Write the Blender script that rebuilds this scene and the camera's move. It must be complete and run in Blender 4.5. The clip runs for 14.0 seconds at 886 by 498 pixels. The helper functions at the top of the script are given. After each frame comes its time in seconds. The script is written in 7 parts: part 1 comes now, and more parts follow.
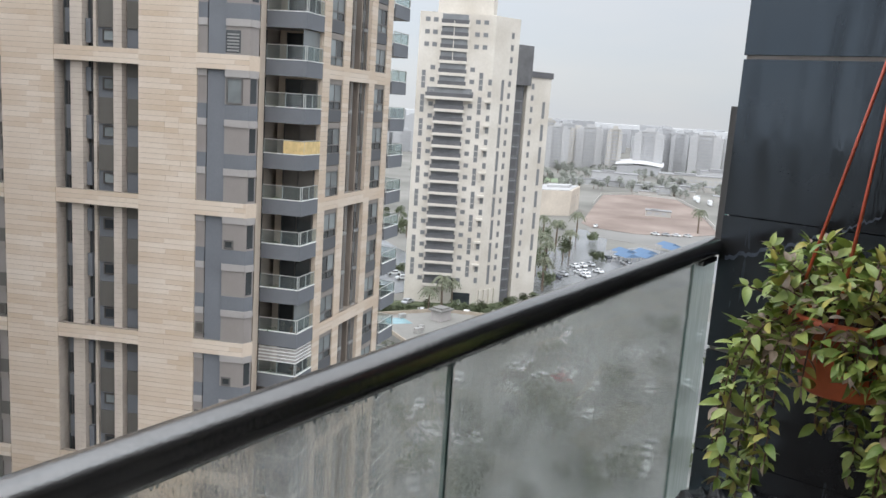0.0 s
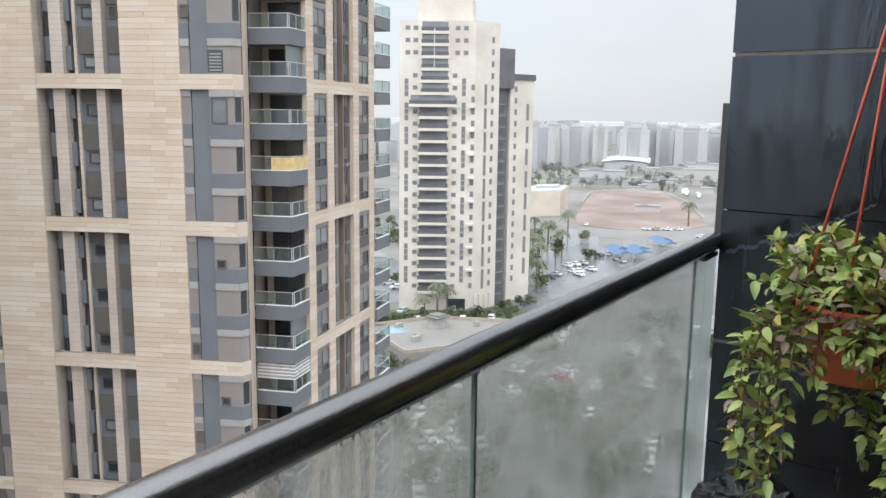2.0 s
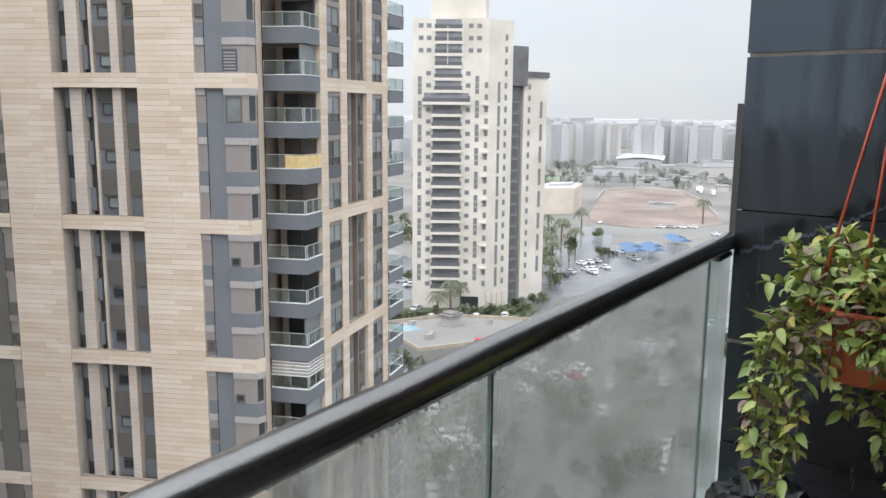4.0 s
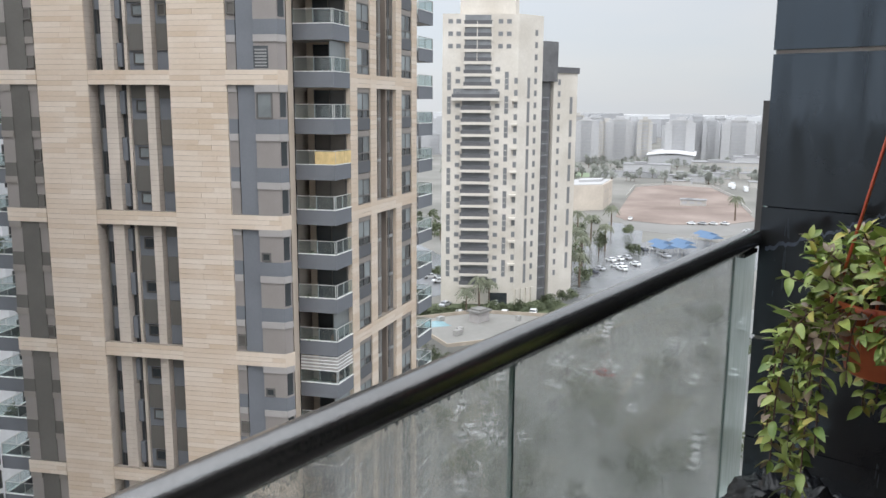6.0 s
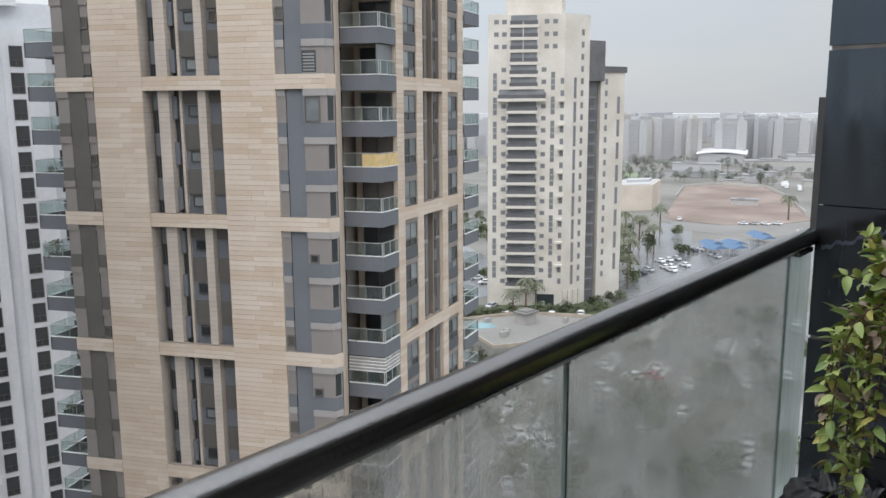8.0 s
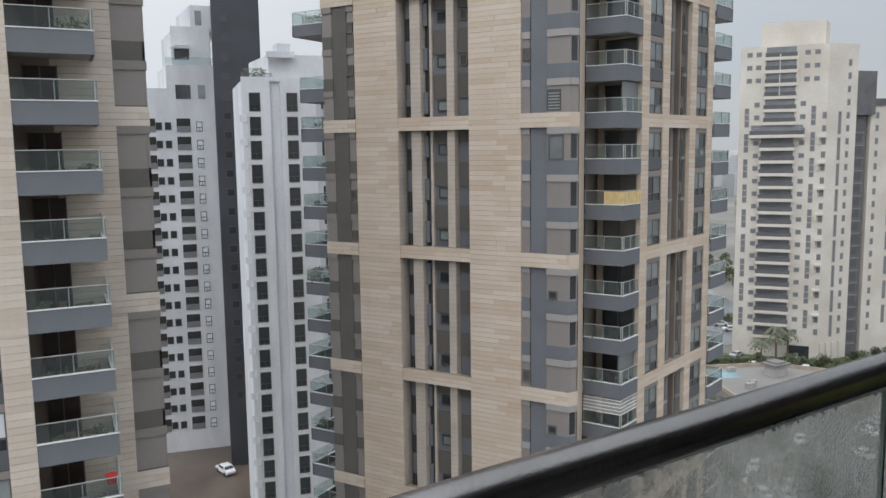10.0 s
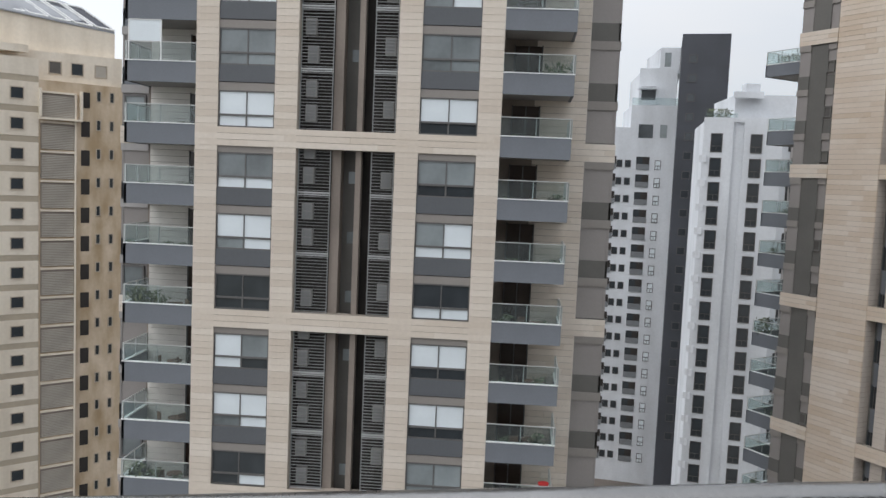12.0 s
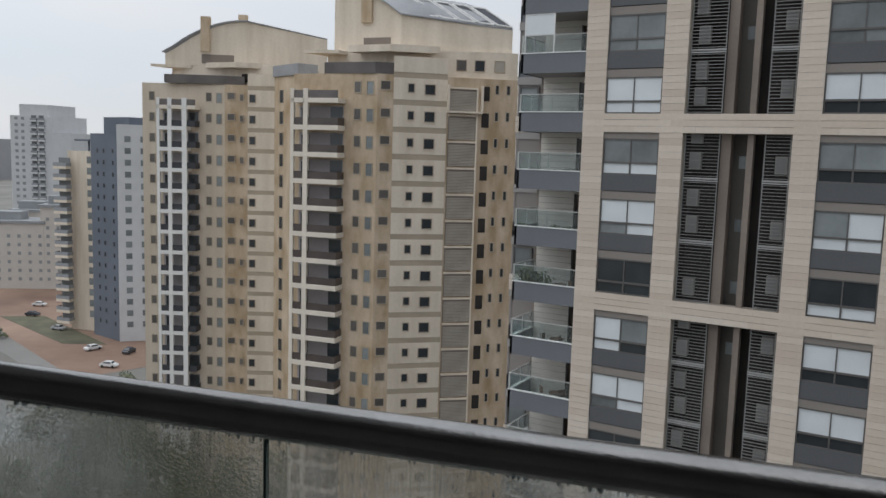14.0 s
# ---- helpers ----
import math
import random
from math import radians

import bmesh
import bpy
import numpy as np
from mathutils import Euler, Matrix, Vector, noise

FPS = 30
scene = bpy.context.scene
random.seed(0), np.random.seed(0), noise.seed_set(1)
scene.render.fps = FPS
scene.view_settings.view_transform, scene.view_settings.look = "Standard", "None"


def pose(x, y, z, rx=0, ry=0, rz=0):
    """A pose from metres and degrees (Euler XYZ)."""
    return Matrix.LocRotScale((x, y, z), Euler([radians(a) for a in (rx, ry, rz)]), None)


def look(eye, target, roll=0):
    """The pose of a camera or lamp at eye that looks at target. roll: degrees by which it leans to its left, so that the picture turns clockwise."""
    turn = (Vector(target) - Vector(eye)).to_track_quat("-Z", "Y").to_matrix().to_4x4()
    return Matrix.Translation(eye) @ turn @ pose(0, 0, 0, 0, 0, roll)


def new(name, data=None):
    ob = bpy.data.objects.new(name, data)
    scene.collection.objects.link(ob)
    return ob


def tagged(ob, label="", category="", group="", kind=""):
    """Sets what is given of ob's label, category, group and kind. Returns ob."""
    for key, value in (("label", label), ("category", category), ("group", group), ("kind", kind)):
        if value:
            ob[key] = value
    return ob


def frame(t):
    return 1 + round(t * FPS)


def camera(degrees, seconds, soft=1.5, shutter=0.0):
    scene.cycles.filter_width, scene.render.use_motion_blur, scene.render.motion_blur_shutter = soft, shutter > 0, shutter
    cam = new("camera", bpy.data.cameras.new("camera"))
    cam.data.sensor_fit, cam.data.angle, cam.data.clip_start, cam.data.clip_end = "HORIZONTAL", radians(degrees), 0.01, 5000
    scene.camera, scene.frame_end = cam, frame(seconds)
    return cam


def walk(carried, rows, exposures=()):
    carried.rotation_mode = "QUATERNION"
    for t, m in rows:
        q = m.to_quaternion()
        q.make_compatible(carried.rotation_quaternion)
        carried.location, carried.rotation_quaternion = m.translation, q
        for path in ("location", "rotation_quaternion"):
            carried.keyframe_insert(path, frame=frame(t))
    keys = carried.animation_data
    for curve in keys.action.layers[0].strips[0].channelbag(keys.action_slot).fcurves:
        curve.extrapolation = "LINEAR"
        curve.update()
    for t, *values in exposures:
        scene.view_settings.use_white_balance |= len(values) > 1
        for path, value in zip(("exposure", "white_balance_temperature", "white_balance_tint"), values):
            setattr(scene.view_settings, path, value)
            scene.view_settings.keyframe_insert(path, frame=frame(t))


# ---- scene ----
# ---- camera: a slow look round from a high balcony, then a pan to the left ----
cam = camera(57.3, 14.0)
EYE = 54.0          # height of the first eye over the street
PATH = [
    (0.0, 0.088, -0.004, 0.021, -51.3, -10.02, -3.82),
    (0.5, 0.062, -0.002, 0.042, -52.06, -9.33, -2.5),
    (1.0, 0.049, 0.019, 0.034, -52.73, -9.29, -2.03),
    (1.5, 0.033, 0.018, 0.044, -52.58, -9.38, -1.24),
    (2.0, 0.01, 0.012, 0.044, -52.39, -9.5, -0.68),
    (2.5, -0.003, 0.013, 0.049, -52.08, -9.5, -0.48),
    (3.0, -0.011, 0.008, 0.06, -51.91, -9.57, -0.39),
    (5.5, -0.038, -0.015, 0.057, -50.21, -9.85, -0.64),
    (6.0, -0.056, -0.046, 0.067, -49.43, -9.96, -0.4),
    (6.5, -0.072, -0.051, 0.07, -47.95, -10.06, -0.15),
    (7.0, -0.081, -0.056, 0.074, -46.88, -10.16, 0.14),
    (9.3, -0.112, -0.05, 0.042, -43.8, -7.85, -0.1),
    (9.5, -0.114, -0.045, 0.037, -39.66, -7.25, 0.32),
    (10.0, -0.328, -0.048, 0.024, -29.55, -7.04, 0.74),
    (10.5, -0.399, -0.111, 0.015, -21.69, -6.48, -0.5),
    (11.0, -0.498, -0.255, 0.002, -12.28, -4.07, -1.94),
    (11.5, -0.542, -0.373, 0.028, -5.06, -4.65, -2.49),
    (12.0, -0.646, -0.45, 0.014, 1.6, -4.79, -2.44),
    (12.5, -0.694, -0.512, 0.029, 8.78, -5.04, -2.49),
    (13.0, -0.637, -0.598, 0.039, 14.6, -5.41, -2.21),
    (13.5, -0.609, -0.645, 0.047, 20.62, -6.05, -2.43),
    (14.0, -0.632, -0.623, 0.02, 28.15, -6.76, -1.72),
]
EXPOSURES = [(0, -0.1, 6400, 10), (0.5, 0.04, 6400, 10), (1.2, 0.14, 6400, 10), (3.2, 0.12, 6400, 10), (5.5, 0.03, 6400, 10), (6.4, -0.15, 6400, 10), (7.2, -0.24, 6400, 10), (9.5, -0.28, 6350, 10), (10, -0.56, 6400, 10), (10.5, -0.55, 6400, 10), (11, -0.45, 6400, 10), (12.5, -0.56, 6400, 10), (13.2, -0.78, 6400, 10), (14, -1.0, 6400, 10)]
SKY, SUN = 1.0, 0.8
walk(cam, [(t, pose(x, y, EYE + z, 90 + pitch, roll, yaw)) for t, x, y, z, yaw, pitch, roll in PATH],
     exposures=EXPOSURES)

# ---- light: bright rain sky, brighter towards the zenith, and a very soft sun behind cloud ----
world = bpy.data.worlds.new("world")
scene.world = world
world.use_nodes = True
wn, wl = world.node_tree.nodes, world.node_tree.links
wn.clear()
w_out = wn.new("ShaderNodeOutputWorld")
w_bg = wn.new("ShaderNodeBackground")
w_sky = wn.new("ShaderNodeTexSky")
w_sky.sky_type, w_sky.sun_disc = "NISHITA", False
w_sky.sun_elevation, w_sky.sun_rotation = radians(48), radians(215)
w_co = wn.new("ShaderNodeTexCoord")
w_sep = wn.new("ShaderNodeSeparateXYZ")
w_pow = wn.new("ShaderNodeMath")
w_pow.operation, w_pow.inputs[1].default_value, w_pow.use_clamp = "POWER", 1.5, True
w_map = wn.new("ShaderNodeMapRange")
w_map.inputs["From Min"].default_value, w_map.inputs["From Max"].default_value = 0.0, 1.0
w_map.inputs["To Min"].default_value, w_map.inputs["To Max"].default_value = 0.98, 2.8
w_side = wn.new("ShaderNodeMapRange")        # the cloud thins towards the west
w_side.inputs["From Min"].default_value, w_side.inputs["From Max"].default_value = -1.0, 1.0
w_side.inputs["To Min"].default_value, w_side.inputs["To Max"].default_value = 1.6, 0.66
w_lum = wn.new("ShaderNodeMath")
w_lum.operation = "MULTIPLY"
w_noise = wn.new("ShaderNodeTexNoise")
w_noise.inputs["Scale"].default_value, w_noise.inputs["Detail"].default_value = 2.2, 5.0
w_stretch = wn.new("ShaderNodeMapping")
w_stretch.inputs["Scale"].default_value = (1.0, 1.0, 4.0)
w_ramp = wn.new("ShaderNodeValToRGB")
w_ramp.color_ramp.elements[0].position, w_ramp.color_ramp.elements[1].position = 0.35, 0.68
w_ramp.color_ramp.elements[0].color, w_ramp.color_ramp.elements[1].color = (0.88, 0.935, 1.0, 1), (0.99, 0.99, 1.0, 1)
w_mul = wn.new("ShaderNodeVectorMath")
w_mul.operation = "SCALE"
w_mix = wn.new("ShaderNodeMix")
w_mix.data_type = "RGBA"
w_mix.inputs["Factor"].default_value = 0.015
wl.new(w_co.outputs["Generated"], w_sep.inputs[0])
wl.new(w_sep.outputs["Z"], w_pow.inputs[0])
wl.new(w_pow.outputs[0], w_map.inputs["Value"])
wl.new(w_sep.outputs["X"], w_side.inputs["Value"])
wl.new(w_map.outputs["Result"], w_lum.inputs[0])
wl.new(w_side.outputs["Result"], w_lum.inputs[1])
wl.new(w_co.outputs["Generated"], w_stretch.inputs["Vector"])
wl.new(w_stretch.outputs["Vector"], w_noise.inputs["Vector"])
wl.new(w_noise.outputs["Fac"], w_ramp.inputs["Fac"])
wl.new(w_ramp.outputs["Color"], w_mul.inputs[0])
wl.new(w_lum.outputs[0], w_mul.inputs["Scale"])
wl.new(w_mul.outputs["Vector"], w_mix.inputs["A"])
wl.new(w_sky.outputs["Color"], w_mix.inputs["B"])
wl.new(w_mix.outputs["Result"], w_bg.inputs["Color"])
wl.new(w_bg.outputs["Background"], w_out.inputs["Surface"])
w_bg.inputs["Strength"].default_value = SKY

sun = new("sun", bpy.data.lights.new("sun", "SUN"))
sun.data.energy, sun.data.angle, sun.data.color = SUN, radians(35), (1.0, 0.96, 0.9)
sun.matrix_world = look((-60, -40, 140), (0, 0, 40))
tagged(sun, "soft sun behind rain cloud", "sun", kind="structure")


# ---- materials ----
def mat(name, col, rough=0.7, var=0.15, scale=3.0, fine=40.0, bump=0.0, metal=0.0, rand=0.0, tint=None, island=0.0, streak=None, spec=0.5):
    """Painted or mineral surface: broad stains, fine grain, some relief; rand varies by object, island by piece."""
    m = bpy.data.materials.new(name)
    m.use_nodes = True
    n, l = m.node_tree.nodes, m.node_tree.links
    b = n["Principled BSDF"]
    b.inputs["Roughness"].default_value, b.inputs["Metallic"].default_value = rough, metal
    b.inputs["Specular IOR Level"].default_value = spec
    co = n.new("ShaderNodeTexCoord")
    broad, grain = n.new("ShaderNodeTexNoise"), n.new("ShaderNodeTexNoise")
    broad.inputs["Scale"].default_value, broad.inputs["Detail"].default_value = scale, 4.0
    grain.inputs["Scale"].default_value, grain.inputs["Detail"].default_value = fine, 3.0
    src = co.outputs["Object"]
    if streak:
        mp = n.new("ShaderNodeMapping")
        mp.inputs["Scale"].default_value = streak
        l.new(src, mp.inputs["Vector"])
        l.new(mp.outputs["Vector"], broad.inputs["Vector"])
    else:
        l.new(src, broad.inputs["Vector"])
    l.new(src, grain.inputs["Vector"])
    mix = n.new("ShaderNodeMix")
    mix.data_type = "RGBA"
    c2 = tint or [min(1, c * (1 + 0.6 * var)) for c in col]
    mix.inputs["A"].default_value = (*[c * (1 - var) for c in col], 1)
    mix.inputs["B"].default_value = (*c2, 1)
    ramp = n.new("ShaderNodeMapRange")
    ramp.inputs["From Min"].default_value, ramp.inputs["From Max"].default_value = 0.3, 0.7
    l.new(broad.outputs["Fac"], ramp.inputs["Value"])
    fac = ramp.outputs["Result"]
    if rand or island:
        src2 = n.new("ShaderNodeObjectInfo").outputs["Random"] if rand else n.new("ShaderNodeNewGeometry").outputs["Random Per Island"]
        ad = n.new("ShaderNodeMath")
        ad.operation, ad.inputs[1].default_value = "MULTIPLY", rand or island
        l.new(src2, ad.inputs[0])
        mx = n.new("ShaderNodeMix")
        mx.data_type = "FLOAT"
        mx.inputs["Factor"].default_value = 0.6
        l.new(fac, mx.inputs["A"])
        l.new(ad.outputs[0], mx.inputs["B"])
        fac = mx.outputs["Result"]
    l.new(fac, mix.inputs["Factor"])
    gm = n.new("ShaderNodeMix")
    gm.data_type, gm.blend_type = "RGBA", "MULTIPLY"
    gm.inputs["Factor"].default_value = 0.35
    l.new(mix.outputs["Result"], gm.inputs["A"])
    gr = n.new("ShaderNodeMapRange")
    gr.inputs["To Min"].default_value, gr.inputs["To Max"].default_value = 0.7, 1.25
    l.new(grain.outputs["Fac"], gr.inputs["Value"])
    l.new(gr.outputs["Result"], gm.inputs["B"])
    l.new(gm.outputs["Result"], b.inputs["Base Color"])
    if bump:
        bp = n.new("ShaderNodeBump")
        bp.inputs["Strength"].default_value, bp.inputs["Distance"].default_value = bump, 0.02
        l.new(grain.outputs["Fac"], bp.inputs["Height"])
        l.new(bp.outputs["Normal"], b.inputs["Normal"])
    return m


def window_glass(name, col, rough=0.08):
    m = mat(name, col, rough, 0.35, 0.35, 2.0, spec=0.6)
    return m


STONE_A = mat("limestone_warm", (0.56, 0.435, 0.32), 0.75, 0.07, 0.30, 5.0, 0.25, island=1.0, tint=(0.665, 0.585, 0.505))
STONE_C = mat("limestone_pale", (0.60, 0.51, 0.42), 0.75, 0.08, 0.25, 5.0, 0.25, island=1.0, tint=(0.68, 0.61, 0.535))
STONE_PIECE = mat("limestone_course", (0.59, 0.50, 0.415), 0.75, 0.08, 0.4, 6.0, 0.25, rand=1.0, tint=(0.69, 0.62, 0.54))
JOINT = mat("stone_joint", (0.33, 0.285, 0.24), 0.9)
STONE_IN = mat("limestone_return", (0.53, 0.465, 0.405), 0.8, 0.15, 0.5, 8.0, 0.2)
PALE_STONE = mat("pale_limestone", (0.74, 0.705, 0.66), 0.75, 0.06, 0.3, 6.0, 0.2, island=1.0)
GREY = mat("blue_grey_render", (0.158, 0.169, 0.189), 0.8, 0.12, 0.3, 12.0, 0.15)
GREY_DK = mat("brown_grey_render", (0.125, 0.118, 0.108), 0.8, 0.15, 0.3, 12.0, 0.15)
GREY_PANEL = mat("grey_spandrel", (0.105, 0.110, 0.120), 0.7, 0.12, 0.3, 12.0, 0.1)
LINTEL = mat("shutter_box_grey", (0.36, 0.34, 0.33), 0.7, 0.1, 0.5, 12.0)
LINTEL_BR = mat("shutter_box_brown", (0.26, 0.235, 0.215), 0.7, 0.1, 0.5, 12.0)
SHUTTER = mat("taupe_roller_shutter", (0.265, 0.24, 0.228), 0.6, 0.1, 0.4, 15.0)
FRAME = mat("bronze_window_frame", (0.075, 0.07, 0.068), 0.5, 0.1)
FRAME_LT = mat("grey_window_frame", (0.115, 0.11, 0.107), 0.45, 0.1)
PANE = window_glass("dark_window_pane", (0.045, 0.052, 0.058))
PANE_MID = mat("pane_with_grey_blind", (0.15, 0.165, 0.17), 0.2, 0.2, 0.6, 3.0, rand=1.0, tint=(0.31, 0.345, 0.355))
PANE_BLIND = mat("pane_with_white_blind", (0.70, 0.75, 0.78), 0.25, 0.08, 0.5, 20.0)
# Near-black: shade put into the colour of recesses and openings; also tyres.
BLACK_IN = mat("shade_and_tyre_black", (0.035, 0.03, 0.027), 0.9, 0.4, 0.5, 3.0)
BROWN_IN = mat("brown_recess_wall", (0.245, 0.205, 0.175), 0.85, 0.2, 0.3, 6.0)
PANE_TAN = mat("brown_tinted_pane", (0.10, 0.092, 0.085), 0.2, 0.3, 0.5, 3.0, rand=1.0, tint=(0.20, 0.185, 0.17))
SLAT = mat("dark_aluminium_slat", (0.27, 0.27, 0.27), 0.45, 0.15, 0.8, 20.0)
SLAT_LT = mat("pale_aluminium_slat", (0.42, 0.42, 0.42), 0.45, 0.15, 0.8, 20.0)
AC_MAT = mat("air_conditioner_paint", (0.33, 0.325, 0.31), 0.6, 0.15, 1.0, 9.0)
POST_MET = mat("pale_rail_metal", (0.52, 0.52, 0.51), 0.4, 0.1, 1.0, 20.0, metal=0.2)
WHITE = mat("white_coping", (0.78, 0.78, 0.77), 0.6, 0.06)
WHITE_WALL = mat("white_render", (0.60, 0.618, 0.645), 0.8, 0.16, 0.25, 3.0, 0.05, streak=(1, 1, 0.35))
CREAM_WALL = mat("cream_cladding", (0.575, 0.53, 0.465), 0.8, 0.10, 0.1, 2.0, 0.05, tint=(0.65, 0.615, 0.56))
TAN_WALL = mat("tan_stone_cladding", (0.485, 0.352, 0.21), 0.8, 0.20, 0.6, 3.0, 0.08, tint=(0.64, 0.525, 0.40), streak=(1, 1, 0.4))
TAN_LT = mat("beige_stone_cladding", (0.70, 0.61, 0.495), 0.8, 0.12, 0.5, 3.0, 0.08, tint=(0.79, 0.71, 0.60), streak=(1, 1, 0.12))
TAN_STRIPE = mat("ochre_stone_stripe", (0.43, 0.365, 0.28), 0.8, 0.12, 0.3, 3.0)
TAN_GRILLE = mat("grey_beige_lattice", (0.44, 0.40, 0.345), 0.8, 0.2, 0.5, 6.0)
TAN_BAND = mat("beige_stone_band", (0.45, 0.38, 0.30), 0.8, 0.12, 0.3, 3.0)
# Darks of the distant tower lifted to grey: haze put into both colours.
HAZE_DARK = mat("hazed_balcony_front", (0.105, 0.105, 0.112), 0.7, 0.2, 0.2, 2.0)
HAZE_PANE = mat("hazed_window_pane", (0.19, 0.20, 0.21), 0.3, 0.2, 0.3, 2.0)
CHARCOAL = mat("charcoal_cladding", (0.045, 0.048, 0.057), 0.65, 0.3, 0.15, 3.0, 0.05)
BLUE_GREY = mat("slate_blue_render", (0.13, 0.15, 0.185), 0.8, 0.12, 0.15, 3.0)
# Far tones set pale and close together: rain haze put into the colours.
HAZE_WHITE = mat("hazed_white_render", (0.60, 0.605, 0.615), 0.9, 0.06, 0.02, 0.4)
CITY_GLASS = mat("hazed_city_glazing", (0.41, 0.415, 0.43), 0.9, 0.06, 0.02, 0.4)
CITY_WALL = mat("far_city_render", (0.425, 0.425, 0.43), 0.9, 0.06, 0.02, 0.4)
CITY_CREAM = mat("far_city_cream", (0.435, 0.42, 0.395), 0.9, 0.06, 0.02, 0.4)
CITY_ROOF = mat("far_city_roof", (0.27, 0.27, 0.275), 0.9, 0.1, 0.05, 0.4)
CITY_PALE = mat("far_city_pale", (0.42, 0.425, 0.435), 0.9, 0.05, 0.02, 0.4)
HAZE_GREY = mat("hazed_far_grey", (0.29, 0.305, 0.32), 0.8, 0.08, 0.05, 0.4)
HAZE_BEIGE = mat("hazed_beige_render", (0.56, 0.53, 0.49), 0.9, 0.06, 0.02, 0.4)
ROOF_MET = mat("roof_sheet", (0.33, 0.34, 0.36), 0.5, 0.2, 0.3, 4.0, metal=0.2)
SOLAR = mat("solar_panel", (0.05, 0.055, 0.07), 0.2, 0.2, 0.5, 4.0)


def sheet_glass(name, col, clear, streak=0.0, bump=0.0, film=(0.6, 0.65, 0.66)):
    """Clear pane: lets light through, mirrors by Fresnel, with a thin film of rain."""
    m = bpy.data.materials.new(name)
    m.use_nodes = True
    n, l = m.node_tree.nodes, m.node_tree.links
    n.remove(n["Principled BSDF"])
    out = n["Material Output"]
    tr, gl, di = n.new("ShaderNodeBsdfRefraction" if bump else "ShaderNodeBsdfTransparent"), n.new("ShaderNodeBsdfGlossy"), n.new("ShaderNodeBsdfTranslucent")
    df, both = n.new("ShaderNodeBsdfDiffuse"), n.new("ShaderNodeMixShader")
    df.inputs["Color"].default_value = (*film, 1)
    l.new(di.outputs[0], both.inputs[1])
    l.new(df.outputs[0], both.inputs[2])
    tr.inputs["Color"].default_value = (*col, 1)
    gl.inputs["Roughness"].default_value = 0.03
    if bump:
        tr.inputs["IOR"].default_value, tr.inputs["Roughness"].default_value = 1.035, 0.015
    di.inputs["Color"].default_value = (*film, 1)
    lw, fp, fr = n.new("ShaderNodeLayerWeight"), n.new("ShaderNodeMath"), n.new("ShaderNodeMath")
    fp.operation, fp.inputs[1].default_value = "POWER", 5.0
    fr.operation, fr.inputs[1].default_value, fr.inputs[2].default_value = "MULTIPLY_ADD", 0.45, 0.03
    lw.inputs["Blend"].default_value = 0.5
    l.new(lw.outputs["Facing"], fp.inputs[0])
    l.new(fp.outputs[0], fr.inputs[0])
    m1, m2 = n.new("ShaderNodeMixShader"), n.new("ShaderNodeMixShader")
    clear_part, seen = n.new("ShaderNodeBsdfTransparent"), n.new("ShaderNodeMixShader")
    clear_part.inputs["Color"].default_value = (*col, 1)
    seen.inputs["Fac"].default_value = 0.48 if bump else 1.0
    l.new(clear_part.outputs[0], seen.inputs[1])
    l.new(tr.outputs[0], seen.inputs[2])
    co, mp = n.new("ShaderNodeTexCoord"), n.new("ShaderNodeMapping")
    mp.inputs["Scale"].default_value = (170, 170, 5.0) if bump else (60, 60, 5.0)
    no, no2, no3 = n.new("ShaderNodeTexNoise"), n.new("ShaderNodeTexNoise"), n.new("ShaderNodeTexVoronoi")
    no.inputs["Scale"].default_value, no.inputs["Detail"].default_value = 1.0, 3.0
    no2.inputs["Scale"].default_value, no2.inputs["Detail"].default_value = 3.0, 3.0
    no3.inputs["Scale"].default_value = 120.0
    l.new(co.outputs["Object"], mp.inputs["Vector"])
    l.new(mp.outputs["Vector"], no.inputs["Vector"])
    l.new(co.outputs["Object"], no2.inputs["Vector"])
    l.new(co.outputs["Object"], no3.inputs["Vector"])
    mul = n.new("ShaderNodeMath")
    mul.operation = "MULTIPLY"
    l.new(no.outputs["Fac"], mul.inputs[0])
    l.new(no2.outputs["Fac"], mul.inputs[1])
    mr = n.new("ShaderNodeMapRange")
    mr.inputs["From Min"].default_value, mr.inputs["From Max"].default_value = (0.19, 0.38) if bump else (0.12, 0.42)
    mr.inputs["To Min"].default_value, mr.inputs["To Max"].default_value = 1 - clear, 1 - clear + streak
    l.new(mul.outputs[0], mr.inputs["Value"])
    l.new(mr.outputs["Result"], m1.inputs["Fac"])
    l.new(seen.outputs[0], m1.inputs[1])
    l.new(both.outputs[0], m1.inputs[2])
    l.new(fr.outputs[0], m2.inputs["Fac"])
    l.new(m1.outputs[0], m2.inputs[1])
    l.new(gl.outputs[0], m2.inputs[2])
    if bump:
        ad = n.new("ShaderNodeMath")
        ad.operation = "ADD"
        l.new(no3.outputs["Distance"], ad.inputs[0])
        l.new(no.outputs["Fac"], ad.inputs[1])
        bp = n.new("ShaderNodeBump")
        bp.inputs["Strength"].default_value, bp.inputs["Distance"].default_value = bump, 0.010
        l.new(ad.outputs[0], bp.inputs["Height"])
        l.new(bp.outputs["Normal"], gl.inputs["Normal"])
        l.new(bp.outputs["Normal"], tr.inputs["Normal"])
    l.new(m2.outputs[0], out.inputs["Surface"])
    return m


RAIL_GLASS = sheet_glass("balcony_glass_far", (0.87, 0.91, 0.905), 0.955, 0.06, 0.0, (0.58, 0.64, 0.66))
FROSTED = sheet_glass("frosted_end_strip", (0.82, 0.87, 0.85), 0.62, 0.15, 0.0, (0.66, 0.70, 0.68))
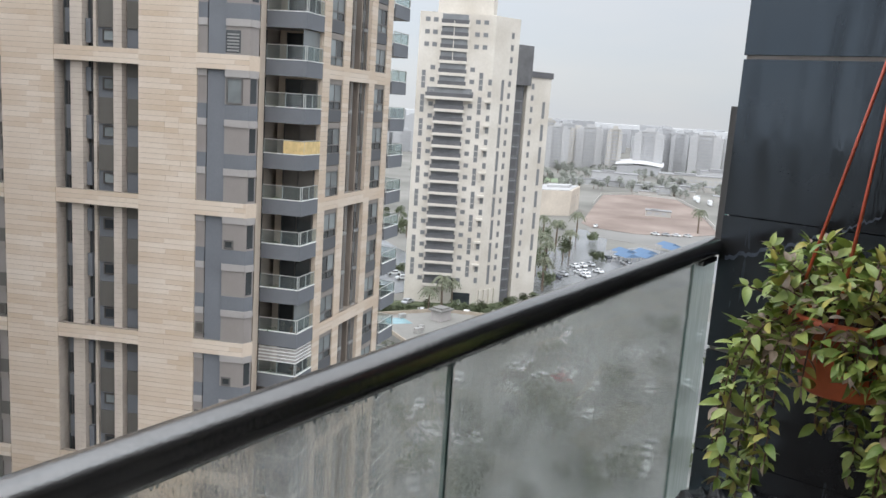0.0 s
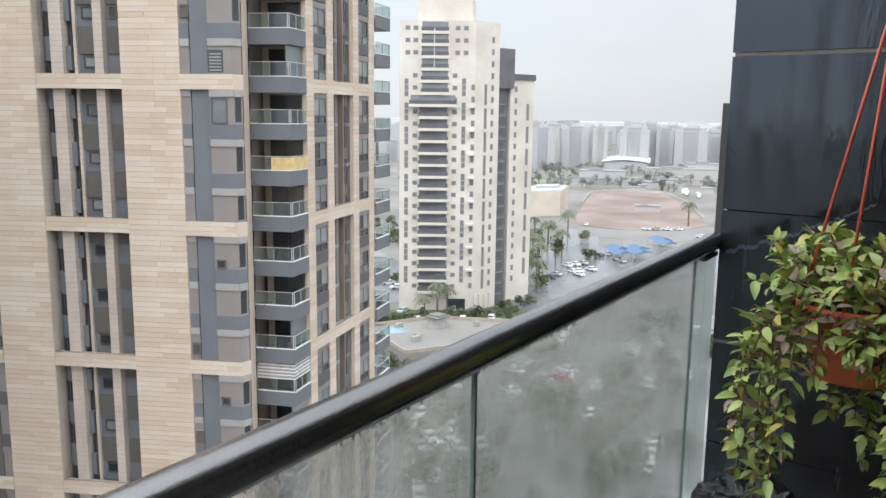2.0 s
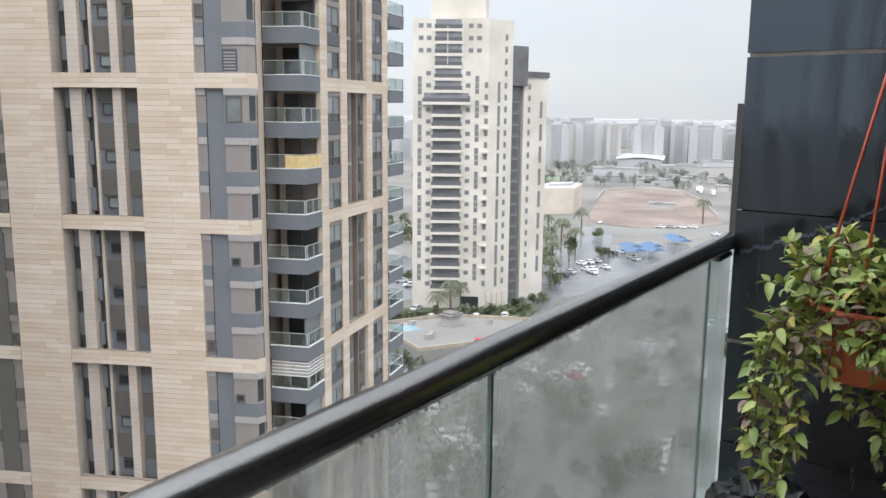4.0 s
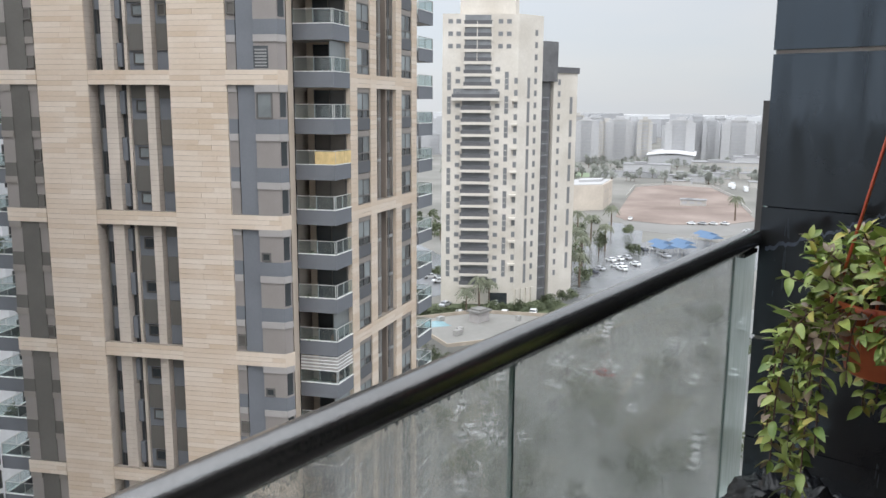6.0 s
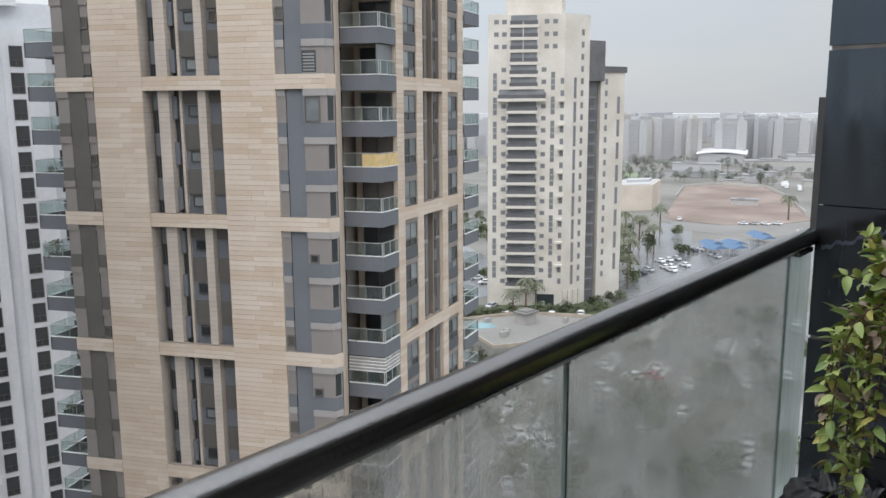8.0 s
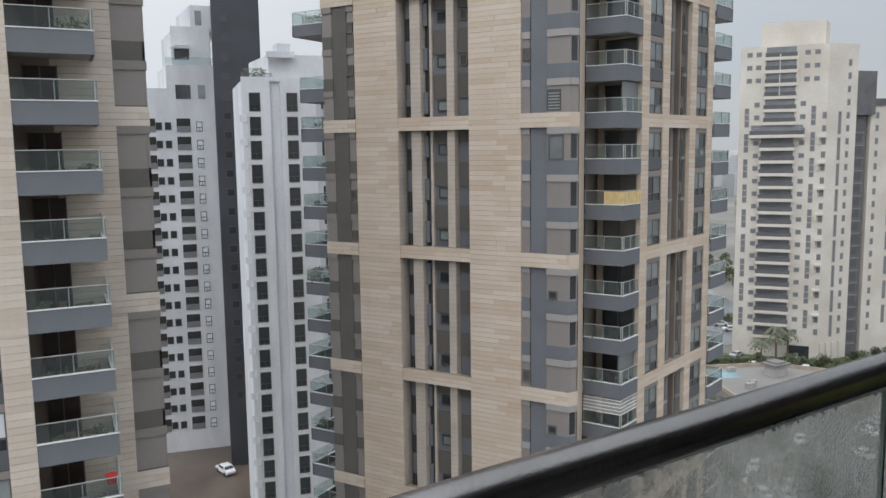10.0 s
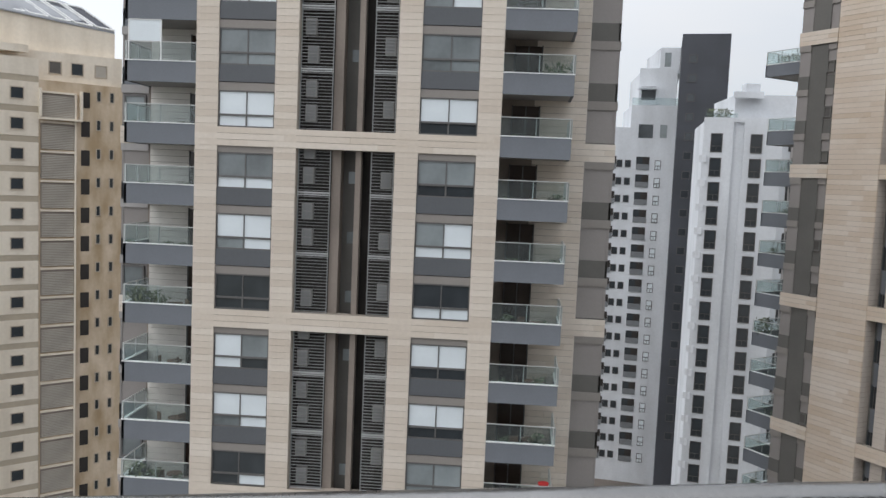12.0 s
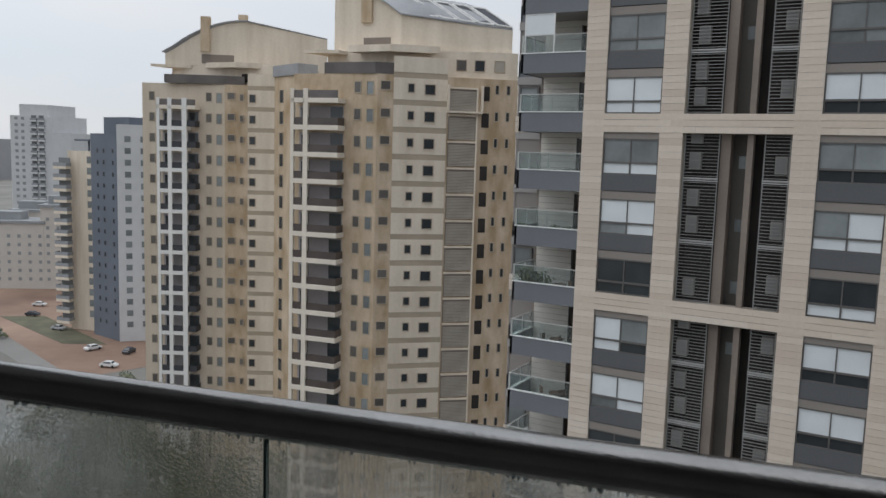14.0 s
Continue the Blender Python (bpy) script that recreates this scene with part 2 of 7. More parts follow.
WET_GLASS = sheet_glass("wet_balcony_glass", (0.92, 0.93, 0.92), 0.99, 0.25, 1.0, (0.74, 0.76, 0.745))


# ---- mesh tools ----
class Geo:
    """Collects boxes and prisms for one mesh."""

    def __init__(self):
        self.v, self.f, self.m = [], [], []

    def add(self, v, f, m=0):
        o = len(self.v)
        self.v += v
        self.f += [tuple(i + o for i in q) for q in f]
        self.m += [m] * len(f)
        return self

    def box(self, x0, x1, y0, y1, z0, z1, m=0):
        v = [(x0, y0, z0), (x1, y0, z0), (x1, y1, z0), (x0, y1, z0), (x0, y0, z1), (x1, y0, z1), (x1, y1, z1), (x0, y1, z1)]
        return self.add(v, [(3, 2, 1, 0), (4, 5, 6, 7), (0, 1, 5, 4), (1, 2, 6, 5), (2, 3, 7, 6), (3, 0, 4, 7)], m)

    def prism(self, poly, z0, z1, m=0):
        k = len(poly)
        area = sum(poly[i][0] * poly[(i + 1) % k][1] - poly[(i + 1) % k][0] * poly[i][1] for i in range(k))
        if area < 0:
            poly = poly[::-1]
        v = [(x, y, z0) for x, y in poly] + [(x, y, z1) for x, y in poly]
        f = [tuple(range(k - 1, -1, -1)), tuple(range(k, 2 * k))] + [(i, (i + 1) % k, k + (i + 1) % k, k + i) for i in range(k)]
        return self.add(v, f, m)

    def strip(self, path, y0, y1, z0, z1, m=0):
        """A band of thickness y0..y1 (inwards) along an open plan path."""
        for (ax, ay), (bx, by) in zip(path, path[1:]):
            d = math.hypot(bx - ax, by - ay)
            nx, ny = -(by - ay) / d, (bx - ax) / d
            self.prism([(ax + nx * y0, ay + ny * y0), (bx + nx * y0, by + ny * y0), (bx + nx * y1, by + ny * y1), (ax + nx * y1, ay + ny * y1)], z0, z1, m)
        return self

    def rod(self, a, b, r0, r1=None, k=8, m=0):
        a, b = Vector(a), Vector(b)
        r1 = r0 if r1 is None else r1
        q = (b - a).to_track_quat("Z", "Y")
        v = []
        for p, r in ((a, r0), (b, r1)):
            for i in range(k):
                v.append(tuple(p + q @ Vector((r * math.cos(i * math.tau / k), r * math.sin(i * math.tau / k), 0))))
        f = [(i, (i + 1) % k, k + (i + 1) % k, k + i) for i in range(k)] + [tuple(range(k - 1, -1, -1)), tuple(range(k, 2 * k))]
        return self.add(v, f, m)

    def mesh(self, name, mats, smooth=False):
        me = bpy.data.meshes.new(name)
        me.from_pydata(self.v, [], self.f)
        for m in (mats if isinstance(mats, (list, tuple)) else [mats]):
            me.materials.append(m)
        me.polygons.foreach_set("material_index", self.m)
        if smooth:
            me.polygons.foreach_set("use_smooth", [True] * len(self.f))
        me.update()
        return me


PLACE = {}


def thing(name, m, label, category, group="", kind=""):
    ob = new(name)
    ob.matrix_basis = m
    PLACE[ob.name] = m.copy()
    return tagged(ob, label, category, group, kind)


def put(name, me, parent, world_m=Matrix(), label=""):
    """Links a mesh as one part under a thing or part, at a pose in the world."""
    ob = new(name, me)
    PLACE[ob.name] = world_m.copy()
    if parent is None:
        ob.matrix_basis = world_m
    else:
        ob.parent = parent
        ob.matrix_basis = PLACE[parent.name].inverted() @ world_m
    if label:
        ob["label"] = label
    return ob


def solid(name, me, label, category, m=Matrix(), kind="", group=""):
    ob = put(name, me, None, m)
    return tagged(ob, label, category, group, kind)


def along(p, q):
    """Pose whose x runs from plan point p to q and whose y points inwards (to the left of that way)."""
    return pose(p[0], p[1], 0, 0, 0, math.degrees(math.atan2(q[1] - p[1], q[0] - p[0])))


def up(z):
    return Matrix.Translation((0, 0, z))


def shift(x, y, z):
    return Matrix.Translation((x, y, z))


def stones(geo, x0, x1, y0, y1, z0, z1, course, length, rng, m=0, gap=0.018):
    """Courses of stone with open joints."""
    z, row = z0, 0
    while z < z1 - 0.05:
        h = min(course, z1 - z)
        n = max(1, round((x1 - x0) / length))
        edges = [x0 + (x1 - x0) * (i + (0.5 if row % 2 and 0 < i < n + 1 else 0) + rng.uniform(-0.12, 0.12) * (0 < i)) / n for i in range(n + 1)]
        edges = [x0] + [e for e in edges[1:] if x0 + 0.2 < e < x1 - 0.2] + [x1]
        for a, b in zip(edges, edges[1:]):
            geo.box(a + gap / 6 * (a > x0), b - gap / 6 * (b < x1), y0 + rng.uniform(0, 0.006), y1, z + gap * 1.15, z + h, m)
        z += course
        row += 1
    return geo


BAND_TOP, STOREY, GROUP = EYE + 2.32, 3.15, 9.45
BAND_H = 0.97
LEVELS = range(-4, 3)          # groups of three storeys between the stone bands


def window_unit(w, kind):
    """Two-light window over a two-light transom, set in a frame; kind says which lights have blinds."""
    h, fr, y = 1.86, 0.07, 0.10
    tz = 0.62
    o = [(0, 0), (w, 0), (w, h), (0, h)]
    n = [(fr, fr), (w - fr, fr), (w - fr, h - fr), (fr, h - fr)]
    v = [(a, y, b) for a, b in o] + [(a, y, b) for a, b in n] + [(a, y + 0.09, b) for a, b in n] + [(a, y + 0.09, b) for a, b in o]
    ring = Geo().add(v, [(4 * j + i, 4 * j + (i + 1) % 4, 4 * ((j + 1) % 4) + (i + 1) % 4, 4 * ((j + 1) % 4) + i) for j in range(4) for i in range(4)]).mesh("window", FRAME_LT)
    bars = [("transom", Geo().box(fr, w - fr, y - 0.02, y + 0.09, tz - 0.05, tz + 0.05).mesh("transom", FRAME_LT)),
            ("mullion", Geo().box(w / 2 - 0.04, w / 2 + 0.04, y, y + 0.09, fr, tz - 0.05).mesh("mullion", FRAME_LT)),
            ("mullion", Geo().box(w / 2 - 0.03, w / 2 + 0.03, y + 0.01, y + 0.09, tz + 0.05, h - fr).mesh("mullion", FRAME_LT)),
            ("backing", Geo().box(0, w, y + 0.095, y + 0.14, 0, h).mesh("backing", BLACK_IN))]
    cells = [(fr, w / 2 - 0.03, tz + 0.05, h - fr), (w / 2 + 0.03, w - fr, tz + 0.05, h - fr), (fr, w / 2 - 0.04, fr, tz - 0.05), (w / 2 + 0.04, w - fr, fr, tz - 0.05)]
    panes = bars
    for (a, b, c, d), k in zip(cells, kind):
        panes.append(("pane", Geo().box(a, b, y + 0.05, y + 0.07, c, d).mesh("pane", (PANE, PANE_MID, PANE_BLIND)[k])))
    return ring, panes


def place_window(parent, unit, m):
    fr = put("window", unit[0], parent, m)
    for name, p in unit[1]:
        put(name, p, fr, m)
    return fr


def louvre(w, h, n, rng):
    """Screen of slats before the service recess, with the air conditioner that shows behind it."""
    g = Geo()
    for i in range(n):
        z = h * (i + 0.5) / n
        g.box(0, w, 0, 0.07, z - 0.015, z + 0.015)
    g.box(0, 0.05, 0.02, 0.07, 0, h).box(w - 0.05, w, 0.02, 0.07, 0, h)
    g.box(0, w, -0.02, 0.12, h - 0.06, h, 1).box(0, w, -0.02, 0.12, h - 0.18, h - 0.13, 1)
    return g.mesh("louvre_screen", (SLAT, SLAT_LT))


# whitish units drawn grey: shade of the recess put into the casing
SHADED_CASING = mat("shaded_unit_casing", (0.33, 0.32, 0.305), 0.6, 0.25, 1.5, 12.0)


def front_facade(tower, m, pier, win, rec, stone, rng, z_lo, blinds, single=None, known=None):
    """Service facade: four stone piers, two columns of windows, a louvred recess. x=0 is its left end."""
    xs = [0, pier, pier + win, 2 * pier + win, 2 * pier + win + rec, 3 * pier + win + rec, 3 * pier + 2 * win + rec, 4 * pier + 2 * win + rec]
    top = BAND_TOP + GROUP * 2
    for i in (0, 2, 4, 6):
        a, b = xs[i], xs[i + 1]
        put("pier_core", Geo().box(a + 0.02, b - 0.02, 0.03, 0.6, 0, top + 1).mesh("pier_core", JOINT), tower, m)
        g = Geo()
        if single:
            z = z_lo
            while z < top + 1:
                if EYE - 12 < z < EYE + 9.5:
                    put("stone", single, tower, m @ shift(a, rng.uniform(0, 0.006), z))
                else:
                    g.box(a, b, rng.uniform(0, 0.008), 0.12, z + 0.018, z + 0.345)
                z += 0.345
        else:
            stones(g, a, b, 0, 0.12, z_lo, top + 1, 0.345, 3.0, rng)
        g.box(a, b, 0, 0.6, 0, z_lo)
        g.box(a, a + 0.015, 0.12, 0.6, z_lo, top + 1).box(b - 0.015, b, 0.12, 0.6, z_lo, top + 1)
        tagged(put("stonework", g.mesh("stonework", stone), tower, m), kind="stuff")
    units = [window_unit(win, k) for k in blinds]
    spandrel = Geo().box(0, win, 0.06, 0.3, 0, 0.85).mesh("spandrel", GREY_PANEL)
    lint = Geo().box(0, win, 0.09, 0.3, 0, 0.40).mesh("shutter_box", LINTEL_BR)
    lw, rw = rec * 0.335, rec * 0.235
    floor_h = STOREY
    l1, l2 = louvre(lw, floor_h, 19, rng), louvre(rw, floor_h, 19, rng)
    ac = Geo().box(0, 0.55, 0, 0.35, 0, 0.85).box(0.06, 0.49, -0.02, 0, 0.08, 0.42, 1).box(0.06, 0.49, -0.02, 0, 0.46, 0.79, 1).mesh("air_conditioner", (SHADED_CASING, SLAT))
    slot = Geo().box(0, 0.42, 0, 0.06, 0, 0.62).mesh("recess_window", PANE_MID)
    core = []
    bx = lambda a0, a1, b0, b1, mt: core.append((Geo().box(a0, a1, b0, b1, 0, top + 1).mesh("recess_wall", mt)))
    # back and sides near-black: the depth shade is painted on these walls
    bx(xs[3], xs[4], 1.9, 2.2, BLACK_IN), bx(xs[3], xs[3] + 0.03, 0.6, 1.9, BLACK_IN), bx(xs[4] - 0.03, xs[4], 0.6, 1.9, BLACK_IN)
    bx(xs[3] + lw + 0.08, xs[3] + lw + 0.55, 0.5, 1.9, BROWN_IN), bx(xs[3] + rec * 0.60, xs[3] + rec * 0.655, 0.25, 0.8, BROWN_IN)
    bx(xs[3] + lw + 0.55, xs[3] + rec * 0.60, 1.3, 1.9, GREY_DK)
    for me in core:
        put("recess_wall", me, tower, m)
    for k in LEVELS:
        zt = BAND_TOP + GROUP * k
        g = Geo()
        n_st = max(2, round(xs[-1] / 3))
        g.box(0, xs[-1], 0.03, 0.6, zt - BAND_H, zt, 1)
        stones(g, -0.004, xs[-1] + 0.004, -0.012, 0.1, zt - BAND_H, zt, 0.3234, xs[-1] / n_st, rng)
        tagged(put("stone_band", g.mesh("stone_band", (stone, JOINT)), tower, m), kind="stuff")
        for i in range(3):
            zb = zt + 0.004 + i * STOREY
            for col, a in enumerate((xs[1], xs[5])):
                unit = units[rng.randrange(len(units))]
                if known and (k, i, col) in known:
                    unit = window_unit(win, known[k, i, col])
                place_window(tower, unit, m @ shift(a, 0, zb))
                put("shutter_box", lint, tower, m @ shift(a, 0, zb + 1.86))
                if i < 2:
                    put("spandrel", spandrel, tower, m @ shift(a, 0, zb + 2.26 + 0.04))
            put("louvre_screen", l1, tower, m @ shift(xs[3] + 0.06, 0.28, zb))
            put("louvre_screen", l2, tower, m @ shift(xs[4] - 0.06 - rw, 0.28, zb))
            put("air_conditioner", ac, tower, m @ shift(xs[3] + 0.2 + rng.uniform(0, 0.2), 0.5, zb + rng.uniform(0.2, 0.5)))
            put("air_conditioner", ac, tower, m @ shift(xs[4] - 0.75, 0.5, zb + rng.uniform(0.2, 1.6)))
            if rng.random() < 0.6:
                put("air_conditioner", ac, tower, m @ shift(xs[3] + 0.2 + rng.uniform(0, 0.2), 0.5, zb + 1.7))
            if rng.random() < 0.7:
                put("recess_window", slot, tower, m @ shift(xs[3] + rec * 0.5, 1.23, zb + 0.5))
    return xs[-1]


def balcony_unit(path, inner, face_h=1.05, glass_h=0.95, posts=1):
    """Concrete balcony: fascia and floor along a plan path, white coping, frameless glass with a thin rail."""
    slab = Geo()
    slab.strip(path, 0, 0.14, -face_h, 0)
    plan = list(path) + list(inner)
    cx, cy = sum(x for x, y in plan) / len(plan), sum(y for x, y in plan) / len(plan)
    slab.prism([(cx + (x - cx) * 0.95, cy + (y - cy) * 0.95) for x, y in plan], -face_h + 0.03, -face_h + 0.23, 1)
    cop = Geo().strip(path, -0.03, 0.17, 0, 0.05).mesh("coping", WHITE)
    gl = Geo().strip(path, 0.05, 0.065, 0.05, glass_h).mesh("glass_panel", RAIL_GLASS)
    rl = Geo().strip(path, 0.03, 0.085, glass_h, glass_h + 0.04)
    for (ax, ay), (bx, by) in zip(path, path[1:]):
        for s in [j / (posts + 1) for j in range(0, posts + 2)]:
            x, y = ax + (bx - ax) * s, ay + (by - ay) * s
            d = math.hypot(bx - ax, by - ay)
            nx, ny = -(by - ay) / d, (bx - ax) / d
            x, y = x + nx * 0.09, y + ny * 0.09
            rl.box(x - 0.024, x + 0.024, y - 0.024, y + 0.024, 0.05, glass_h)
    return slab.mesh("slab", (GREY, LINTEL)), cop, gl, rl.mesh("hand_rail", POST_MET)


def place_balcony(parent, unit, m):
    b = put("balcony", unit[0], parent, m)
    put("coping", unit[1], b, m)
    put("glass_panel", unit[2], b, m)
    put("hand_rail", unit[3], b, m)
    return b


# ---- the stone and render towers ----
def bay_unit(path, wall, rng):
    """One storey of a bay window: shutter with open or shut roller, its box, and the panel over it."""
    sh = Geo().strip(path, 0.03, 0.12, 0, 1.75).mesh("roller_shutter", SHUTTER)
    li = Geo().strip(path, -0.05, 0.12, 1.75, 2.2).mesh("shutter_box", LINTEL if wall is GREY else LINTEL_BR)
    sp = Geo().strip(path, 0, 0.12, 2.2, STOREY).mesh("spandrel", wall)
    return sh, li, sp


def place_bay(tower, unit, m):
    for n, me in zip(("roller_shutter", "shutter_box", "spandrel"), unit):
        put(n, me, tower, m)


def small_window(w, h, frame=FRAME, pane=PANE):
    """Plain window: a frame that stands proud of the wall and a pane set back in it."""
    o = [(-0.05, -0.05), (w + 0.05, -0.05), (w + 0.05, h + 0.05), (-0.05, h + 0.05)]
    n = [(0.05, 0.05), (w - 0.05, 0.05), (w - 0.05, h - 0.05), (0.05, h - 0.05)]
    v = [(x, 0.05, z) for x, z in o] + [(x, -0.07, z) for x, z in o] + [(x, -0.07, z) for x, z in n] + [(x, 0.0, z) for x, z in n]
    f = [(a + i, a + (i + 1) % 4, a + 4 + (i + 1) % 4, a + 4 + i) for a in (0, 4, 8) for i in range(4)]
    return Geo().add(v, f).mesh("window", frame), Geo().add([(x, -0.012, z) for x, z in n], [(0, 1, 2, 3)]).mesh("pane", pane)


def put_window(parent, unit, m, name="window"):
    fr = put(name, unit[0], parent, m)
    put("pane", unit[1], fr, m)


def band(tower, m, x0, x1, y0, y1, zt, stone, rng, length=1.6):
    g = Geo().box(x0 + 0.01, x1 - 0.01, y0 + 0.03, y1, zt - BAND_H, zt, 1)
    stones(g, x0, x1, y0, y0 + 0.1, zt - BAND_H, zt, 0.3234, length, rng)
    tagged(put("stone_band", g.mesh("stone_band", (stone, JOINT)), tower, m), kind="stuff")


def stone_pier(tower, m, x0, x1, y1, z_lo, top, stone, rng, course=0.35, length=1.0):
    put("pier_core", Geo().box(x0 + 0.02, x1 - 0.02, 0.03, y1, 0, top).mesh("pier_core", JOINT), tower, m)
    g = Geo().box(x0, x1, 0, y1, 0, z_lo)
    stones(g, x0, x1, 0, 0.1, z_lo, top, course, length, rng)
    tagged(put("stonework", g.mesh("stonework", stone), tower, m), kind="stuff")
    g = Geo()
    stones(g, 0, y1 - 0.1, -0.02, 0.02, z_lo, top, course, 1.0, rng)
    turn = m @ shift(x1, 0.1, 0) @ pose(0, 0, 0, 0, 0, 90)
    tagged(put("stonework", g.mesh("stonework", STONE_IN), tower, turn), kind="stuff")
    tagged(put("stonework", g.mesh("stonework", STONE_IN), tower, m @ shift(x0, 0.1, 0) @ pose(0, 0, 0, 0, 0, 90)), kind="stuff")


Z_LO = BAND_TOP + GROUP * min(LEVELS)
TOP = BAND_TOP + GROUP * 2 + 1


def side_facade(tower, m, rng):
    """Flank: two broad stone piers, a deep recess with slim pillars between them, a bay at either end."""
    for a, b in ((3.08, 6.87), (12.85, 16.85)):
        stone_pier(tower, m, a, b, 1.9, Z_LO, TOP, STONE_A, rng, 0.35, 2.1)
    put("recess_wall", Geo().box(6.87, 12.85, 1.12, 2.2, 0, TOP).mesh("recess_wall", GREY_DK), tower, m)
    put("recess_wall", Geo().box(9.46, 10.9, 1.0, 1.12, 0, TOP).mesh("recess_wall", GREY), tower, m)
    put("recess_wall", Geo().box(11.5, 12.84, 1.0, 1.12, 0, TOP).mesh("recess_wall", GREY), tower, m)
    for a, b, y in ((7.85, 8.69, 0.35), (9.24, 9.45, 0.75), (10.9, 11.49, 0.35)):
        put("pillar_core", Geo().box(a + 0.02, b - 0.02, y + 0.03, 1.12, 0, TOP).mesh("pillar_core", JOINT), tower, m)
        g = Geo()
        stones(g, a, b, y, 1.12, Z_LO, TOP, 0.35, 1.2, rng)
        tagged(put("pillar", g.mesh("pillar", STONE_IN), tower, m), kind="stuff")
    ledge = Geo().box(0, 0.34, 0, 0.45, 0, 1.55).mesh("spandrel", GREY)
    slit = Geo().box(0, 0.5, 0, 0.04, 0, 1.6).box(0.22, 0.27, -0.03, 0, 0, 1.6, 1).mesh("slit_window", (PANE, FRAME))
    panel = Geo().box(0, 1.3, 0, 0.16, 0, 1.75).mesh("spandrel", GREY_DK)
    sw = small_window(0.75, 0.7, FRAME, PANE)
    sw2 = small_window(0.5, 0.7, GREY_DK, PANE_TAN)
    sw3 = small_window(0.75, 0.7, FRAME, PANE_MID)
    low_win = small_window(0.55, 0.5, FRAME_LT, PANE)
    grey_path = [(18.82, -0.12), (20.45, -0.12), (20.80, 0.5)]
    bay = bay_unit(grey_path, GREY, rng)
    strip = bay_unit([(16.87, 0.1), (17.5, 0.1)], GREY, rng)
    dbay = bay_unit([(-0.1, 0.6), (0.1, -0.02), (1.0, -0.02)], GREY_DK, rng)
    dstrip = bay_unit([(2.35, 0.1), (2.98, 0.1)], GREY_DK, rng)
    put("bay_wall", Geo().prism([(17.6, 0.04), (20.35, 0.04), (20.65, 0.6), (20.0, 1.5), (16.86, 1.5), (16.86, 0.23), (17.6, 0.23)], 0, TOP).mesh("bay_wall", GREY), tower, m)
    put("bay_wall", Geo().prism([(0.95, 0.04), (2.35, 0.04), (2.35, 0.24), (3.0, 0.24), (3.0, 1.5), (0.05, 1.5), (0.05, 0.24), (0.95, 0.24)], 0, TOP).mesh("bay_wall", GREY_DK), tower, m)
    open_win = small_window(1.0, 1.55, FRAME_LT, PANE_MID)
    vent = Geo()
    for i in range(6):
        vent.box(0, 0.8, -0.04, 0.02, 0.2 * i, 0.2 * i + 0.1)
    vent.box(-0.1, 0.9, 0.0, 0.03, -0.1, 1.3, 1)
    vent = vent.mesh("vent_grille", (SLAT, PANE))
    side_pane = Geo().strip([(20.50, -0.03), (20.74, 0.40)], 0.012, 0.03, 0.15, 1.7).mesh("side_window", PANE)
    for k in LEVELS:
        zt = BAND_TOP + GROUP * k
        band(tower, m, 6.85, 12.87, 0.06, 0.5, zt, STONE_A, rng, 2.0)
        band(tower, m, 16.86, 20.45, -0.18, 0.6, zt, STONE_A, rng)
        put("stone_band", Geo().strip([(20.45, -0.18), (20.86, 0.55)], 0, 0.3, zt - BAND_H, zt).mesh("stone_band", STONE_A), tower, m)
        band(tower, m, 0.0, 3.07, -0.06, 0.6, zt, STONE_A, rng)
        for i in range(3):
            zb = zt + i * STOREY + 0.003
            for u in (strip, dbay, dstrip):
                place_bay(tower, u, m @ up(zb))
            place_bay(tower, bay, m @ up(zb))
            if i or k % 2:
                put("side_window", side_pane, tower, m @ up(zb))
            if (k, i) in ((-1, 2), (1, 0), (-4, 1)):
                put_window(tower, open_win, m @ shift(18.95, -0.09, zb + 0.1))
            elif (k, i) in ((-2, 2), (-3, 2), (-3, 0), (1, 2)):
                put_window(tower, low_win, m @ shift(19.0, -0.09, zb + 0.1))
            elif (k, i) == (0, 0):
                put("vent_grille", vent, tower, m @ shift(18.9, -0.1, zb + 0.2))
            if rng.random() < 0.3:
                put_window(tower, sw2, m @ shift(17.03, 0.06, zb + 0.4))
            if rng.random() < 0.35:
                put_window(tower, sw2, m @ shift(2.4, 0.08, zb + 0.2))
            put("spandrel", ledge, tower, m @ shift(7.30, 0.72, zb + 0.85))
            put("slit_window", slit, tower, m @ shift(7.0, 1.06, zb - 0.72))
            put("spandrel", ledge, tower, m @ shift(8.74, 0.72, zb + 0.25))
            put("slit_window", slit, tower, m @ shift(8.72, 1.06, zb + 1.82))
            put("spandrel", panel, tower, m @ shift(9.5, 0.9, zb + 1.3))
            put_window(tower, (sw, sw3)[rng.randrange(2)], m @ shift(9.85, 0.98, zb + 0.45))
            put("spandrel", panel, tower, m @ shift(11.55, 0.9, zb + 1.3))
            if rng.random() < 0.5:
                put_window(tower, sw2, m @ shift(11.75, 0.98, zb + 0.45))


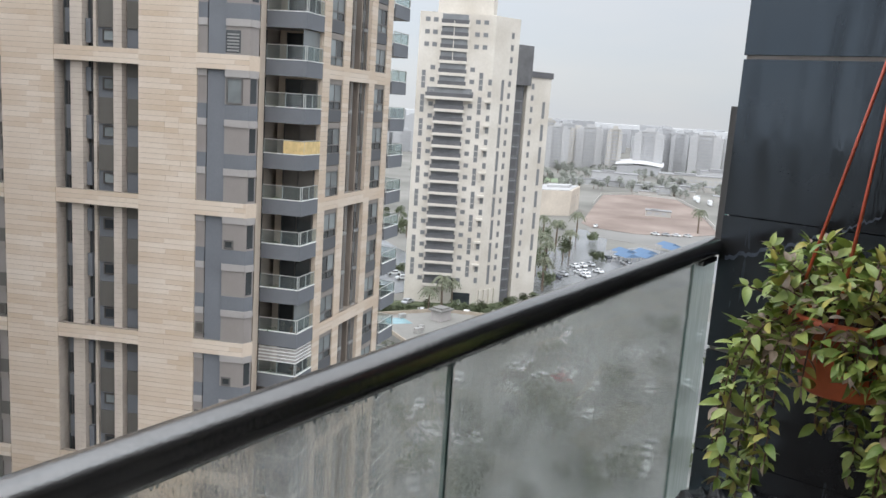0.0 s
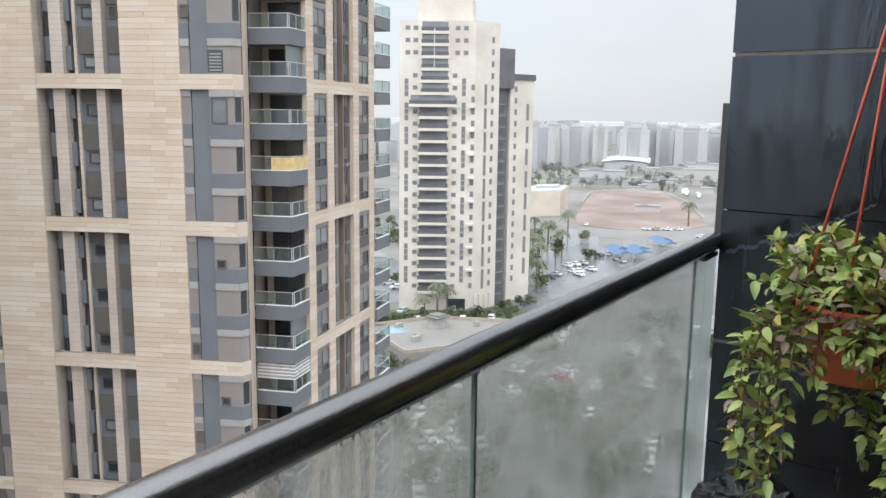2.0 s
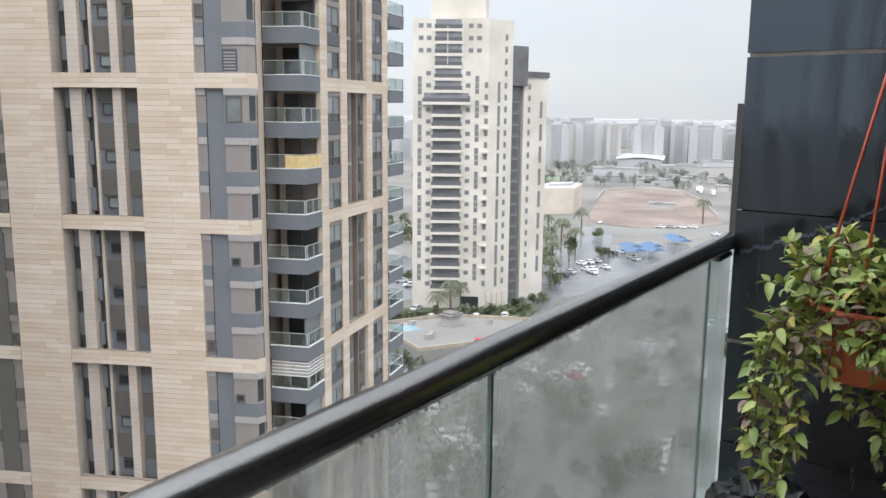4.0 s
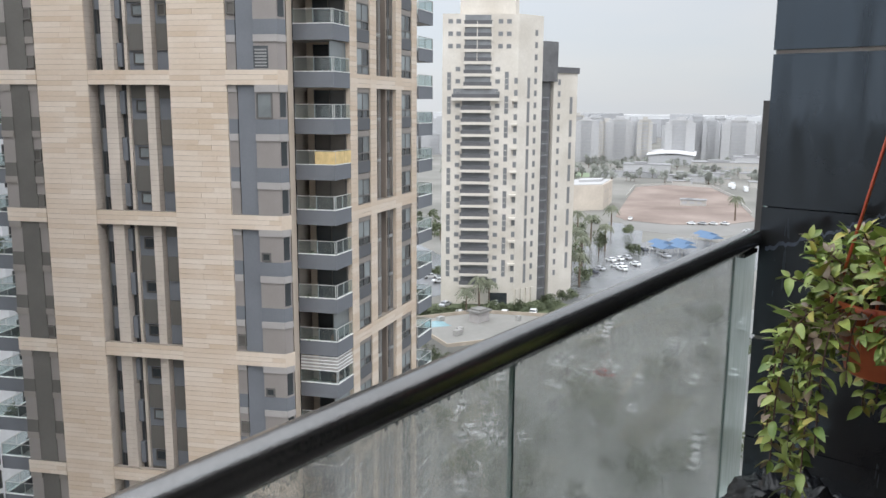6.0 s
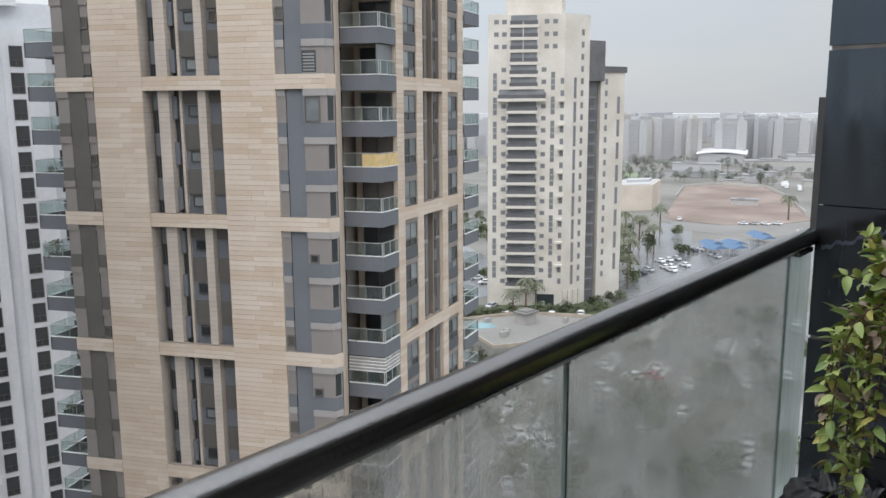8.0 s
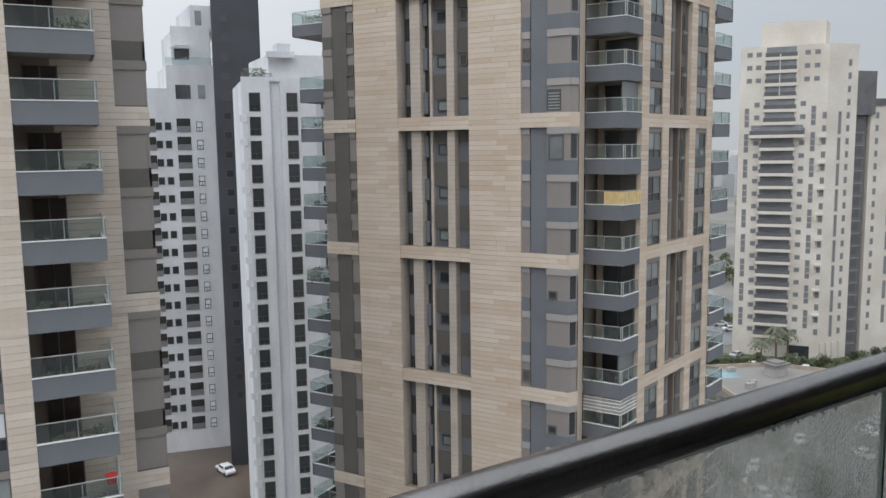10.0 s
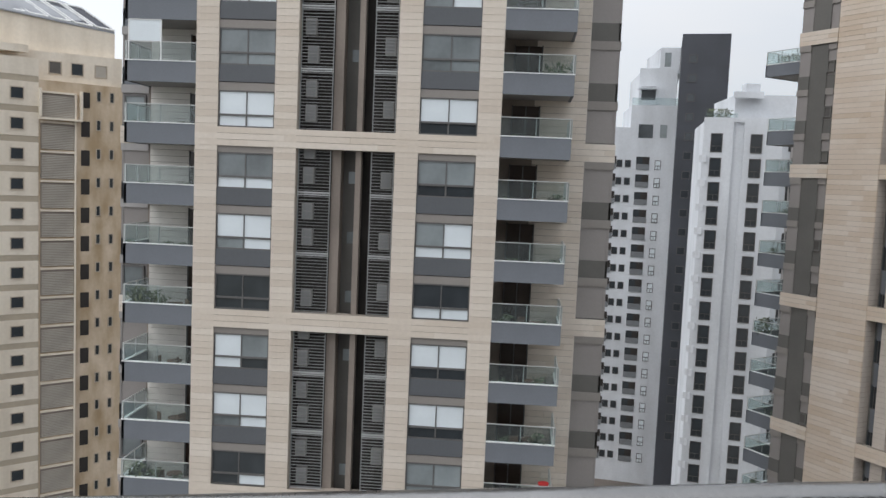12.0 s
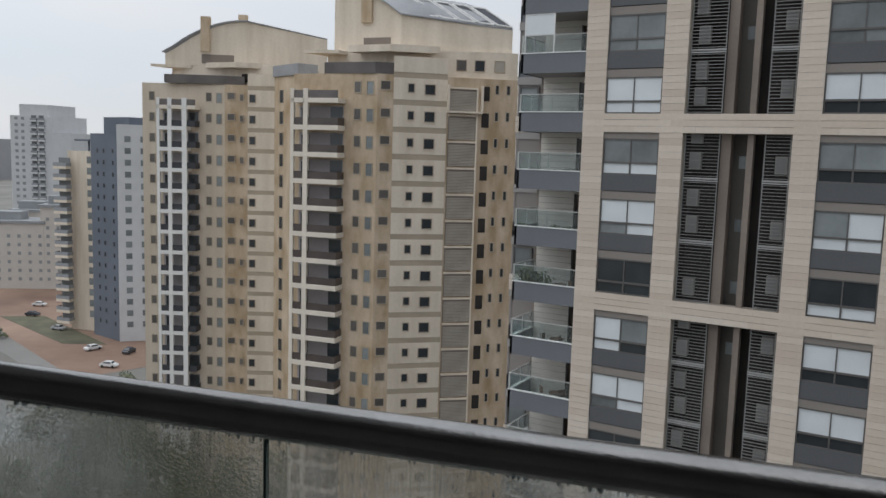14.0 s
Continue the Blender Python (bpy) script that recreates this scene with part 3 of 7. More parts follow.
def tower_right():
    rng = random.Random(3)
    P, Q = (23.17, 60.2), (31.74, 45.47)
    S = along(P, Q)
    F0, F1 = (39.84, 42.71), (50.75, 46.86)
    F = along(F0, F1)
    tower = thing("apartment_tower", pose(38, 56, 0), "apartment tower in warm limestone with blue-grey bays and balconies", "apartment tower")
    side_facade(tower, S, rng)
    blinds = [(1, 1, 1, 0), (1, 0, 1, 1), (0, 1, 0, 0), (1, 1, 0, 0)]
    length = front_facade(tower, F, 1.12, 2.25, 3.75, STONE_A, rng, Z_LO, blinds)
    fw = lambda x, y: tuple((F @ Vector((x, y, 0)))[:2])
    sw = lambda x, y: tuple((S @ Vector((x, y, 0)))[:2])
    core = Geo().prism([sw(0.3, 2.2), sw(19.8, 2.2), sw(20.3, 1.2), (35.4, 47.6), fw(0, 6.0), fw(length, 3.2), fw(length, 20), sw(0.3, 22)], 0, TOP + 1.5)
    put("core_wall", core.mesh("core_wall", STONE_IN), tower)
    put("roof_cap", Geo().prism([sw(-0.2, -0.2), sw(20.6, -0.2), fw(0, -0.2), fw(length, -0.2), fw(length, 20.5), sw(-0.2, 22.5)], TOP + 1.5, TOP + 1.9).mesh("roof_cap", GREY), tower)
    wing = 1.12 * 2 + 2.2
    for x0, x1, y0 in ((0.02, wing, 0.62), (length - wing, length - 0.02, 0.62), (wing, length - wing, 2.2)):
        put("core_wall", Geo().box(x0, x1, y0, 3.2, 0, TOP).mesh("core_wall", BROWN_IN), tower, F)
    put("balcony_cheek", Geo().box(-0.02, 0.018, 0.13, 3.4, 0, TOP).mesh("balcony_cheek", STONE_A), tower, F)
    # corner balconies
    a, b, c = (36.2, 44.4), (37.5, 41.84), (39.84, 42.73)
    inner = [fw(0.1, 3.4), (36.6, 46.2)]
    unit = balcony_unit([a, b, c], inner, posts=1)
    wall_a = Geo().prism([(34.55, 43.0), (36.1, 44.36), (36.5, 45.6), (35.2, 45.6)], 0, TOP)
    put("corner_pier", wall_a.mesh("corner_pier", STONE_A), tower)
    inner_m = along((36.2, 44.6), (39.7, 46.0))
    put("balcony_wall", Geo().box(-0.3, 4.2, 0.75, 1.4, 0, TOP).mesh("balcony_wall", STONE_IN), tower, inner_m)
    def door_unit(w, pane):
        return Geo().box(0, w, 0, 0.1, 0, 2.72, 1).box(-0.06, 0, -0.05, 0.1, 0, 2.75).box(w, w + 0.06, -0.05, 0.1, 0, 2.75).box(w / 2 - 0.03, w / 2 + 0.03, -0.05, 0, 0, 2.72).mesh("balcony_door", (FRAME, pane))

    narrow, wide = door_unit(0.6, PANE_TAN), [door_unit(2.35, p) for p in (PANE_TAN, PANE, PANE, PANE)]
    drape = Geo()
    half = ((a[0] + b[0]) / 2, (a[1] + b[1]) / 2)
    for p0, p1 in ((half, b), (b, c)):
        for i in range(12):
            s0, s1 = i / 12, (i + 0.85) / 12
            drape.strip([(p0[0] + (p1[0] - p0[0]) * s0, p0[1] + (p1[1] - p0[1]) * s0), (p0[0] + (p1[0] - p0[0]) * s1, p0[1] + (p1[1] - p0[1]) * s1)], -0.012 - 0.01 * (i % 2), 0.03, 0.06, 0.92)
    drape = drape.mesh("bamboo_screen", mat("bamboo_screen", (0.70, 0.53, 0.26), 0.8, 0.2, 2.0, 30.0))
    awn = Geo()
    for i in range(9):
        awn.strip([a, b, c], 0.02 + 0.01 * i, 0.04 + 0.01 * i, 0.12 * i, 0.12 * i + 0.09, i % 2)
    awn = awn.mesh("louvre_blind", (WHITE, LINTEL))
    cloth = Geo().box(0, 1.5, 0, 0.03, 0, 0.88).mesh("pale_screen", PANE_BLIND)
    glaze = Geo().box(0, 2.4, 0, 0.03, 0, 1.95).mesh("glazing_panel", PANE_MID)
    for k in LEVELS:
        for i in range(3):
            z = BAND_TOP + GROUP * k + i * STOREY + 0.02
            bal = place_balcony(tower, unit, up(z))
            put("balcony_door", narrow, tower, inner_m @ shift(0.75, 0.64, z - 0.75))
            put("balcony_door", wide[rng.randrange(4)], tower, F @ shift(-0.13, 2.75, z - 0.75) @ pose(0, 0, 0, 0, 0, -90))
            q = rng.random()
            if q < 0.12:
                put("pale_screen", cloth, bal, along(a, b) @ shift(1.1, 0.16, z + 0.05))
            if q > 0.72:
                put("glazing_panel", glaze, bal, along(b, c) @ shift(0.1, 0.3, z + 0.1))
            if (k, i) == (-1, 1):
                tagged(put("bamboo_screen", drape, bal, up(z)), kind="stuff")
            if (k, i) == (-3, 2):
                put("louvre_blind", awn, bal, up(z + 0.95))
    # balconies past the far bay and past the far end of the service front
    far = balcony_unit([(-3.4, 4.5), (-3.4, 1.3), (0, 1.3)], [(0, 4.5)])
    end = balcony_unit([(length, -0.2), (length + 3.3, -0.2), (length + 3.3, 3.0)], [(length, 3.0)])
    put("end_wall", Geo().box(-2.6, 0.4, 4.3, 9, 0, 63.8).mesh("end_wall", GREY_DK), tower, S)
    put("end_wall", Geo().box(length - 0.05, length + 2.4, 3.0, 8, 0, TOP).mesh("end_wall", STONE_A), tower, F)
    bright = Geo().box(0, 1.5, 0, 0.06, 0, 1.9).mesh("end_window", PANE_MID)
    for k in LEVELS:
        for i in range(3):
            z = BAND_TOP + GROUP * k + i * STOREY - 0.55
            if z < 62:
                place_balcony(tower, far, S @ up(z))
                put("end_window", bright, tower, S @ shift(-2.0, 4.22, z))
            place_balcony(tower, end, F @ up(z))
    terrace = balcony_unit([(-3.9, 5.0), (-3.9, 1.2), (0.2, 1.2)], [(0.2, 5.0)], 0.9, 1.0, 2)
    place_balcony(tower, terrace, S @ up(64.0))
    return tower


DOOR_PANE = mat("brown_door_pane", (0.05, 0.036, 0.03), 0.12, 0.4, 0.4, 3.0, spec=0.4)


def tower_left():
    rng = random.Random(8)
    P, Q = (-14.68, 41.25), (1.0, 40.65)
    M0 = along(P, Q)
    tower = thing("apartment_tower", pose(-6.8, 50, 0), "apartment tower with pale limestone grid, grey spandrels and louvred recess", "apartment tower")
    blinds = [(2, 2, 2, 2), (2, 2, 0, 0), (1, 1, 2, 2), (0, 0, 1, 1), (1, 2, 2, 2), (0, 0, 0, 0), (2, 2, 1, 2), (1, 1, 0, 1)]
    course = Geo().box(0, 1.17, 0, 0.12, 0.013, 0.345).mesh("stone", STONE_PIECE)
    drawn = ((0, 1, "1111", "1111"), (0, 0, "2222", "2200"), (-1, 2, "1122", "1100"), (-1, 1, "2212", "1222"),
             (-1, 0, "0000", "0022"), (-2, 2, "2120", "2200"), (-2, 1, "2212", "2200"), (-2, 0, "0002", "1111"))
    known = {(k, i, col): tuple(int(q) for q in word) for k, i, *words in drawn for col, word in enumerate(words)}
    L = front_facade(tower, M0, 1.17, 2.95, 5.1, STONE_C, rng, Z_LO, blinds, course, known)
    for x0, x1, y0, y1, z1 in ((0.02, 5.25, 0.62, 3.9, TOP), (L - 5.25, L - 0.02, 0.62, 3.9, TOP), (5.25, L - 5.25, 2.21, 3.9, TOP), (-3.6, L + 3.6, 3.9, 20, TOP + 1.5)):
        put("core_wall", Geo().box(x0, x1, y0, y1, 0, z1).mesh("core_wall", BROWN_IN), tower, M0)
    for x0 in (0.0, L - 0.03):
        put("balcony_cheek", Geo().box(x0, x0 + 0.03, 0.12, 2.9, 0, TOP).mesh("balcony_cheek", STONE_IN), tower, M0)
    right = balcony_unit([(L, 0.02), (L + 3.55, 0.02), (L + 3.65, 2.9)], [(L, 2.9)])
    left = balcony_unit([(-3.75, 2.9), (-3.75, 0.02), (0, 0.02)], [(0, 2.9)])
    # back walls of the balconies, with the end bays
    g = Geo()
    stones(g, L + 1.75, L + 4.55, 2.9, 3.5, Z_LO, TOP, 0.345, 1.5, rng)
    tagged(put("stonework", g.mesh("stonework", STONE_C), tower, M0), kind="stuff")
    g = Geo()
    stones(g, -3.6, -1.05, 2.9, 3.5, Z_LO, TOP, 0.345, 1.5, rng)
    tagged(put("stonework", g.mesh("stonework", PALE_STONE), tower, M0), kind="stuff")
    for x0, x1 in ((L, L + 4.5), (-3.7, 0)):
        put("balcony_wall", Geo().box(x0, x1, 2.93, 3.9, 0, TOP).mesh("balcony_wall", BROWN_IN), tower, M0)
    put("bay_wall", Geo().box(L + 4.5, L + 6.05, 3.05, 20, 0, TOP).mesh("bay_wall", GREY_DK), tower, M0)
    put("bay_wall", Geo().box(-5.2, -3.6, 3.05, 20, 0, TOP).mesh("bay_wall", GREY), tower, M0)
    bay = bay_unit([(L + 4.55, 2.93), (L + 6.1, 2.93), (L + 6.1, 4.5)], GREY_DK, rng)
    lwin = small_window(1.15, 1.45, FRAME_LT, PANE_MID)
    blind = Geo().box(0.06, 1.7, 0.06, 0.08, 0, 1.05).box(0, 0.06, 0.04, 0.1, -0.95, 1.12, 1).box(1.7, 1.76, 0.04, 0.1, -0.95, 1.12, 1).box(0.06, 1.7, 0.03, 0.12, 1.05, 1.15, 1).mesh("roller_blind", (PANE_BLIND, WHITE))
    lbay = bay_unit([(-5.25, 4.5), (-5.25, 2.93), (-3.7, 2.93)], GREY, rng)
    door = Geo().box(0, 1.4, 0, 0.1, 0, 2.6, 1).box(-0.06, 0, -0.05, 0.1, 0, 2.65).box(1.4, 1.46, -0.05, 0.1, 0, 2.65).box(0.67, 0.73, -0.05, 0, 0, 2.6).mesh("balcony_door", (FRAME, DOOR_PANE))
    for k in LEVELS:
        zt = BAND_TOP + GROUP * k
        band(tower, M0, L + 3.65, L + 6.15, 2.86, 3.4, zt, STONE_C, rng)
        band(tower, M0, -5.3, -3.7, 2.86, 3.4, zt, STONE_C, rng)
        for i in range(3):
            z = zt + i * STOREY + 0.06
            place_balcony(tower, right, M0 @ up(z))
            place_balcony(tower, left, M0 @ up(z))
            place_bay(tower, bay, M0 @ up(z))
            place_bay(tower, lbay, M0 @ up(z))
            put("balcony_door", door, tower, M0 @ shift(L + 0.6, 2.84, z - 0.8))
            put("balcony_door", door, tower, M0 @ shift(-1.3, 2.84, z - 0.8))
            if rng.random() < 0.6:
                put_window(tower, lwin, M0 @ shift(-5.05, 2.88, z + 0.15))
            if (k, i) == (0, 1):
                put("roller_blind", blind, tower, M0 @ shift(-3.6, 0.0, z + 1.0), "white roller blind over the balcony glass")
    return tower


tower_right()
tower_left()


# ---- the balcony that the camera stands on ----
GRANITE = mat("wet_black_granite", (0.021, 0.020, 0.020), 0.06, 0.5, 1.3, 160.0, 0.02, spec=0.75)
# blue specular tint stands in for a bluer sky in the reflections
GRANITE.node_tree.nodes["Principled BSDF"].inputs["Specular Tint"].default_value = (0.66, 0.82, 1.0, 1)
g_n, g_l = GRANITE.node_tree.nodes, GRANITE.node_tree.links
g_co, g_map, g_noise, g_rough = g_n.new("ShaderNodeTexCoord"), g_n.new("ShaderNodeMapping"), g_n.new("ShaderNodeTexNoise"), g_n.new("ShaderNodeMapRange")
g_map.inputs["Scale"].default_value = (9.0, 9.0, 1.1)
g_noise.inputs["Scale"].default_value, g_noise.inputs["Detail"].default_value = 1.0, 6.0
g_rough.inputs["From Min"].default_value, g_rough.inputs["From Max"].default_value = 0.4, 0.65
g_rough.inputs["To Min"].default_value, g_rough.inputs["To Max"].default_value = 0.02, 0.32
g_l.new(g_co.outputs["Object"], g_map.inputs["Vector"])
g_l.new(g_map.outputs["Vector"], g_noise.inputs["Vector"])
g_l.new(g_noise.outputs["Fac"], g_rough.inputs["Value"])
g_l.new(g_rough.outputs["Result"], g_n["Principled BSDF"].inputs["Roughness"])
g_run, g_fine, g_bump = g_n.new("ShaderNodeMapping"), g_n.new("ShaderNodeTexNoise"), g_n.new("ShaderNodeBump")
g_run.inputs["Scale"].default_value = (45.0, 45.0, 9.0)
g_fine.inputs["Scale"].default_value, g_fine.inputs["Detail"].default_value = 1.0, 4.0
g_bump.inputs["Strength"].default_value, g_bump.inputs["Distance"].default_value = 0.10, 0.006
g_l.new(g_co.outputs["Object"], g_run.inputs["Vector"])
g_l.new(g_run.outputs["Vector"], g_fine.inputs["Vector"])
g_l.new(g_fine.outputs["Fac"], g_bump.inputs["Height"])
g_l.new(g_bump.outputs["Normal"], g_n["Principled BSDF"].inputs["Normal"])
RAIL_MET = mat("dark_grey_metal_rail", (0.235, 0.232, 0.23), 0.22, 0.15, 5.0, 90.0, 0.05, metal=0.9)
ALU = mat("brushed_aluminium", (0.56, 0.59, 0.575), 0.42, 0.1, 2.0, 60.0, metal=0.15)
RUBBER = mat("dark_green_gasket", (0.055, 0.12, 0.10), 0.4)
TILE = mat("grey_balcony_tile", (0.12, 0.115, 0.11), 0.5, 0.2, 1.0, 40.0)
PLASTER = mat("house_cladding", (0.20, 0.195, 0.19), 0.85, 0.1, 0.6, 30.0)
RAIL_Z = EYE - 0.5
RAIL_W, RAIL_H = 0.046, 0.042          # half width and half height of the oval tube
FLOOR_Z = EYE - 1.82


RAIN_DROP = sheet_glass("rain_drop", (0.80, 0.83, 0.84), 0.80, 0.15)


def rail_y(x):
    """Plan line of the balustrade: two straight runs that meet in a blunt corner."""
    return 0.967 + 0.084 * x if x > 0.21 else 0.9455 + 0.189 * x


def rail_mesh():
    g = Geo()
    xs = [-4.6, -2.5, -1.0, -0.1, 0.06, 0.16, 0.26, 0.36, 0.5, 1.2, 2.4, 3.72]
    k, rings = 28, []
    for x in xs:
        y = sum(rail_y(x + d) for d in (-0.1, 0, 0.1)) / 3
        ring = []
        for i in range(k):
            a = i * math.tau / k
            ring.append((x, y + RAIL_W * math.cos(a), RAIL_Z - 0.068 + RAIL_H + RAIL_H * math.sin(a)))
        rings += ring
    f = []
    for r in range(len(xs) - 1):
        for i in range(k):
            f.append((r * k + i, r * k + (i + 1) % k, (r + 1) * k + (i + 1) % k, (r + 1) * k + i))
    g.add(rings, f)
    return g.mesh("hand_rail", RAIL_MET, True)


def droplets(rng):
    g = Geo()
    for _ in range(420):
        x = rng.uniform(-2.6, 3.4)
        r = rng.uniform(0.002, 0.0052)
        y, z = rail_y(x) + rng.uniform(-0.03, 0.004), RAIL_Z - 0.066
        dy = (y - rail_y(x)) / RAIL_W
        z = RAIL_Z - 0.068 + RAIL_H - RAIL_H * math.sqrt(max(0, 1 - dy * dy)) - r * 0.4
        v = [(x, y, z + r), (x + r, y, z), (x, y + r, z), (x - r, y, z), (x, y - r, z), (x, y, z - r * 1.7)]
        g.add(v, [(0, 1, 2), (0, 2, 3), (0, 3, 4), (0, 4, 1), (5, 2, 1), (5, 3, 2), (5, 4, 3), (5, 1, 4)])
    return g.mesh("rain", RAIN_DROP, True)


def pane_drops(rng, w):
    """Drops and short runs of rain on the inner face of a pane, thicker in some patches."""
    g = Geo()
    for _ in range(int(1100 * w)):
        x, z = rng.uniform(0.02, w - 0.02), FLOOR_Z + 0.25 + rng.random() ** 0.7 * (RAIL_Z - FLOOR_Z - 0.34)
        if noise.noise(Vector((x * 2.3, z * 2.3, w))) < rng.uniform(-0.5, 0.35):
            continue
        r = rng.uniform(0.0009, 0.0024)
        h = r * rng.choice((1.0, 1.3, 1.6, 5.0, 9.0))
        v = [(x - r, -0.0065, z), (x, -0.0065, z - r), (x + r, -0.0065, z), (x, -0.0065, z + h), (x, -0.0065 - r * 0.7, z - 0.2 * r)]
        g.add(v, [(0, 1, 4), (1, 2, 4), (2, 3, 4), (3, 0, 4)])
    return g.mesh("rain", RAIN_DROP, True)


def balustrade():
    b = thing("balustrade", pose(0, 1, FLOOR_Z), "wet glass balcony balustrade with a dark round metal hand rail", "balustrade")
    put("hand_rail", rail_mesh(), b, label="dark grey metal tube, wet on top")
    joints = [-4.6, -1.69, 0.21, 1.556, 3.437]
    for x0, x1 in zip(joints, joints[1:]):
        p, q = (x0 + 0.004, rail_y(x0 + 0.001)), (x1 - 0.004, rail_y(x1))
        m = along(p, q)
        w = math.hypot(q[0] - p[0], q[1] - p[1])
        ob = put("glass_panel", Geo().box(0, w, -0.006, 0.006, FLOOR_Z + 0.02, RAIL_Z - 0.06).mesh("glass_panel", WET_GLASS), b, m)
        ob.visible_shadow = False
        tagged(put("rain", pane_drops(random.Random(round(x0 * 10)), w), b, m), kind="stuff")
        for xe in (-0.003, w + 0.0005):
            put("glass_edge", Geo().box(xe, xe + 0.0025, -0.0065, 0.0065, FLOOR_Z + 0.02, RAIL_Z - 0.062).mesh("glass_edge", RUBBER), b, m, "dark green glass edge")
    m = along((3.437, rail_y(3.437)), (3.71, rail_y(3.71)))
    ob = put("end_strip", Geo().box(0.012, 0.33, -0.006, 0.006, FLOOR_Z + 0.02, RAIL_Z - 0.06).mesh("end_strip", FROSTED), b, m, "narrow frosted glass closing strip")
    ob.visible_shadow = False
    put("rail_bracket", Geo().box(0.05, 0.26, -0.03, 0.02, RAIL_Z - 0.085, RAIL_Z - 0.066).mesh("rail_bracket", RAIL_MET), b, m)
    put("base_channel", Geo().strip([(x, rail_y(x)) for x in (-4.6, 0.21, 3.71)], -0.05, 0.05, FLOOR_Z - 0.02, FLOOR_Z + 0.06).mesh("base_channel", ALU), b)
    tagged(put("rain", droplets(random.Random(5)), b, label="rain drops hanging under the rail"), kind="stuff")


def granite_wall():
    """Dark stone partition at the end of the balcony, in slabs with a metal profile in the wide joints."""
    wall = Geo().box(3.745, 3.98, -1.7, 1.235, FLOOR_Z, EYE + 1.3).mesh("wall_partition", mat("mortar_dark", (0.06, 0.06, 0.062), 0.8))
    w = w_ = solid("wall_partition", wall, "partition wall clad in wet black granite slabs", "wall", kind="structure")
    zs = [-1.82, -1.49, -1.0, -0.375, 0.31, 0.93, 1.3]
    for z0, z1 in zip(zs, zs[1:]):
        lo = 0.016 if round(z0, 2) in (0.31, -1.0) else 0.003
        x = 3.72 if z1 != 0.31 else 3.723
        g = Geo()
        for y0, y1 in ((-0.35, 1.25), (-1.7, -0.354)):
            g.box(x, 3.742, y0, y1, EYE + z0 + lo, EYE + z1 - 0.003)
        g.box(3.724, 3.99, 1.236, 1.25, EYE + z0 + lo, EYE + z1 - 0.003)
        put("granite_slab", g.mesh("granite_slab", GRANITE), w)
    for z in (0.31, -1.0):
        put("joint_profile", Geo().box(3.726, 3.745, -1.7, 1.24, EYE + z - 0.002, EYE + z + 0.015).mesh("joint_profile", LINTEL_BR), w, label="thin metal profile in the joint")
    # pale zigzag ribbon: sheen along the wet stone's edge, put in as colour
    rng = random.Random(4)
    v, n = [], 60
    for i in range(n + 1):
        s = i / n
        y, z, w = 1.22 - 0.60 * s, EYE - 0.56 + 0.26 * s ** 1.3, 0.010 * (1 - 0.6 * s)
        j = rng.uniform(-0.012, 0.012)
        v += [(3.7175, y, z + j - w), (3.7175, y, z + j + w)]
    put("water_mark", Geo().add(v, [(2 * i, 2 * i + 1, 2 * i + 3, 2 * i + 2) for i in range(n)]).mesh("water_mark", mat("water_mark_sheen", (0.09, 0.105, 0.14), 0.3, 0.4, 30.0, 90.0)), w_, label="pale zigzag water mark with its sheen painted on")
    e = thing("cover_strip", pose(3.9, 1.3, EYE - 0.5), "narrow dark metal cover strip with a green glass edge", "cover strip")
    put("strip", Geo().box(3.785, 3.80, 1.262, 1.30, EYE - 0.52, EYE + 0.105).mesh("strip", FRAME), e)
    put("glass_edge", Geo().box(3.775, 3.782, 1.255, 1.262, EYE - 0.52, EYE - 0.06).mesh("glass_edge", mat("green_glass_edge", (0.25, 0.5, 0.43), 0.15)), e)


balustrade()
granite_wall()
solid("balcony_floor", Geo().prism([(-4.6, -1.7), (3.98, -1.7), (3.98, 1.36), (0.21, 1.06), (-4.6, 0.15)], FLOOR_Z - 0.32, FLOOR_Z).mesh("floor", TILE), "grey tiled balcony floor", "floor", kind="structure")
solid("ceiling", Geo().prism([(-4.6, -1.7), (3.98, -1.7), (3.98, 0.3), (-4.6, -0.4)], EYE + 1.5, EYE + 1.7).mesh("ceiling", PLASTER), "plastered balcony ceiling", "ceiling", kind="structure")
solid("wall_house", Geo().box(-9, 12, -14, -1.7, 0, EYE + 16).mesh("wall_house", PLASTER), "plastered house wall behind the balcony", "wall", kind="structure")
solid("wall_side", Geo().box(-9, -5.6, -1.7, 2.2, 0, EYE + 16).mesh("wall_side", PLASTER), "plastered flank of the house past the balcony", "wall", kind="structure")


# ---- the other towers ----
def face_windows(parent, p0, p1, cols, z0, n, dz, me, name="window", dy=0.0):
    """Rows of alike windows on a facade from p0 to p1: cols are distances from p0."""
    m = along(p0, p1)
    for x in cols:
        for i in range(n):
            w = m @ shift(x, dy, z0 + i * dz)
            if isinstance(me, tuple):
                put_window(parent, me, w, name)
            else:
                put(name, me, parent, w)


def far_balcony(w, d, h=1.0, mat_face=HAZE_DARK, slab=CREAM_WALL):
    g = Geo().box(0, w, -d, 0, -0.75, 0.02, 1)
    g.box(0, w, -d, -d + 0.06, 0.02, h).box(0, 0.06, -d + 0.06, 0, 0.02, h).box(w - 0.06, w, -d + 0.06, 0, 0.02, h)
    g.box(0.3, w - 0.3, -0.03, 0.05, 0.05, 2.38, 2)
    return g.mesh("balcony", (mat_face, slab, HAZE_PANE))


SHAFT_GREY = mat("dark_grey_shaft_cladding", (0.125, 0.125, 0.13), 0.6, 0.25, 0.4, 2.0)


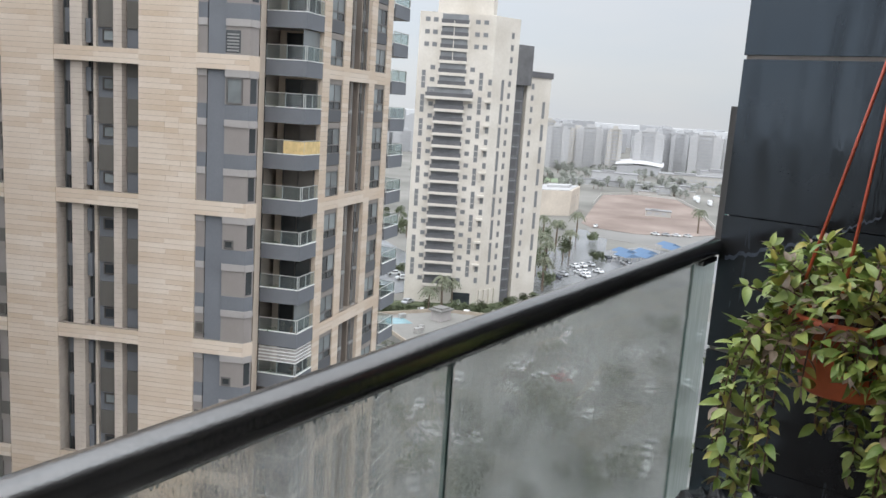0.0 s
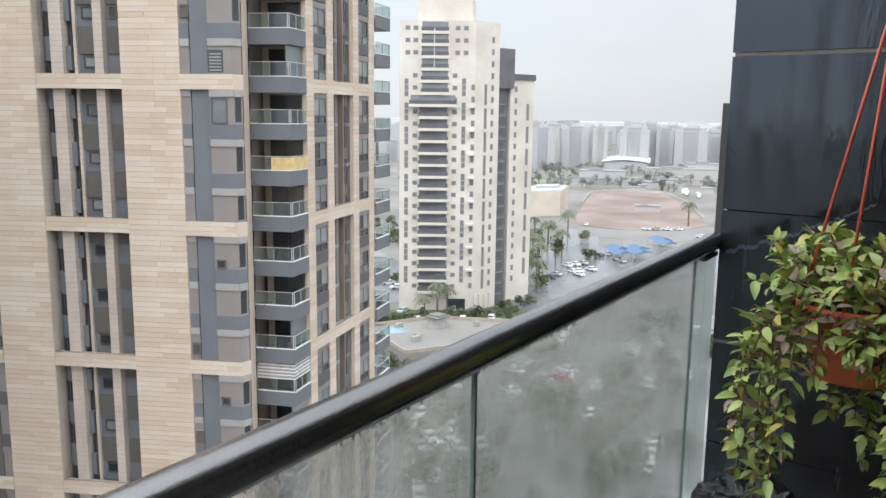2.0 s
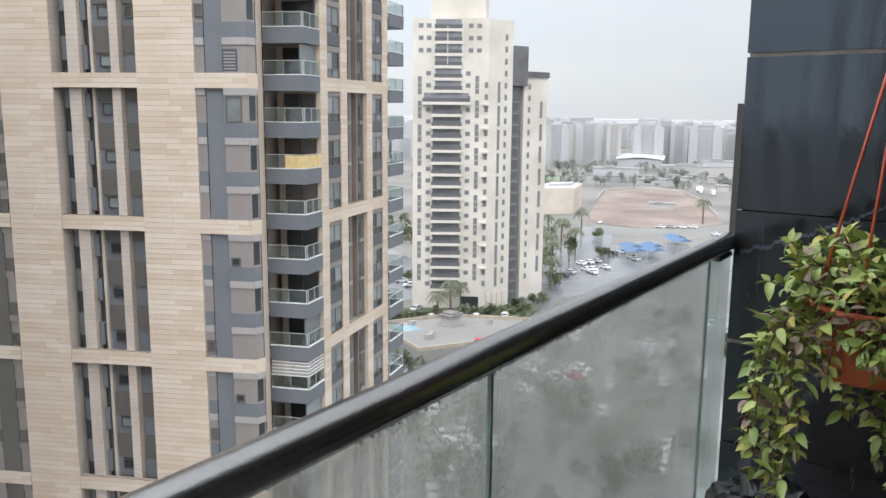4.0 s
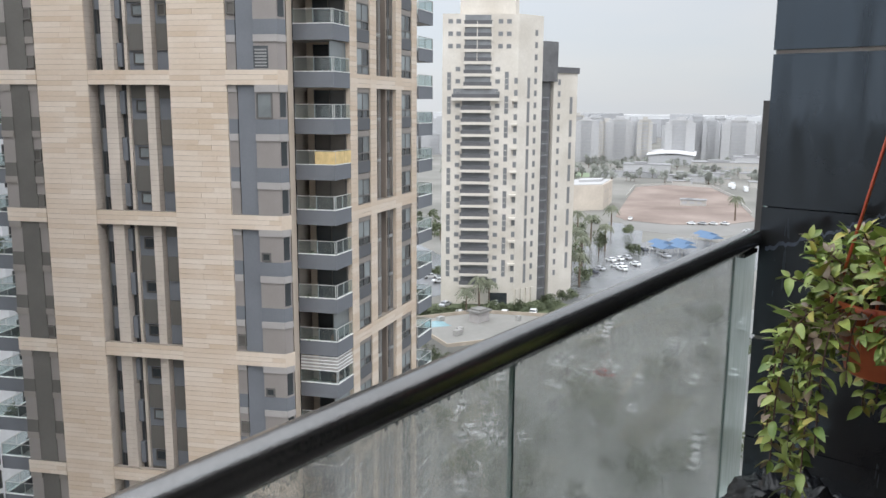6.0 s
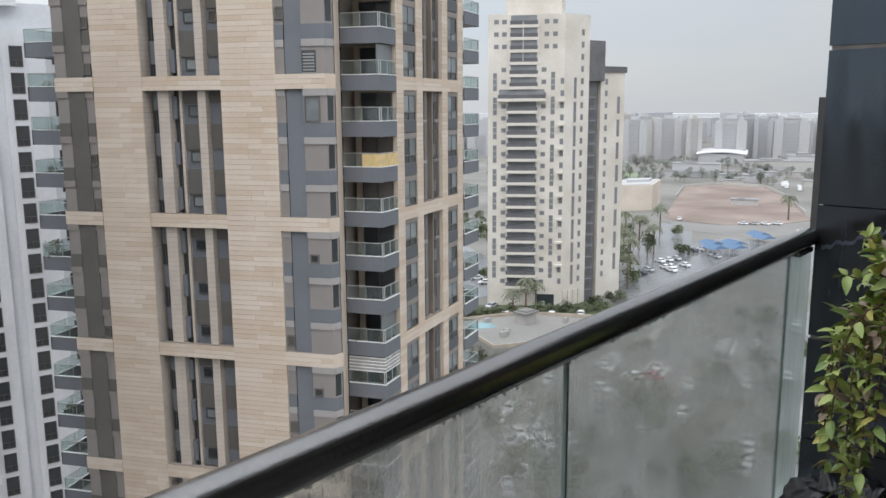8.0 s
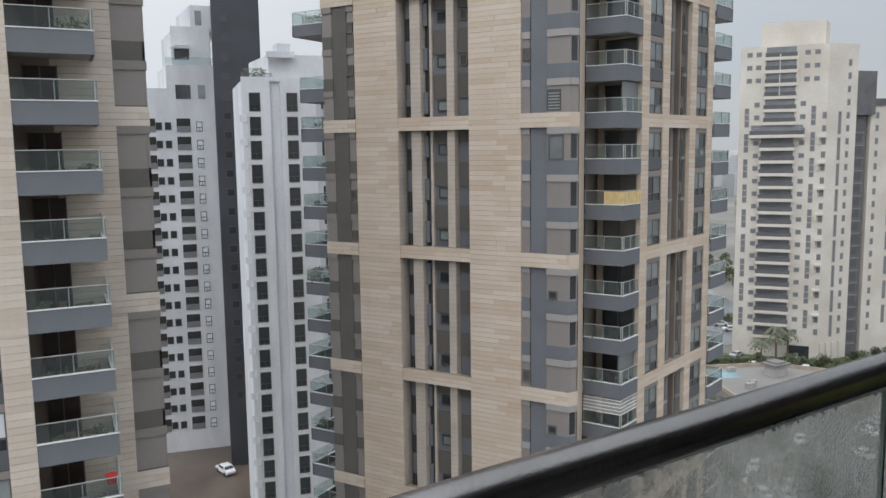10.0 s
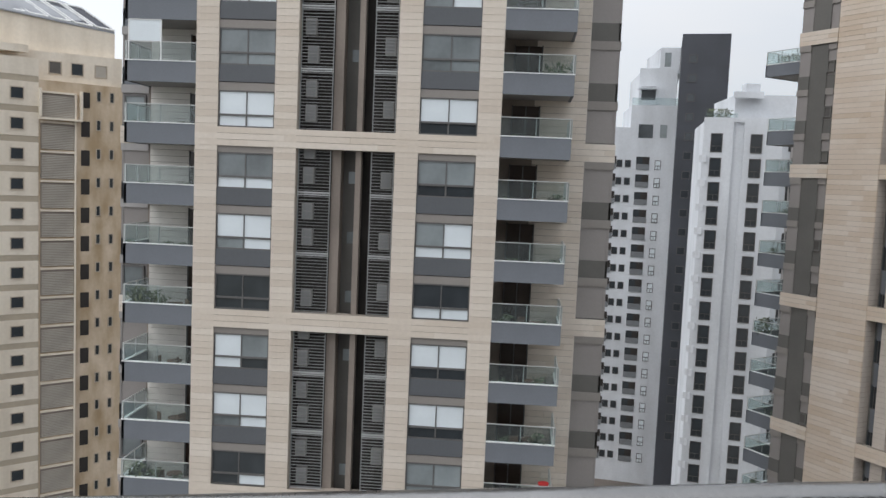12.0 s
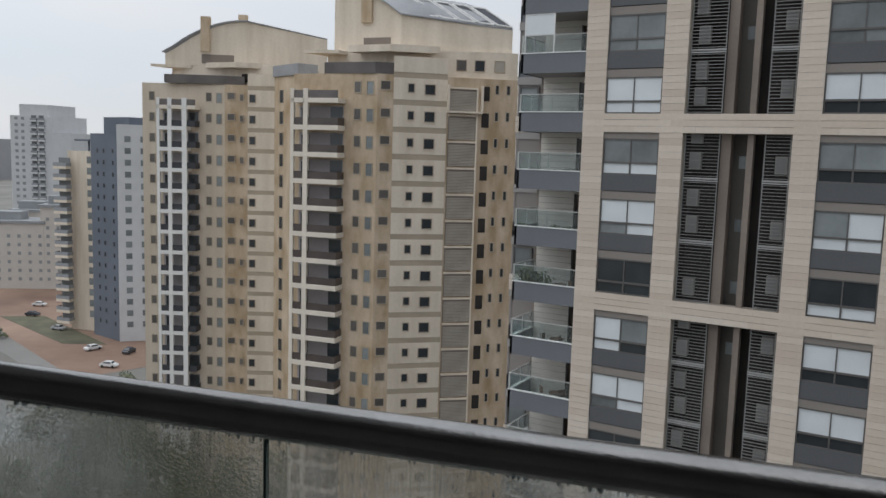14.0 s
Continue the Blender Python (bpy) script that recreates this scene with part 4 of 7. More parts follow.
def cream_tower():
    a, b, c, d, e, f = (166.2, 142.6), (178.3, 126.7), (187.0, 124.9), (187.6, 126.5), (192.3, 124.6), (201.0, 122.4)
    t = thing("apartment_tower", pose(185, 138, 0), "tall cream apartment tower with dark balconies and a grey shaft", "apartment tower")
    put("wall", Geo().prism([a, b, c, (198, 142), (180, 154)], 0, 78.0).mesh("wall", CREAM_WALL), t)
    put("roof_house", Geo().prism([(171.5, 141), (180.5, 129.5), (187, 133), (180, 146)], 78.0, 84.0).mesh("roof_house", CREAM_WALL), t)
    put("service_shaft", Geo().prism([d, (191.8, 125.4), (197, 140), (189, 140)], 0, 61).prism([c, (192.6, 123.6), (198, 139), (189, 140)], 61, 71.6).mesh("service_shaft", SHAFT_GREY), t)
    joint = Geo().box(0, 4.4, -0.12, 0.05, 0, 0.35).mesh("shaft_band", HAZE_PANE)
    face_windows(t, d, (191.8, 125.4), (0.0,), 3.0, 18, 3.15, joint, "shaft_band")
    put("side_wing", Geo().prism([e, f, (207, 136), (197, 140)], 0, 63.4).mesh("side_wing", CREAM_WALL), t)
    put("parapet", Geo().prism([(192.0, 124.2), (201.3, 122.0), (207, 136), (197, 140)], 63.4, 65.0).mesh("parapet", HAZE_DARK), t)
    m = along(a, b)
    shaft_win = Geo().box(0, 2.6, -0.05, 0.06, 0, 2.6).mesh("shaft_glazing", HAZE_DARK)
    bal = far_balcony(8.0, 1.4)
    bal_top = far_balcony(7.4, 0.5)
    wide = far_balcony(12.5, 2.0)
    slab_n = 22
    for i in range(slab_n):
        z = 6.0 + i * 3.15
        if i < 16:
            put("balcony", bal, t, m @ shift(5.0, 0, z))
        elif i == 16:
            put("balcony", wide, t, m @ shift(2.6, 0, z))
        put("balcony", bal_top, t, m @ shift(5.6, 0, z + (3.15 if i >= 16 else 0)))
    tall = small_window(1.0, 4.6, LINTEL, HAZE_PANE)
    sq = small_window(1.2, 1.1, LINTEL, HAZE_PANE)
    nar = small_window(0.9, 1.5, LINTEL, HAZE_PANE)
    face_windows(t, a, b, (1.3,), 8.0, 9, 6.3, tall)
    face_windows(t, a, b, (3.5, 14.0), 6.6, 19, 3.15, sq)
    face_windows(t, a, b, (16.5,), 8.2, 9, 6.3, tall)
    face_windows(t, a, b, (1.5, 3.6, 14.6, 16.8), 69.2, 3, 3.15, sq)
    face_windows(t, a, b, (19.0,), 6.6, 18, 3.15, nar)
    face_windows(t, b, c, (5.9,), 6.6, 22, 3.15, nar)
    face_windows(t, b, c, (3.4,), 6.0, 9, 6.3, small_window(0.9, 5.4, LINTEL, HAZE_PANE))
    face_windows(t, e, f, (1.6,), 6.6, 18, 3.15, nar)
    face_windows(t, e, f, (6.2,), 8.2, 8, 6.3, small_window(1.0, 4.6, LINTEL, HAZE_PANE))
    face_windows(t, d, (191.8, 125.4), (0.8,), 4.0, 17, 3.15, shaft_win, "shaft_glazing")
    bar = Geo().box(0.06, 0.94, -0.06, 0, 0, 0.12).mesh("sill_panel", CREAM_WALL)
    for z in (9.5, 11.05):
        face_windows(t, a, b, (1.3, 16.5), z, 9, 6.3, bar, "sill_panel")
    lid = Geo().box(0, 1.9, -1.0, 0, 0, 0.5).box(0, 0.25, -1.0, 0, -1.6, 0).mesh("window_hood", CREAM_WALL)
    face_windows(t, a, b, (18.2,), 11.5, 8, 6.3, lid, "window_hood")
    cols = Geo().box(0, 0.3, -0.55, 0, 0, 10).box(3.6, 3.8, -0.55, 0, 0, 10).box(7.5, 7.8, -0.55, 0, 0, 10).mesh("loggia_pier", CREAM_WALL)
    put("loggia_pier", cols, t, m @ shift(5.4, 0, 66.0))
    for i in range(4):
        put("column", Geo().box(i * 1.9, i * 1.9 + 0.7, -0.4, 0.2, 0, 4.6).mesh("column", CREAM_WALL), t, along(b, c) @ shift(0.6, 0, 0))
    put("entrance", Geo().box(0, 5.0, -0.06, 0.05, 0, 3.6).mesh("entrance", PANE), t, m @ shift(13.2, 0, 0))


def white_towers():
    t = thing("apartment_tower", pose(31, 156, 0), "tall white apartment block with loggias and a stepped top", "apartment tower")
    a, b = (21.5, 148.4), (36.2, 145.2)
    put("wall", Geo().prism([a, b, (40, 162), (24, 166)], 0, 64.0).prism([(28.4, 146.86), b, (40, 162), (30, 163)], 64.0, 69.0).mesh("wall", WHITE_WALL), t)
    put("penthouse", Geo().prism([(30.0, 149.5), (36.4, 148.0), (40, 162), (31, 163)], 69.0, 75.0).prism([(33.4, 149.0), (37, 148.2), (40, 162), (34, 163)], 75.0, 79.6).mesh("penthouse", WHITE_WALL), t)
    g = Geo().strip([(28.4, 146.9), (36.2, 145.2)], 0.1, 0.13, 69.0, 70.3)
    put("terrace_glass", g.mesh("terrace_glass", RAIL_GLASS), t)
    # loggia is not hollow: a near-black plate paints its inner shade
    log = Geo().box(0, 2.3, -0.05, 0.1, 0, 2.3).box(0, 2.3, -0.12, -0.05, 0, 1.0, 1).box(0, 1.1, -0.08, -0.05, 1.05, 2.2, 2).mesh("loggia", (BLACK_IN, HAZE_PANE, PANE))
    win = small_window(0.95, 1.6, FRAME, PANE_BLIND)
    smallw = small_window(0.95, 1.2, FRAME, PANE)
    face_windows(t, a, b, (8.4,), 4.0, 18, 3.15, log, "loggia")
    face_windows(t, a, b, (1.0, 2.6), 4.0, 18, 3.15, log, "loggia")
    face_windows(t, a, b, (11.7, 11.7 - 11.0), 4.1, 18, 3.15, win)
    cross = Geo().box(0.44, 0.51, -0.06, -0.02, 0.05, 0.6).box(0.05, 0.9, -0.065, -0.02, 0.6, 0.72).mesh("mullion", FRAME)
    face_windows(t, a, b, (11.7,), 4.1, 18, 3.15, cross, "mullion")
    face_windows(t, a, b, (6.5, 5.0), 4.4, 18, 3.15, smallw)
    big = Geo().box(0, 2.5, -0.05, 0.06, 0, 2.4).mesh("top_window", PANE)
    put("top_window", big, t, along(a, b) @ shift(8.5, 0, 63.2))
    put("top_window", Geo().box(0, 1.1, -0.05, 0.06, 0, 2.5).mesh("top_window", PANE_MID), t, along((33.4, 149.0), (37, 148.2)) @ shift(0.8, 0, 76.2))
    put("top_window", big, t, along((30.0, 149.5), (36.4, 148.0)) @ shift(0.5, 0, 70.2))
    put("terrace_wall", Geo().strip([a, (28.4, 146.9)], 0.0, 0.3, 64.0, 65.0).mesh("terrace_wall", WHITE_WALL), t)
    put("terrace_wall", Geo().strip([(30.0, 149.5), (36.4, 148.0)], 0.0, 0.3, 75.0, 75.9).mesh("terrace_wall", WHITE_WALL), t)
    put("pergola", Geo().box(29.6, 33.0, 147.2, 149.4, 72.0, 72.3).box(29.7, 29.95, 147.3, 147.5, 69.0, 72.0).box(32.6, 32.85, 146.7, 146.9, 69.0, 72.0).mesh("pergola", WHITE_WALL), t)
    put("top_window", Geo().box(0, 1.2, -0.05, 0.06, 0, 2.3).mesh("top_window", PANE_MID), t, along(a, b) @ shift(12.2, 0, 63.3))
    s = thing("stair_shaft", pose(38, 138, 0), "charcoal clad stair shaft of the white block", "stair shaft")
    put("shaft", Geo().prism([(33.7, 135.4), (41.0, 133.5), (45, 147), (37, 149)], 0, 79.6).mesh("shaft", CHARCOAL), s)
    sm = small_window(1.2, 1.2, FRAME, PANE)
    face_windows(s, (33.7, 135.4), (41.0, 133.5), (1.3,), 12.0, 21, 3.15, sm)
    k = thing("apartment_tower", pose(35, 112, 0), "white apartment block with tall dark windows", "apartment tower")
    p, q = (30.0, 106.9), (39.5, 104.9)
    put("wall", Geo().prism([p, (33.6, 106.1), (33.7, 106.5), (35.0, 106.2), (34.9, 105.8), q, (45, 108), (46, 120), (33, 122)], 0, 63.2).mesh("wall", WHITE_WALL), k)
    put("penthouse", Geo().prism([(34.2, 108.2), (41.5, 106.6), (46, 118), (35, 120)], 63.2, 66.9).prism([(33.6, 107.0), (37.2, 106.2), (37.4, 107), (33.8, 107.8)], 66.4, 67.2).mesh("penthouse", WHITE_WALL), k)
    put("terrace_glass", Geo().strip([p, (34.0, 106.05)], 0.1, 0.13, 63.2, 64.3).mesh("terrace_glass", RAIL_GLASS), k)
    tallw = small_window(1.35, 2.35, FRAME, PANE)
    face_windows(k, p, (33.6, 106.1), (1.0,), 2.6, 19, 3.15, tallw)
    face_windows(k, (34.9, 105.8), q, (0.85,), 2.6, 19, 3.15, tallw)
    corner = Geo().prism([(-0.35, 0.2), (0.55, -0.3), (0.6, 0.4)], 0, 0.9).mesh("corner_balcony", WHITE_WALL)
    m = along(p, q)
    for i in range(19):
        put("corner_balcony", corner, k, m @ shift(0, 0.1, 1.2 + i * 3.15))
    sash = Geo().box(0.06, 1.29, -0.06, -0.02, 0.72, 0.80).box(0.64, 0.70, -0.06, -0.02, 0.05, 0.72).mesh("transom", FRAME)
    face_windows(k, p, (33.6, 106.1), (1.0,), 2.6, 19, 3.15, sash, "transom")
    face_windows(k, (34.9, 105.8), q, (0.85,), 2.6, 19, 3.15, sash, "transom")
    put("roof_wall", Geo().strip([p, (33.6, 106.1), (39.5, 104.9)], 0.0, 0.25, 63.2, 63.75).box(35.2, 37.0, 107.2, 109, 66.9, 68.3).mesh("roof_wall", WHITE_WALL), k)
    side = small_window(1.2, 2.0, FRAME, PANE)
    face_windows(k, (39.5, 104.9), (45, 108), (1.2, 3.6), 3.0, 19, 3.15, side)
    dark = thing("apartment_tower", pose(44, 112, 0), "grey apartment block with loggias close behind the white block", "apartment tower")
    put("wall", Geo().prism([(39.6, 106.0), (47, 104.0), (52, 116), (43, 118)], 0, 61).mesh("wall", LINTEL), dark)
    face_windows(dark, (39.6, 106.0), (47, 104.0), (1.5, 4.5), 3.0, 18, 3.15, log, "loggia")


TAN_FRONT = mat("peach_stone_cladding", (0.56, 0.465, 0.355), 0.8, 0.12, 0.35, 3.0, 0.08, tint=(0.65, 0.575, 0.48), streak=(1, 1, 0.12))
TAN_PALE = mat("cream_painted_slab", (0.75, 0.69, 0.60), 0.75, 0.08, 0.4, 6.0)
PARAPET = mat("brown_glazed_parapet", (0.13, 0.115, 0.11), 0.35, 0.3, 0.3, 3.0)
LILAC = mat("grey_balcony_wall", (0.34, 0.32, 0.33), 0.85, 0.1, 0.3, 4.0)
BROWN_RAIL = mat("brown_tinted_railing", (0.085, 0.07, 0.065), 0.25, 0.25, 0.4, 3.0)


def tan_tower(p, c, q, r, z_top, gable, label, white_cols, rise=True):
    """Tan stone tower: p..c is the balcony front, c..q the striped flank, q..r the set-back end."""
    t = thing("apartment_tower", pose(c[0], c[1] + 8, 0), label, "apartment tower")
    back = [(r[0] - 11, r[1] + 13), (p[0] - 6, p[1] + 20)]
    put("wall", Geo().prism([p, c, q, r] + back, 0, z_top).mesh("wall", TAN_WALL), t)
    fl = math.hypot(c[0] - p[0], c[1] - p[1])
    ml, mr = along(p, c), along(c, r)
    n = 19
    # balcony stack with white frame
    x0, x1 = white_cols
    stack = Geo()
    for x, xw in ((x0, 0.45), (x0 + 1.7, 0.6)) + (((x0 + 3.9, 0.75),) if rise else ()):
        stack.box(x, x + xw, -1.9, -1.5, 0, 4 + n * 3.15 - 2.8)
    put("balcony_frame", stack.mesh("balcony_frame", WHITE if rise else TAN_PALE), t, ml)
    w = x1 - x0 + 0.45
    bal = Geo().box(0, w - 1.4 if rise else w, -1.895, 0, -0.3, 0.27, 1).box(0.1, w - 0.1, -1.75, -1.7, 0.25, 1.15).box(w - 0.15, w - 0.1, -1.7, 0, 0.25, 1.15).box(0.2, w - 0.2, -0.06, 0.1, 0.25, 2.6, 2)
    bal.box(w * 0.70, w - 0.3, -0.12, -0.06, 0.3, 2.45, 3).box(0.5, 1.6, -0.12, -0.06, 0.3, 2.3, 3)
    bal = bal.mesh("balcony", (CHARCOAL if rise else BROWN_RAIL, WHITE if rise else TAN_PALE, LILAC, PANE))
    for i in range(n - 1):
        put("balcony", bal, t, ml @ shift(x0, 0, 3.0 + i * 3.15))
    put("balcony", Geo().box(0, w, -1.9, 0, -0.3, 0.25, 1).box(0.1, w - 0.1, -1.75, -1.7, 0.25, 1.15).mesh("balcony", (PARAPET, TAN_PALE)), t, ml @ shift(x0, 0, 3.0 + (n - 1) * 3.15))
    sq, sl = small_window(0.85, 1.3, TAN_STRIPE, PANE_TAN), small_window(0.85, 1.5, TAN_STRIPE, PANE_MID)
    face_windows(t, p, c, (fl - 2.9,), 4.0, n, 3.15, sq)
    face_windows(t, p, c, (fl - 1.3,), 3.8, n, 3.15, sl)
    if rise:
        face_windows(t, p, c, (1.1,), 4.0, n, 3.15, sq)
    if rise:
        put("front_cladding", Geo().box(0.02, fl - 0.02, -0.008, 0.03, 0, z_top - 0.02).mesh("front_cladding", TAN_FRONT), t, ml)
    # striped flank
    stripe = Geo()
    s0 = 3.5 if rise else 1.9
    for i in range(n + 1):
        z = 0.2 + i * 3.15
        stripe.box(s0, 8.3, -0.05, 0.05, z, z + 2.5)
        stripe.box(s0, 8.3, -0.02, 0.05, z + 2.5, z + 3.15, 1)
    stripe.box(s0, 8.3, -0.05, 0.05, 0.2 + (n + 1) * 3.15, 65.0)
    put("flank_cladding", stripe.mesh("flank_cladding", (TAN_LT, TAN_STRIPE)), t, mr)
    brown = small_window(1.15, 1.0, TAN_BAND, PANE_TAN)
    face_windows(t, c, r, (0.4,), 4.4, n, 3.15, brown)
    face_windows(t, c, r, (2.3 if rise else 3.6,), 4.2, n, 3.15, small_window(0.55 if rise else 0.75, 1.0, TAN_BAND, PANE_TAN if rise else PANE), dy=0.0 if rise else -0.06)
    face_windows(t, c, r, (3.75 if rise else 5.6,), 4.0, n, 3.15, small_window(0.95 if rise else 1.25, 1.2, TAN_BAND, PANE), dy=-0.06)
    grille = Geo()
    for i in range(14):
        grille.box(0.1, 3.4, -0.14, -0.1, 0.12 + 0.18 * i, 0.24 + 0.18 * i)
    grille.box(0, 3.5, -0.08, 0.05, 0.05, 2.8, 1).box(3.4, 3.55, -0.3, 0.05, -0.1, 3.05, 2).box(0, 3.5, -0.2, 0.05, 2.85, 3.05, 2)
    grille = grille.mesh("laundry_screen", (TAN_GRILLE, BROWN_IN, TAN_LT))
    for i in range(n):
        tagged(put("laundry_screen", grille, t, mr @ shift(8.5, 0, 2.0 + i * 3.15)), kind="stuff")
    put("screen_box", Geo().box(8.3, 12.6, -0.7, 0.02, 2.0 + n * 3.15 - 3.1, 2.0 + n * 3.15 - 2.9).box(8.3, 8.5, -0.7, 0, 59, 62).box(12.4, 12.6, -0.7, 0, 59, 62).mesh("screen_box", TAN_LT), t, mr)
    face_windows(t, c, r, (12.6,), 3.6, n, 3.15, Geo().box(0, 0.9, -0.03, 0.05, 0, 1.7).mesh("recess_window", BLACK_IN), "recess_window")
    face_windows(t, c, r, (14.2, 15.6), 4.4, n, 3.15, small_window(0.45, 1.1, TAN_BAND, PANE))
    # terrace storey
    put("terrace_parapet", Geo().prism([(p[0] + 4, p[1] + 0.6), (c[0] - 0.2, c[1] - 0.2), (c[0] + 2.2, c[1] + 1.9), (c[0] - 2, c[1] + 6), (p[0] + 4, p[1] + 6)], z_top, z_top + 1.3).mesh("terrace_parapet", PARAPET), t)
    gx = Geo().prism([(p[0] + 1.6, p[1] + 4.5), (c[0] - 0.9, c[1] + 3.2), (r[0] - 0.2, r[1] + 0.2)] + back, z_top, z_top + 3.2)
    put("roof_storey", gx.mesh("roof_storey", TAN_LT), t)
    cano = Geo().prism([(c[0] - 5.0, c[1] + 1.2), (c[0] + 0.6, c[1] + 1.6), (c[0] + 5.2, c[1] + 5.4), (c[0] - 3, c[1] + 8)], z_top + 2.7, z_top + 3.5)
    cano.prism([(p[0] + 0.2, p[1] + 1.5), (c[0] - 6.5, c[1] + 1.2), (c[0] - 6, c[1] + 6), (p[0] + 1, p[1] + 6)], z_top + 2.6, z_top + 3.0)
    put("canopy", cano.mesh("canopy", TAN_LT), t)
    # opening not cut: a near-black plate carries its shade
    put("dark_opening", Geo().box(1.2, 4.9, -0.04, 0.05, z_top + 0.6, z_top + 1.9).mesh("dark_opening", BLACK_IN), t, along((c[0] - 0.9, c[1] + 3.2), (r[0] - 0.2, r[1] + 0.2)))
    mtop = along((c[0] - 0.9, c[1] + 3.2), (r[0] - 0.2, r[1] + 0.2))
    for x, pane in ((8.4, PANE_TAN), (10.6, PANE), (13.0, TAN_GRILLE)):
        put_window(t, small_window(1.2, 1.3, TAN_BAND, pane), mtop @ shift(x, 0, z_top + 0.9))
    # curved roof gable
    g0, g1, g2 = gable
    mg = along(g0, g1)
    lg, lr = math.hypot(g1[0] - g0[0], g1[1] - g0[1]), math.hypot(g2[0] - g1[0], g2[1] - g1[1])
    gz = Geo()
    k = 10
    hump = lambda s: z_top + 10.0 - 5.2 * (1 - s) ** 2 if rise else z_top + 11.0 - 3.6 * s ** 2
    prof = [(lg * i / k, hump(i / k)) for i in range(k + 1)]
    dv = Vector((g2[0] - g1[0], g2[1] - g1[1], 0))
    inv = mg.to_3x3().inverted() @ dv
    poly = [(0, z_top + 3.0)] + prof + [(lg, z_top + 3.0)]
    v = [(x, 0, z) for x, z in poly] + [(x + inv.x, inv.y, z - 1.4 * (z > z_top + 3.1)) for x, z in poly]
    m_ = len(poly)
    gz.add(v, [tuple(range(m_)), tuple(range(2 * m_ - 1, m_ - 1, -1))] + [(i, m_ + i, m_ + (i + 1) % m_, (i + 1) % m_) for i in range(m_)])
    put("gable_house", gz.mesh("gable_house", TAN_LT), t, mg)
    cap = Geo()
    v = [(x - 0.4 * (i == 0), -0.35, z + 0.03) for i, (x, z) in enumerate(prof)] + [(x + inv.x, inv.y, z - 1.35) for x, z in prof]
    v += [(x, y, z + 0.16) for x, y, z in v]
    kk = len(prof)
    f = []
    for i in range(kk - 1):
        f += [(i, i + 1, kk + i + 1, kk + i), (2 * kk + i, 3 * kk + i, 3 * kk + i + 1, 2 * kk + i + 1), (i, 2 * kk + i, 2 * kk + i + 1, i + 1)]
    f += [(kk - 1, 2 * kk - 1, 4 * kk - 1, 3 * kk - 1), (0, kk, 3 * kk, 2 * kk)]
    cap.add(v, f)
    put("roof", cap.mesh("roof", ROOF_MET), t, mg)
    for i, (fx, fy) in enumerate(((0.5, 0.0), (0.9, 0.75))):
        x, z = lg * fx, hump(fx)
        put("chimney", Geo().prism([(x - 0.7, inv.y * fy - 0.4), (x + 0.7, inv.y * fy - 0.4), (x + 0.7, inv.y * fy + 0.8), (x - 0.7, inv.y * fy + 0.8)], z - 3.5 * (i == 0), z + 1.8).mesh("chimney", TAN_WALL), t, mg)
    put("gable_opening", Geo().box(lg * 0.45, lg * 0.85, -0.06, 0.05, z_top + 3.4, z_top + 4.8).mesh("gable_opening", BROWN_IN), t, mg)
    return t, mg, inv, prof


cream_tower()
white_towers()
E1 = tan_tower((-63.2, 78.0), (-52.4, 79.6), (-46.5, 84.8), (-39.6, 90.8), 62.9, ((-61.5, 83.7), (-52.6, 84.9), (-40.9, 91.6)),
               "tan stone apartment tower with white balconies and curved metal roof", (0.6, 6.4), False)
tan_tower((-100.6, 88.4), (-88.8, 93.6), (-84.4, 96.1), (-79.0, 98.6), 63.3, ((-99.3, 91.8), (-89.0, 98.5), (-82.4, 110.7)),
               "tan stone apartment tower with white balconies and arched gable", (3.0, 8.6))
# roof panels on the nearer arched roof
_, MG, INV, PROF = E1
for i in range(6):
    s0, s1 = i / 6 + 0.03, (i + 0.8) / 6 + 0.03
    quad = []
    for s, n in ((s0, 6), (s1, 6), (s1, 10), (s0, 10)):
        x, z = PROF[n]
        quad.append((x + INV.x * s, INV.y * s, z - 1.38 * s + 0.3))
    quad += [(x, y, z + 0.08) for x, y, z in quad]
    rim = [((x - quad[4][0]) * 1.0 + quad[4][0], y, z) for x, y, z in quad[4:]]
    g = Geo().add(quad, [(3, 2, 1, 0), (4, 5, 6, 7), (0, 1, 5, 4), (1, 2, 6, 5), (2, 3, 7, 6), (3, 0, 4, 7)])
    for p, q in zip(rim, rim[1:] + rim[:1]):
        g.rod(p, q, 0.12, k=6, m=1)
    solid("solar_panel", g.mesh("solar_panel", (SOLAR, WHITE)), "dark solar panel in a white frame on the roof", "solar panel", MG, group="solar panels on the roof")
sb = thing("apartment_block", pose(-76, 96, 0), "tan stone wing between the two arched roofs", "apartment block")
put("wall", Geo().prism([(-82.0, 97.0), (-75.5, 94.4), (-66, 100), (-66, 104), (-78, 106)], 0, 64.6).mesh("wall", TAN_WALL), sb)
face_windows(sb, (-82.0, 97.0), (-77.5, 95.2), (1.6,), 4.0, 19, 3.15, small_window(1.1, 1.9, TAN_BAND, PANE))
g_ = Geo().prism([(-82.2, 96.8), (-75.4, 94.1), (-74, 97), (-81, 100)], 64.6, 66.2)
put("parapet", g_.mesh("parapet", ROOF_MET), sb)


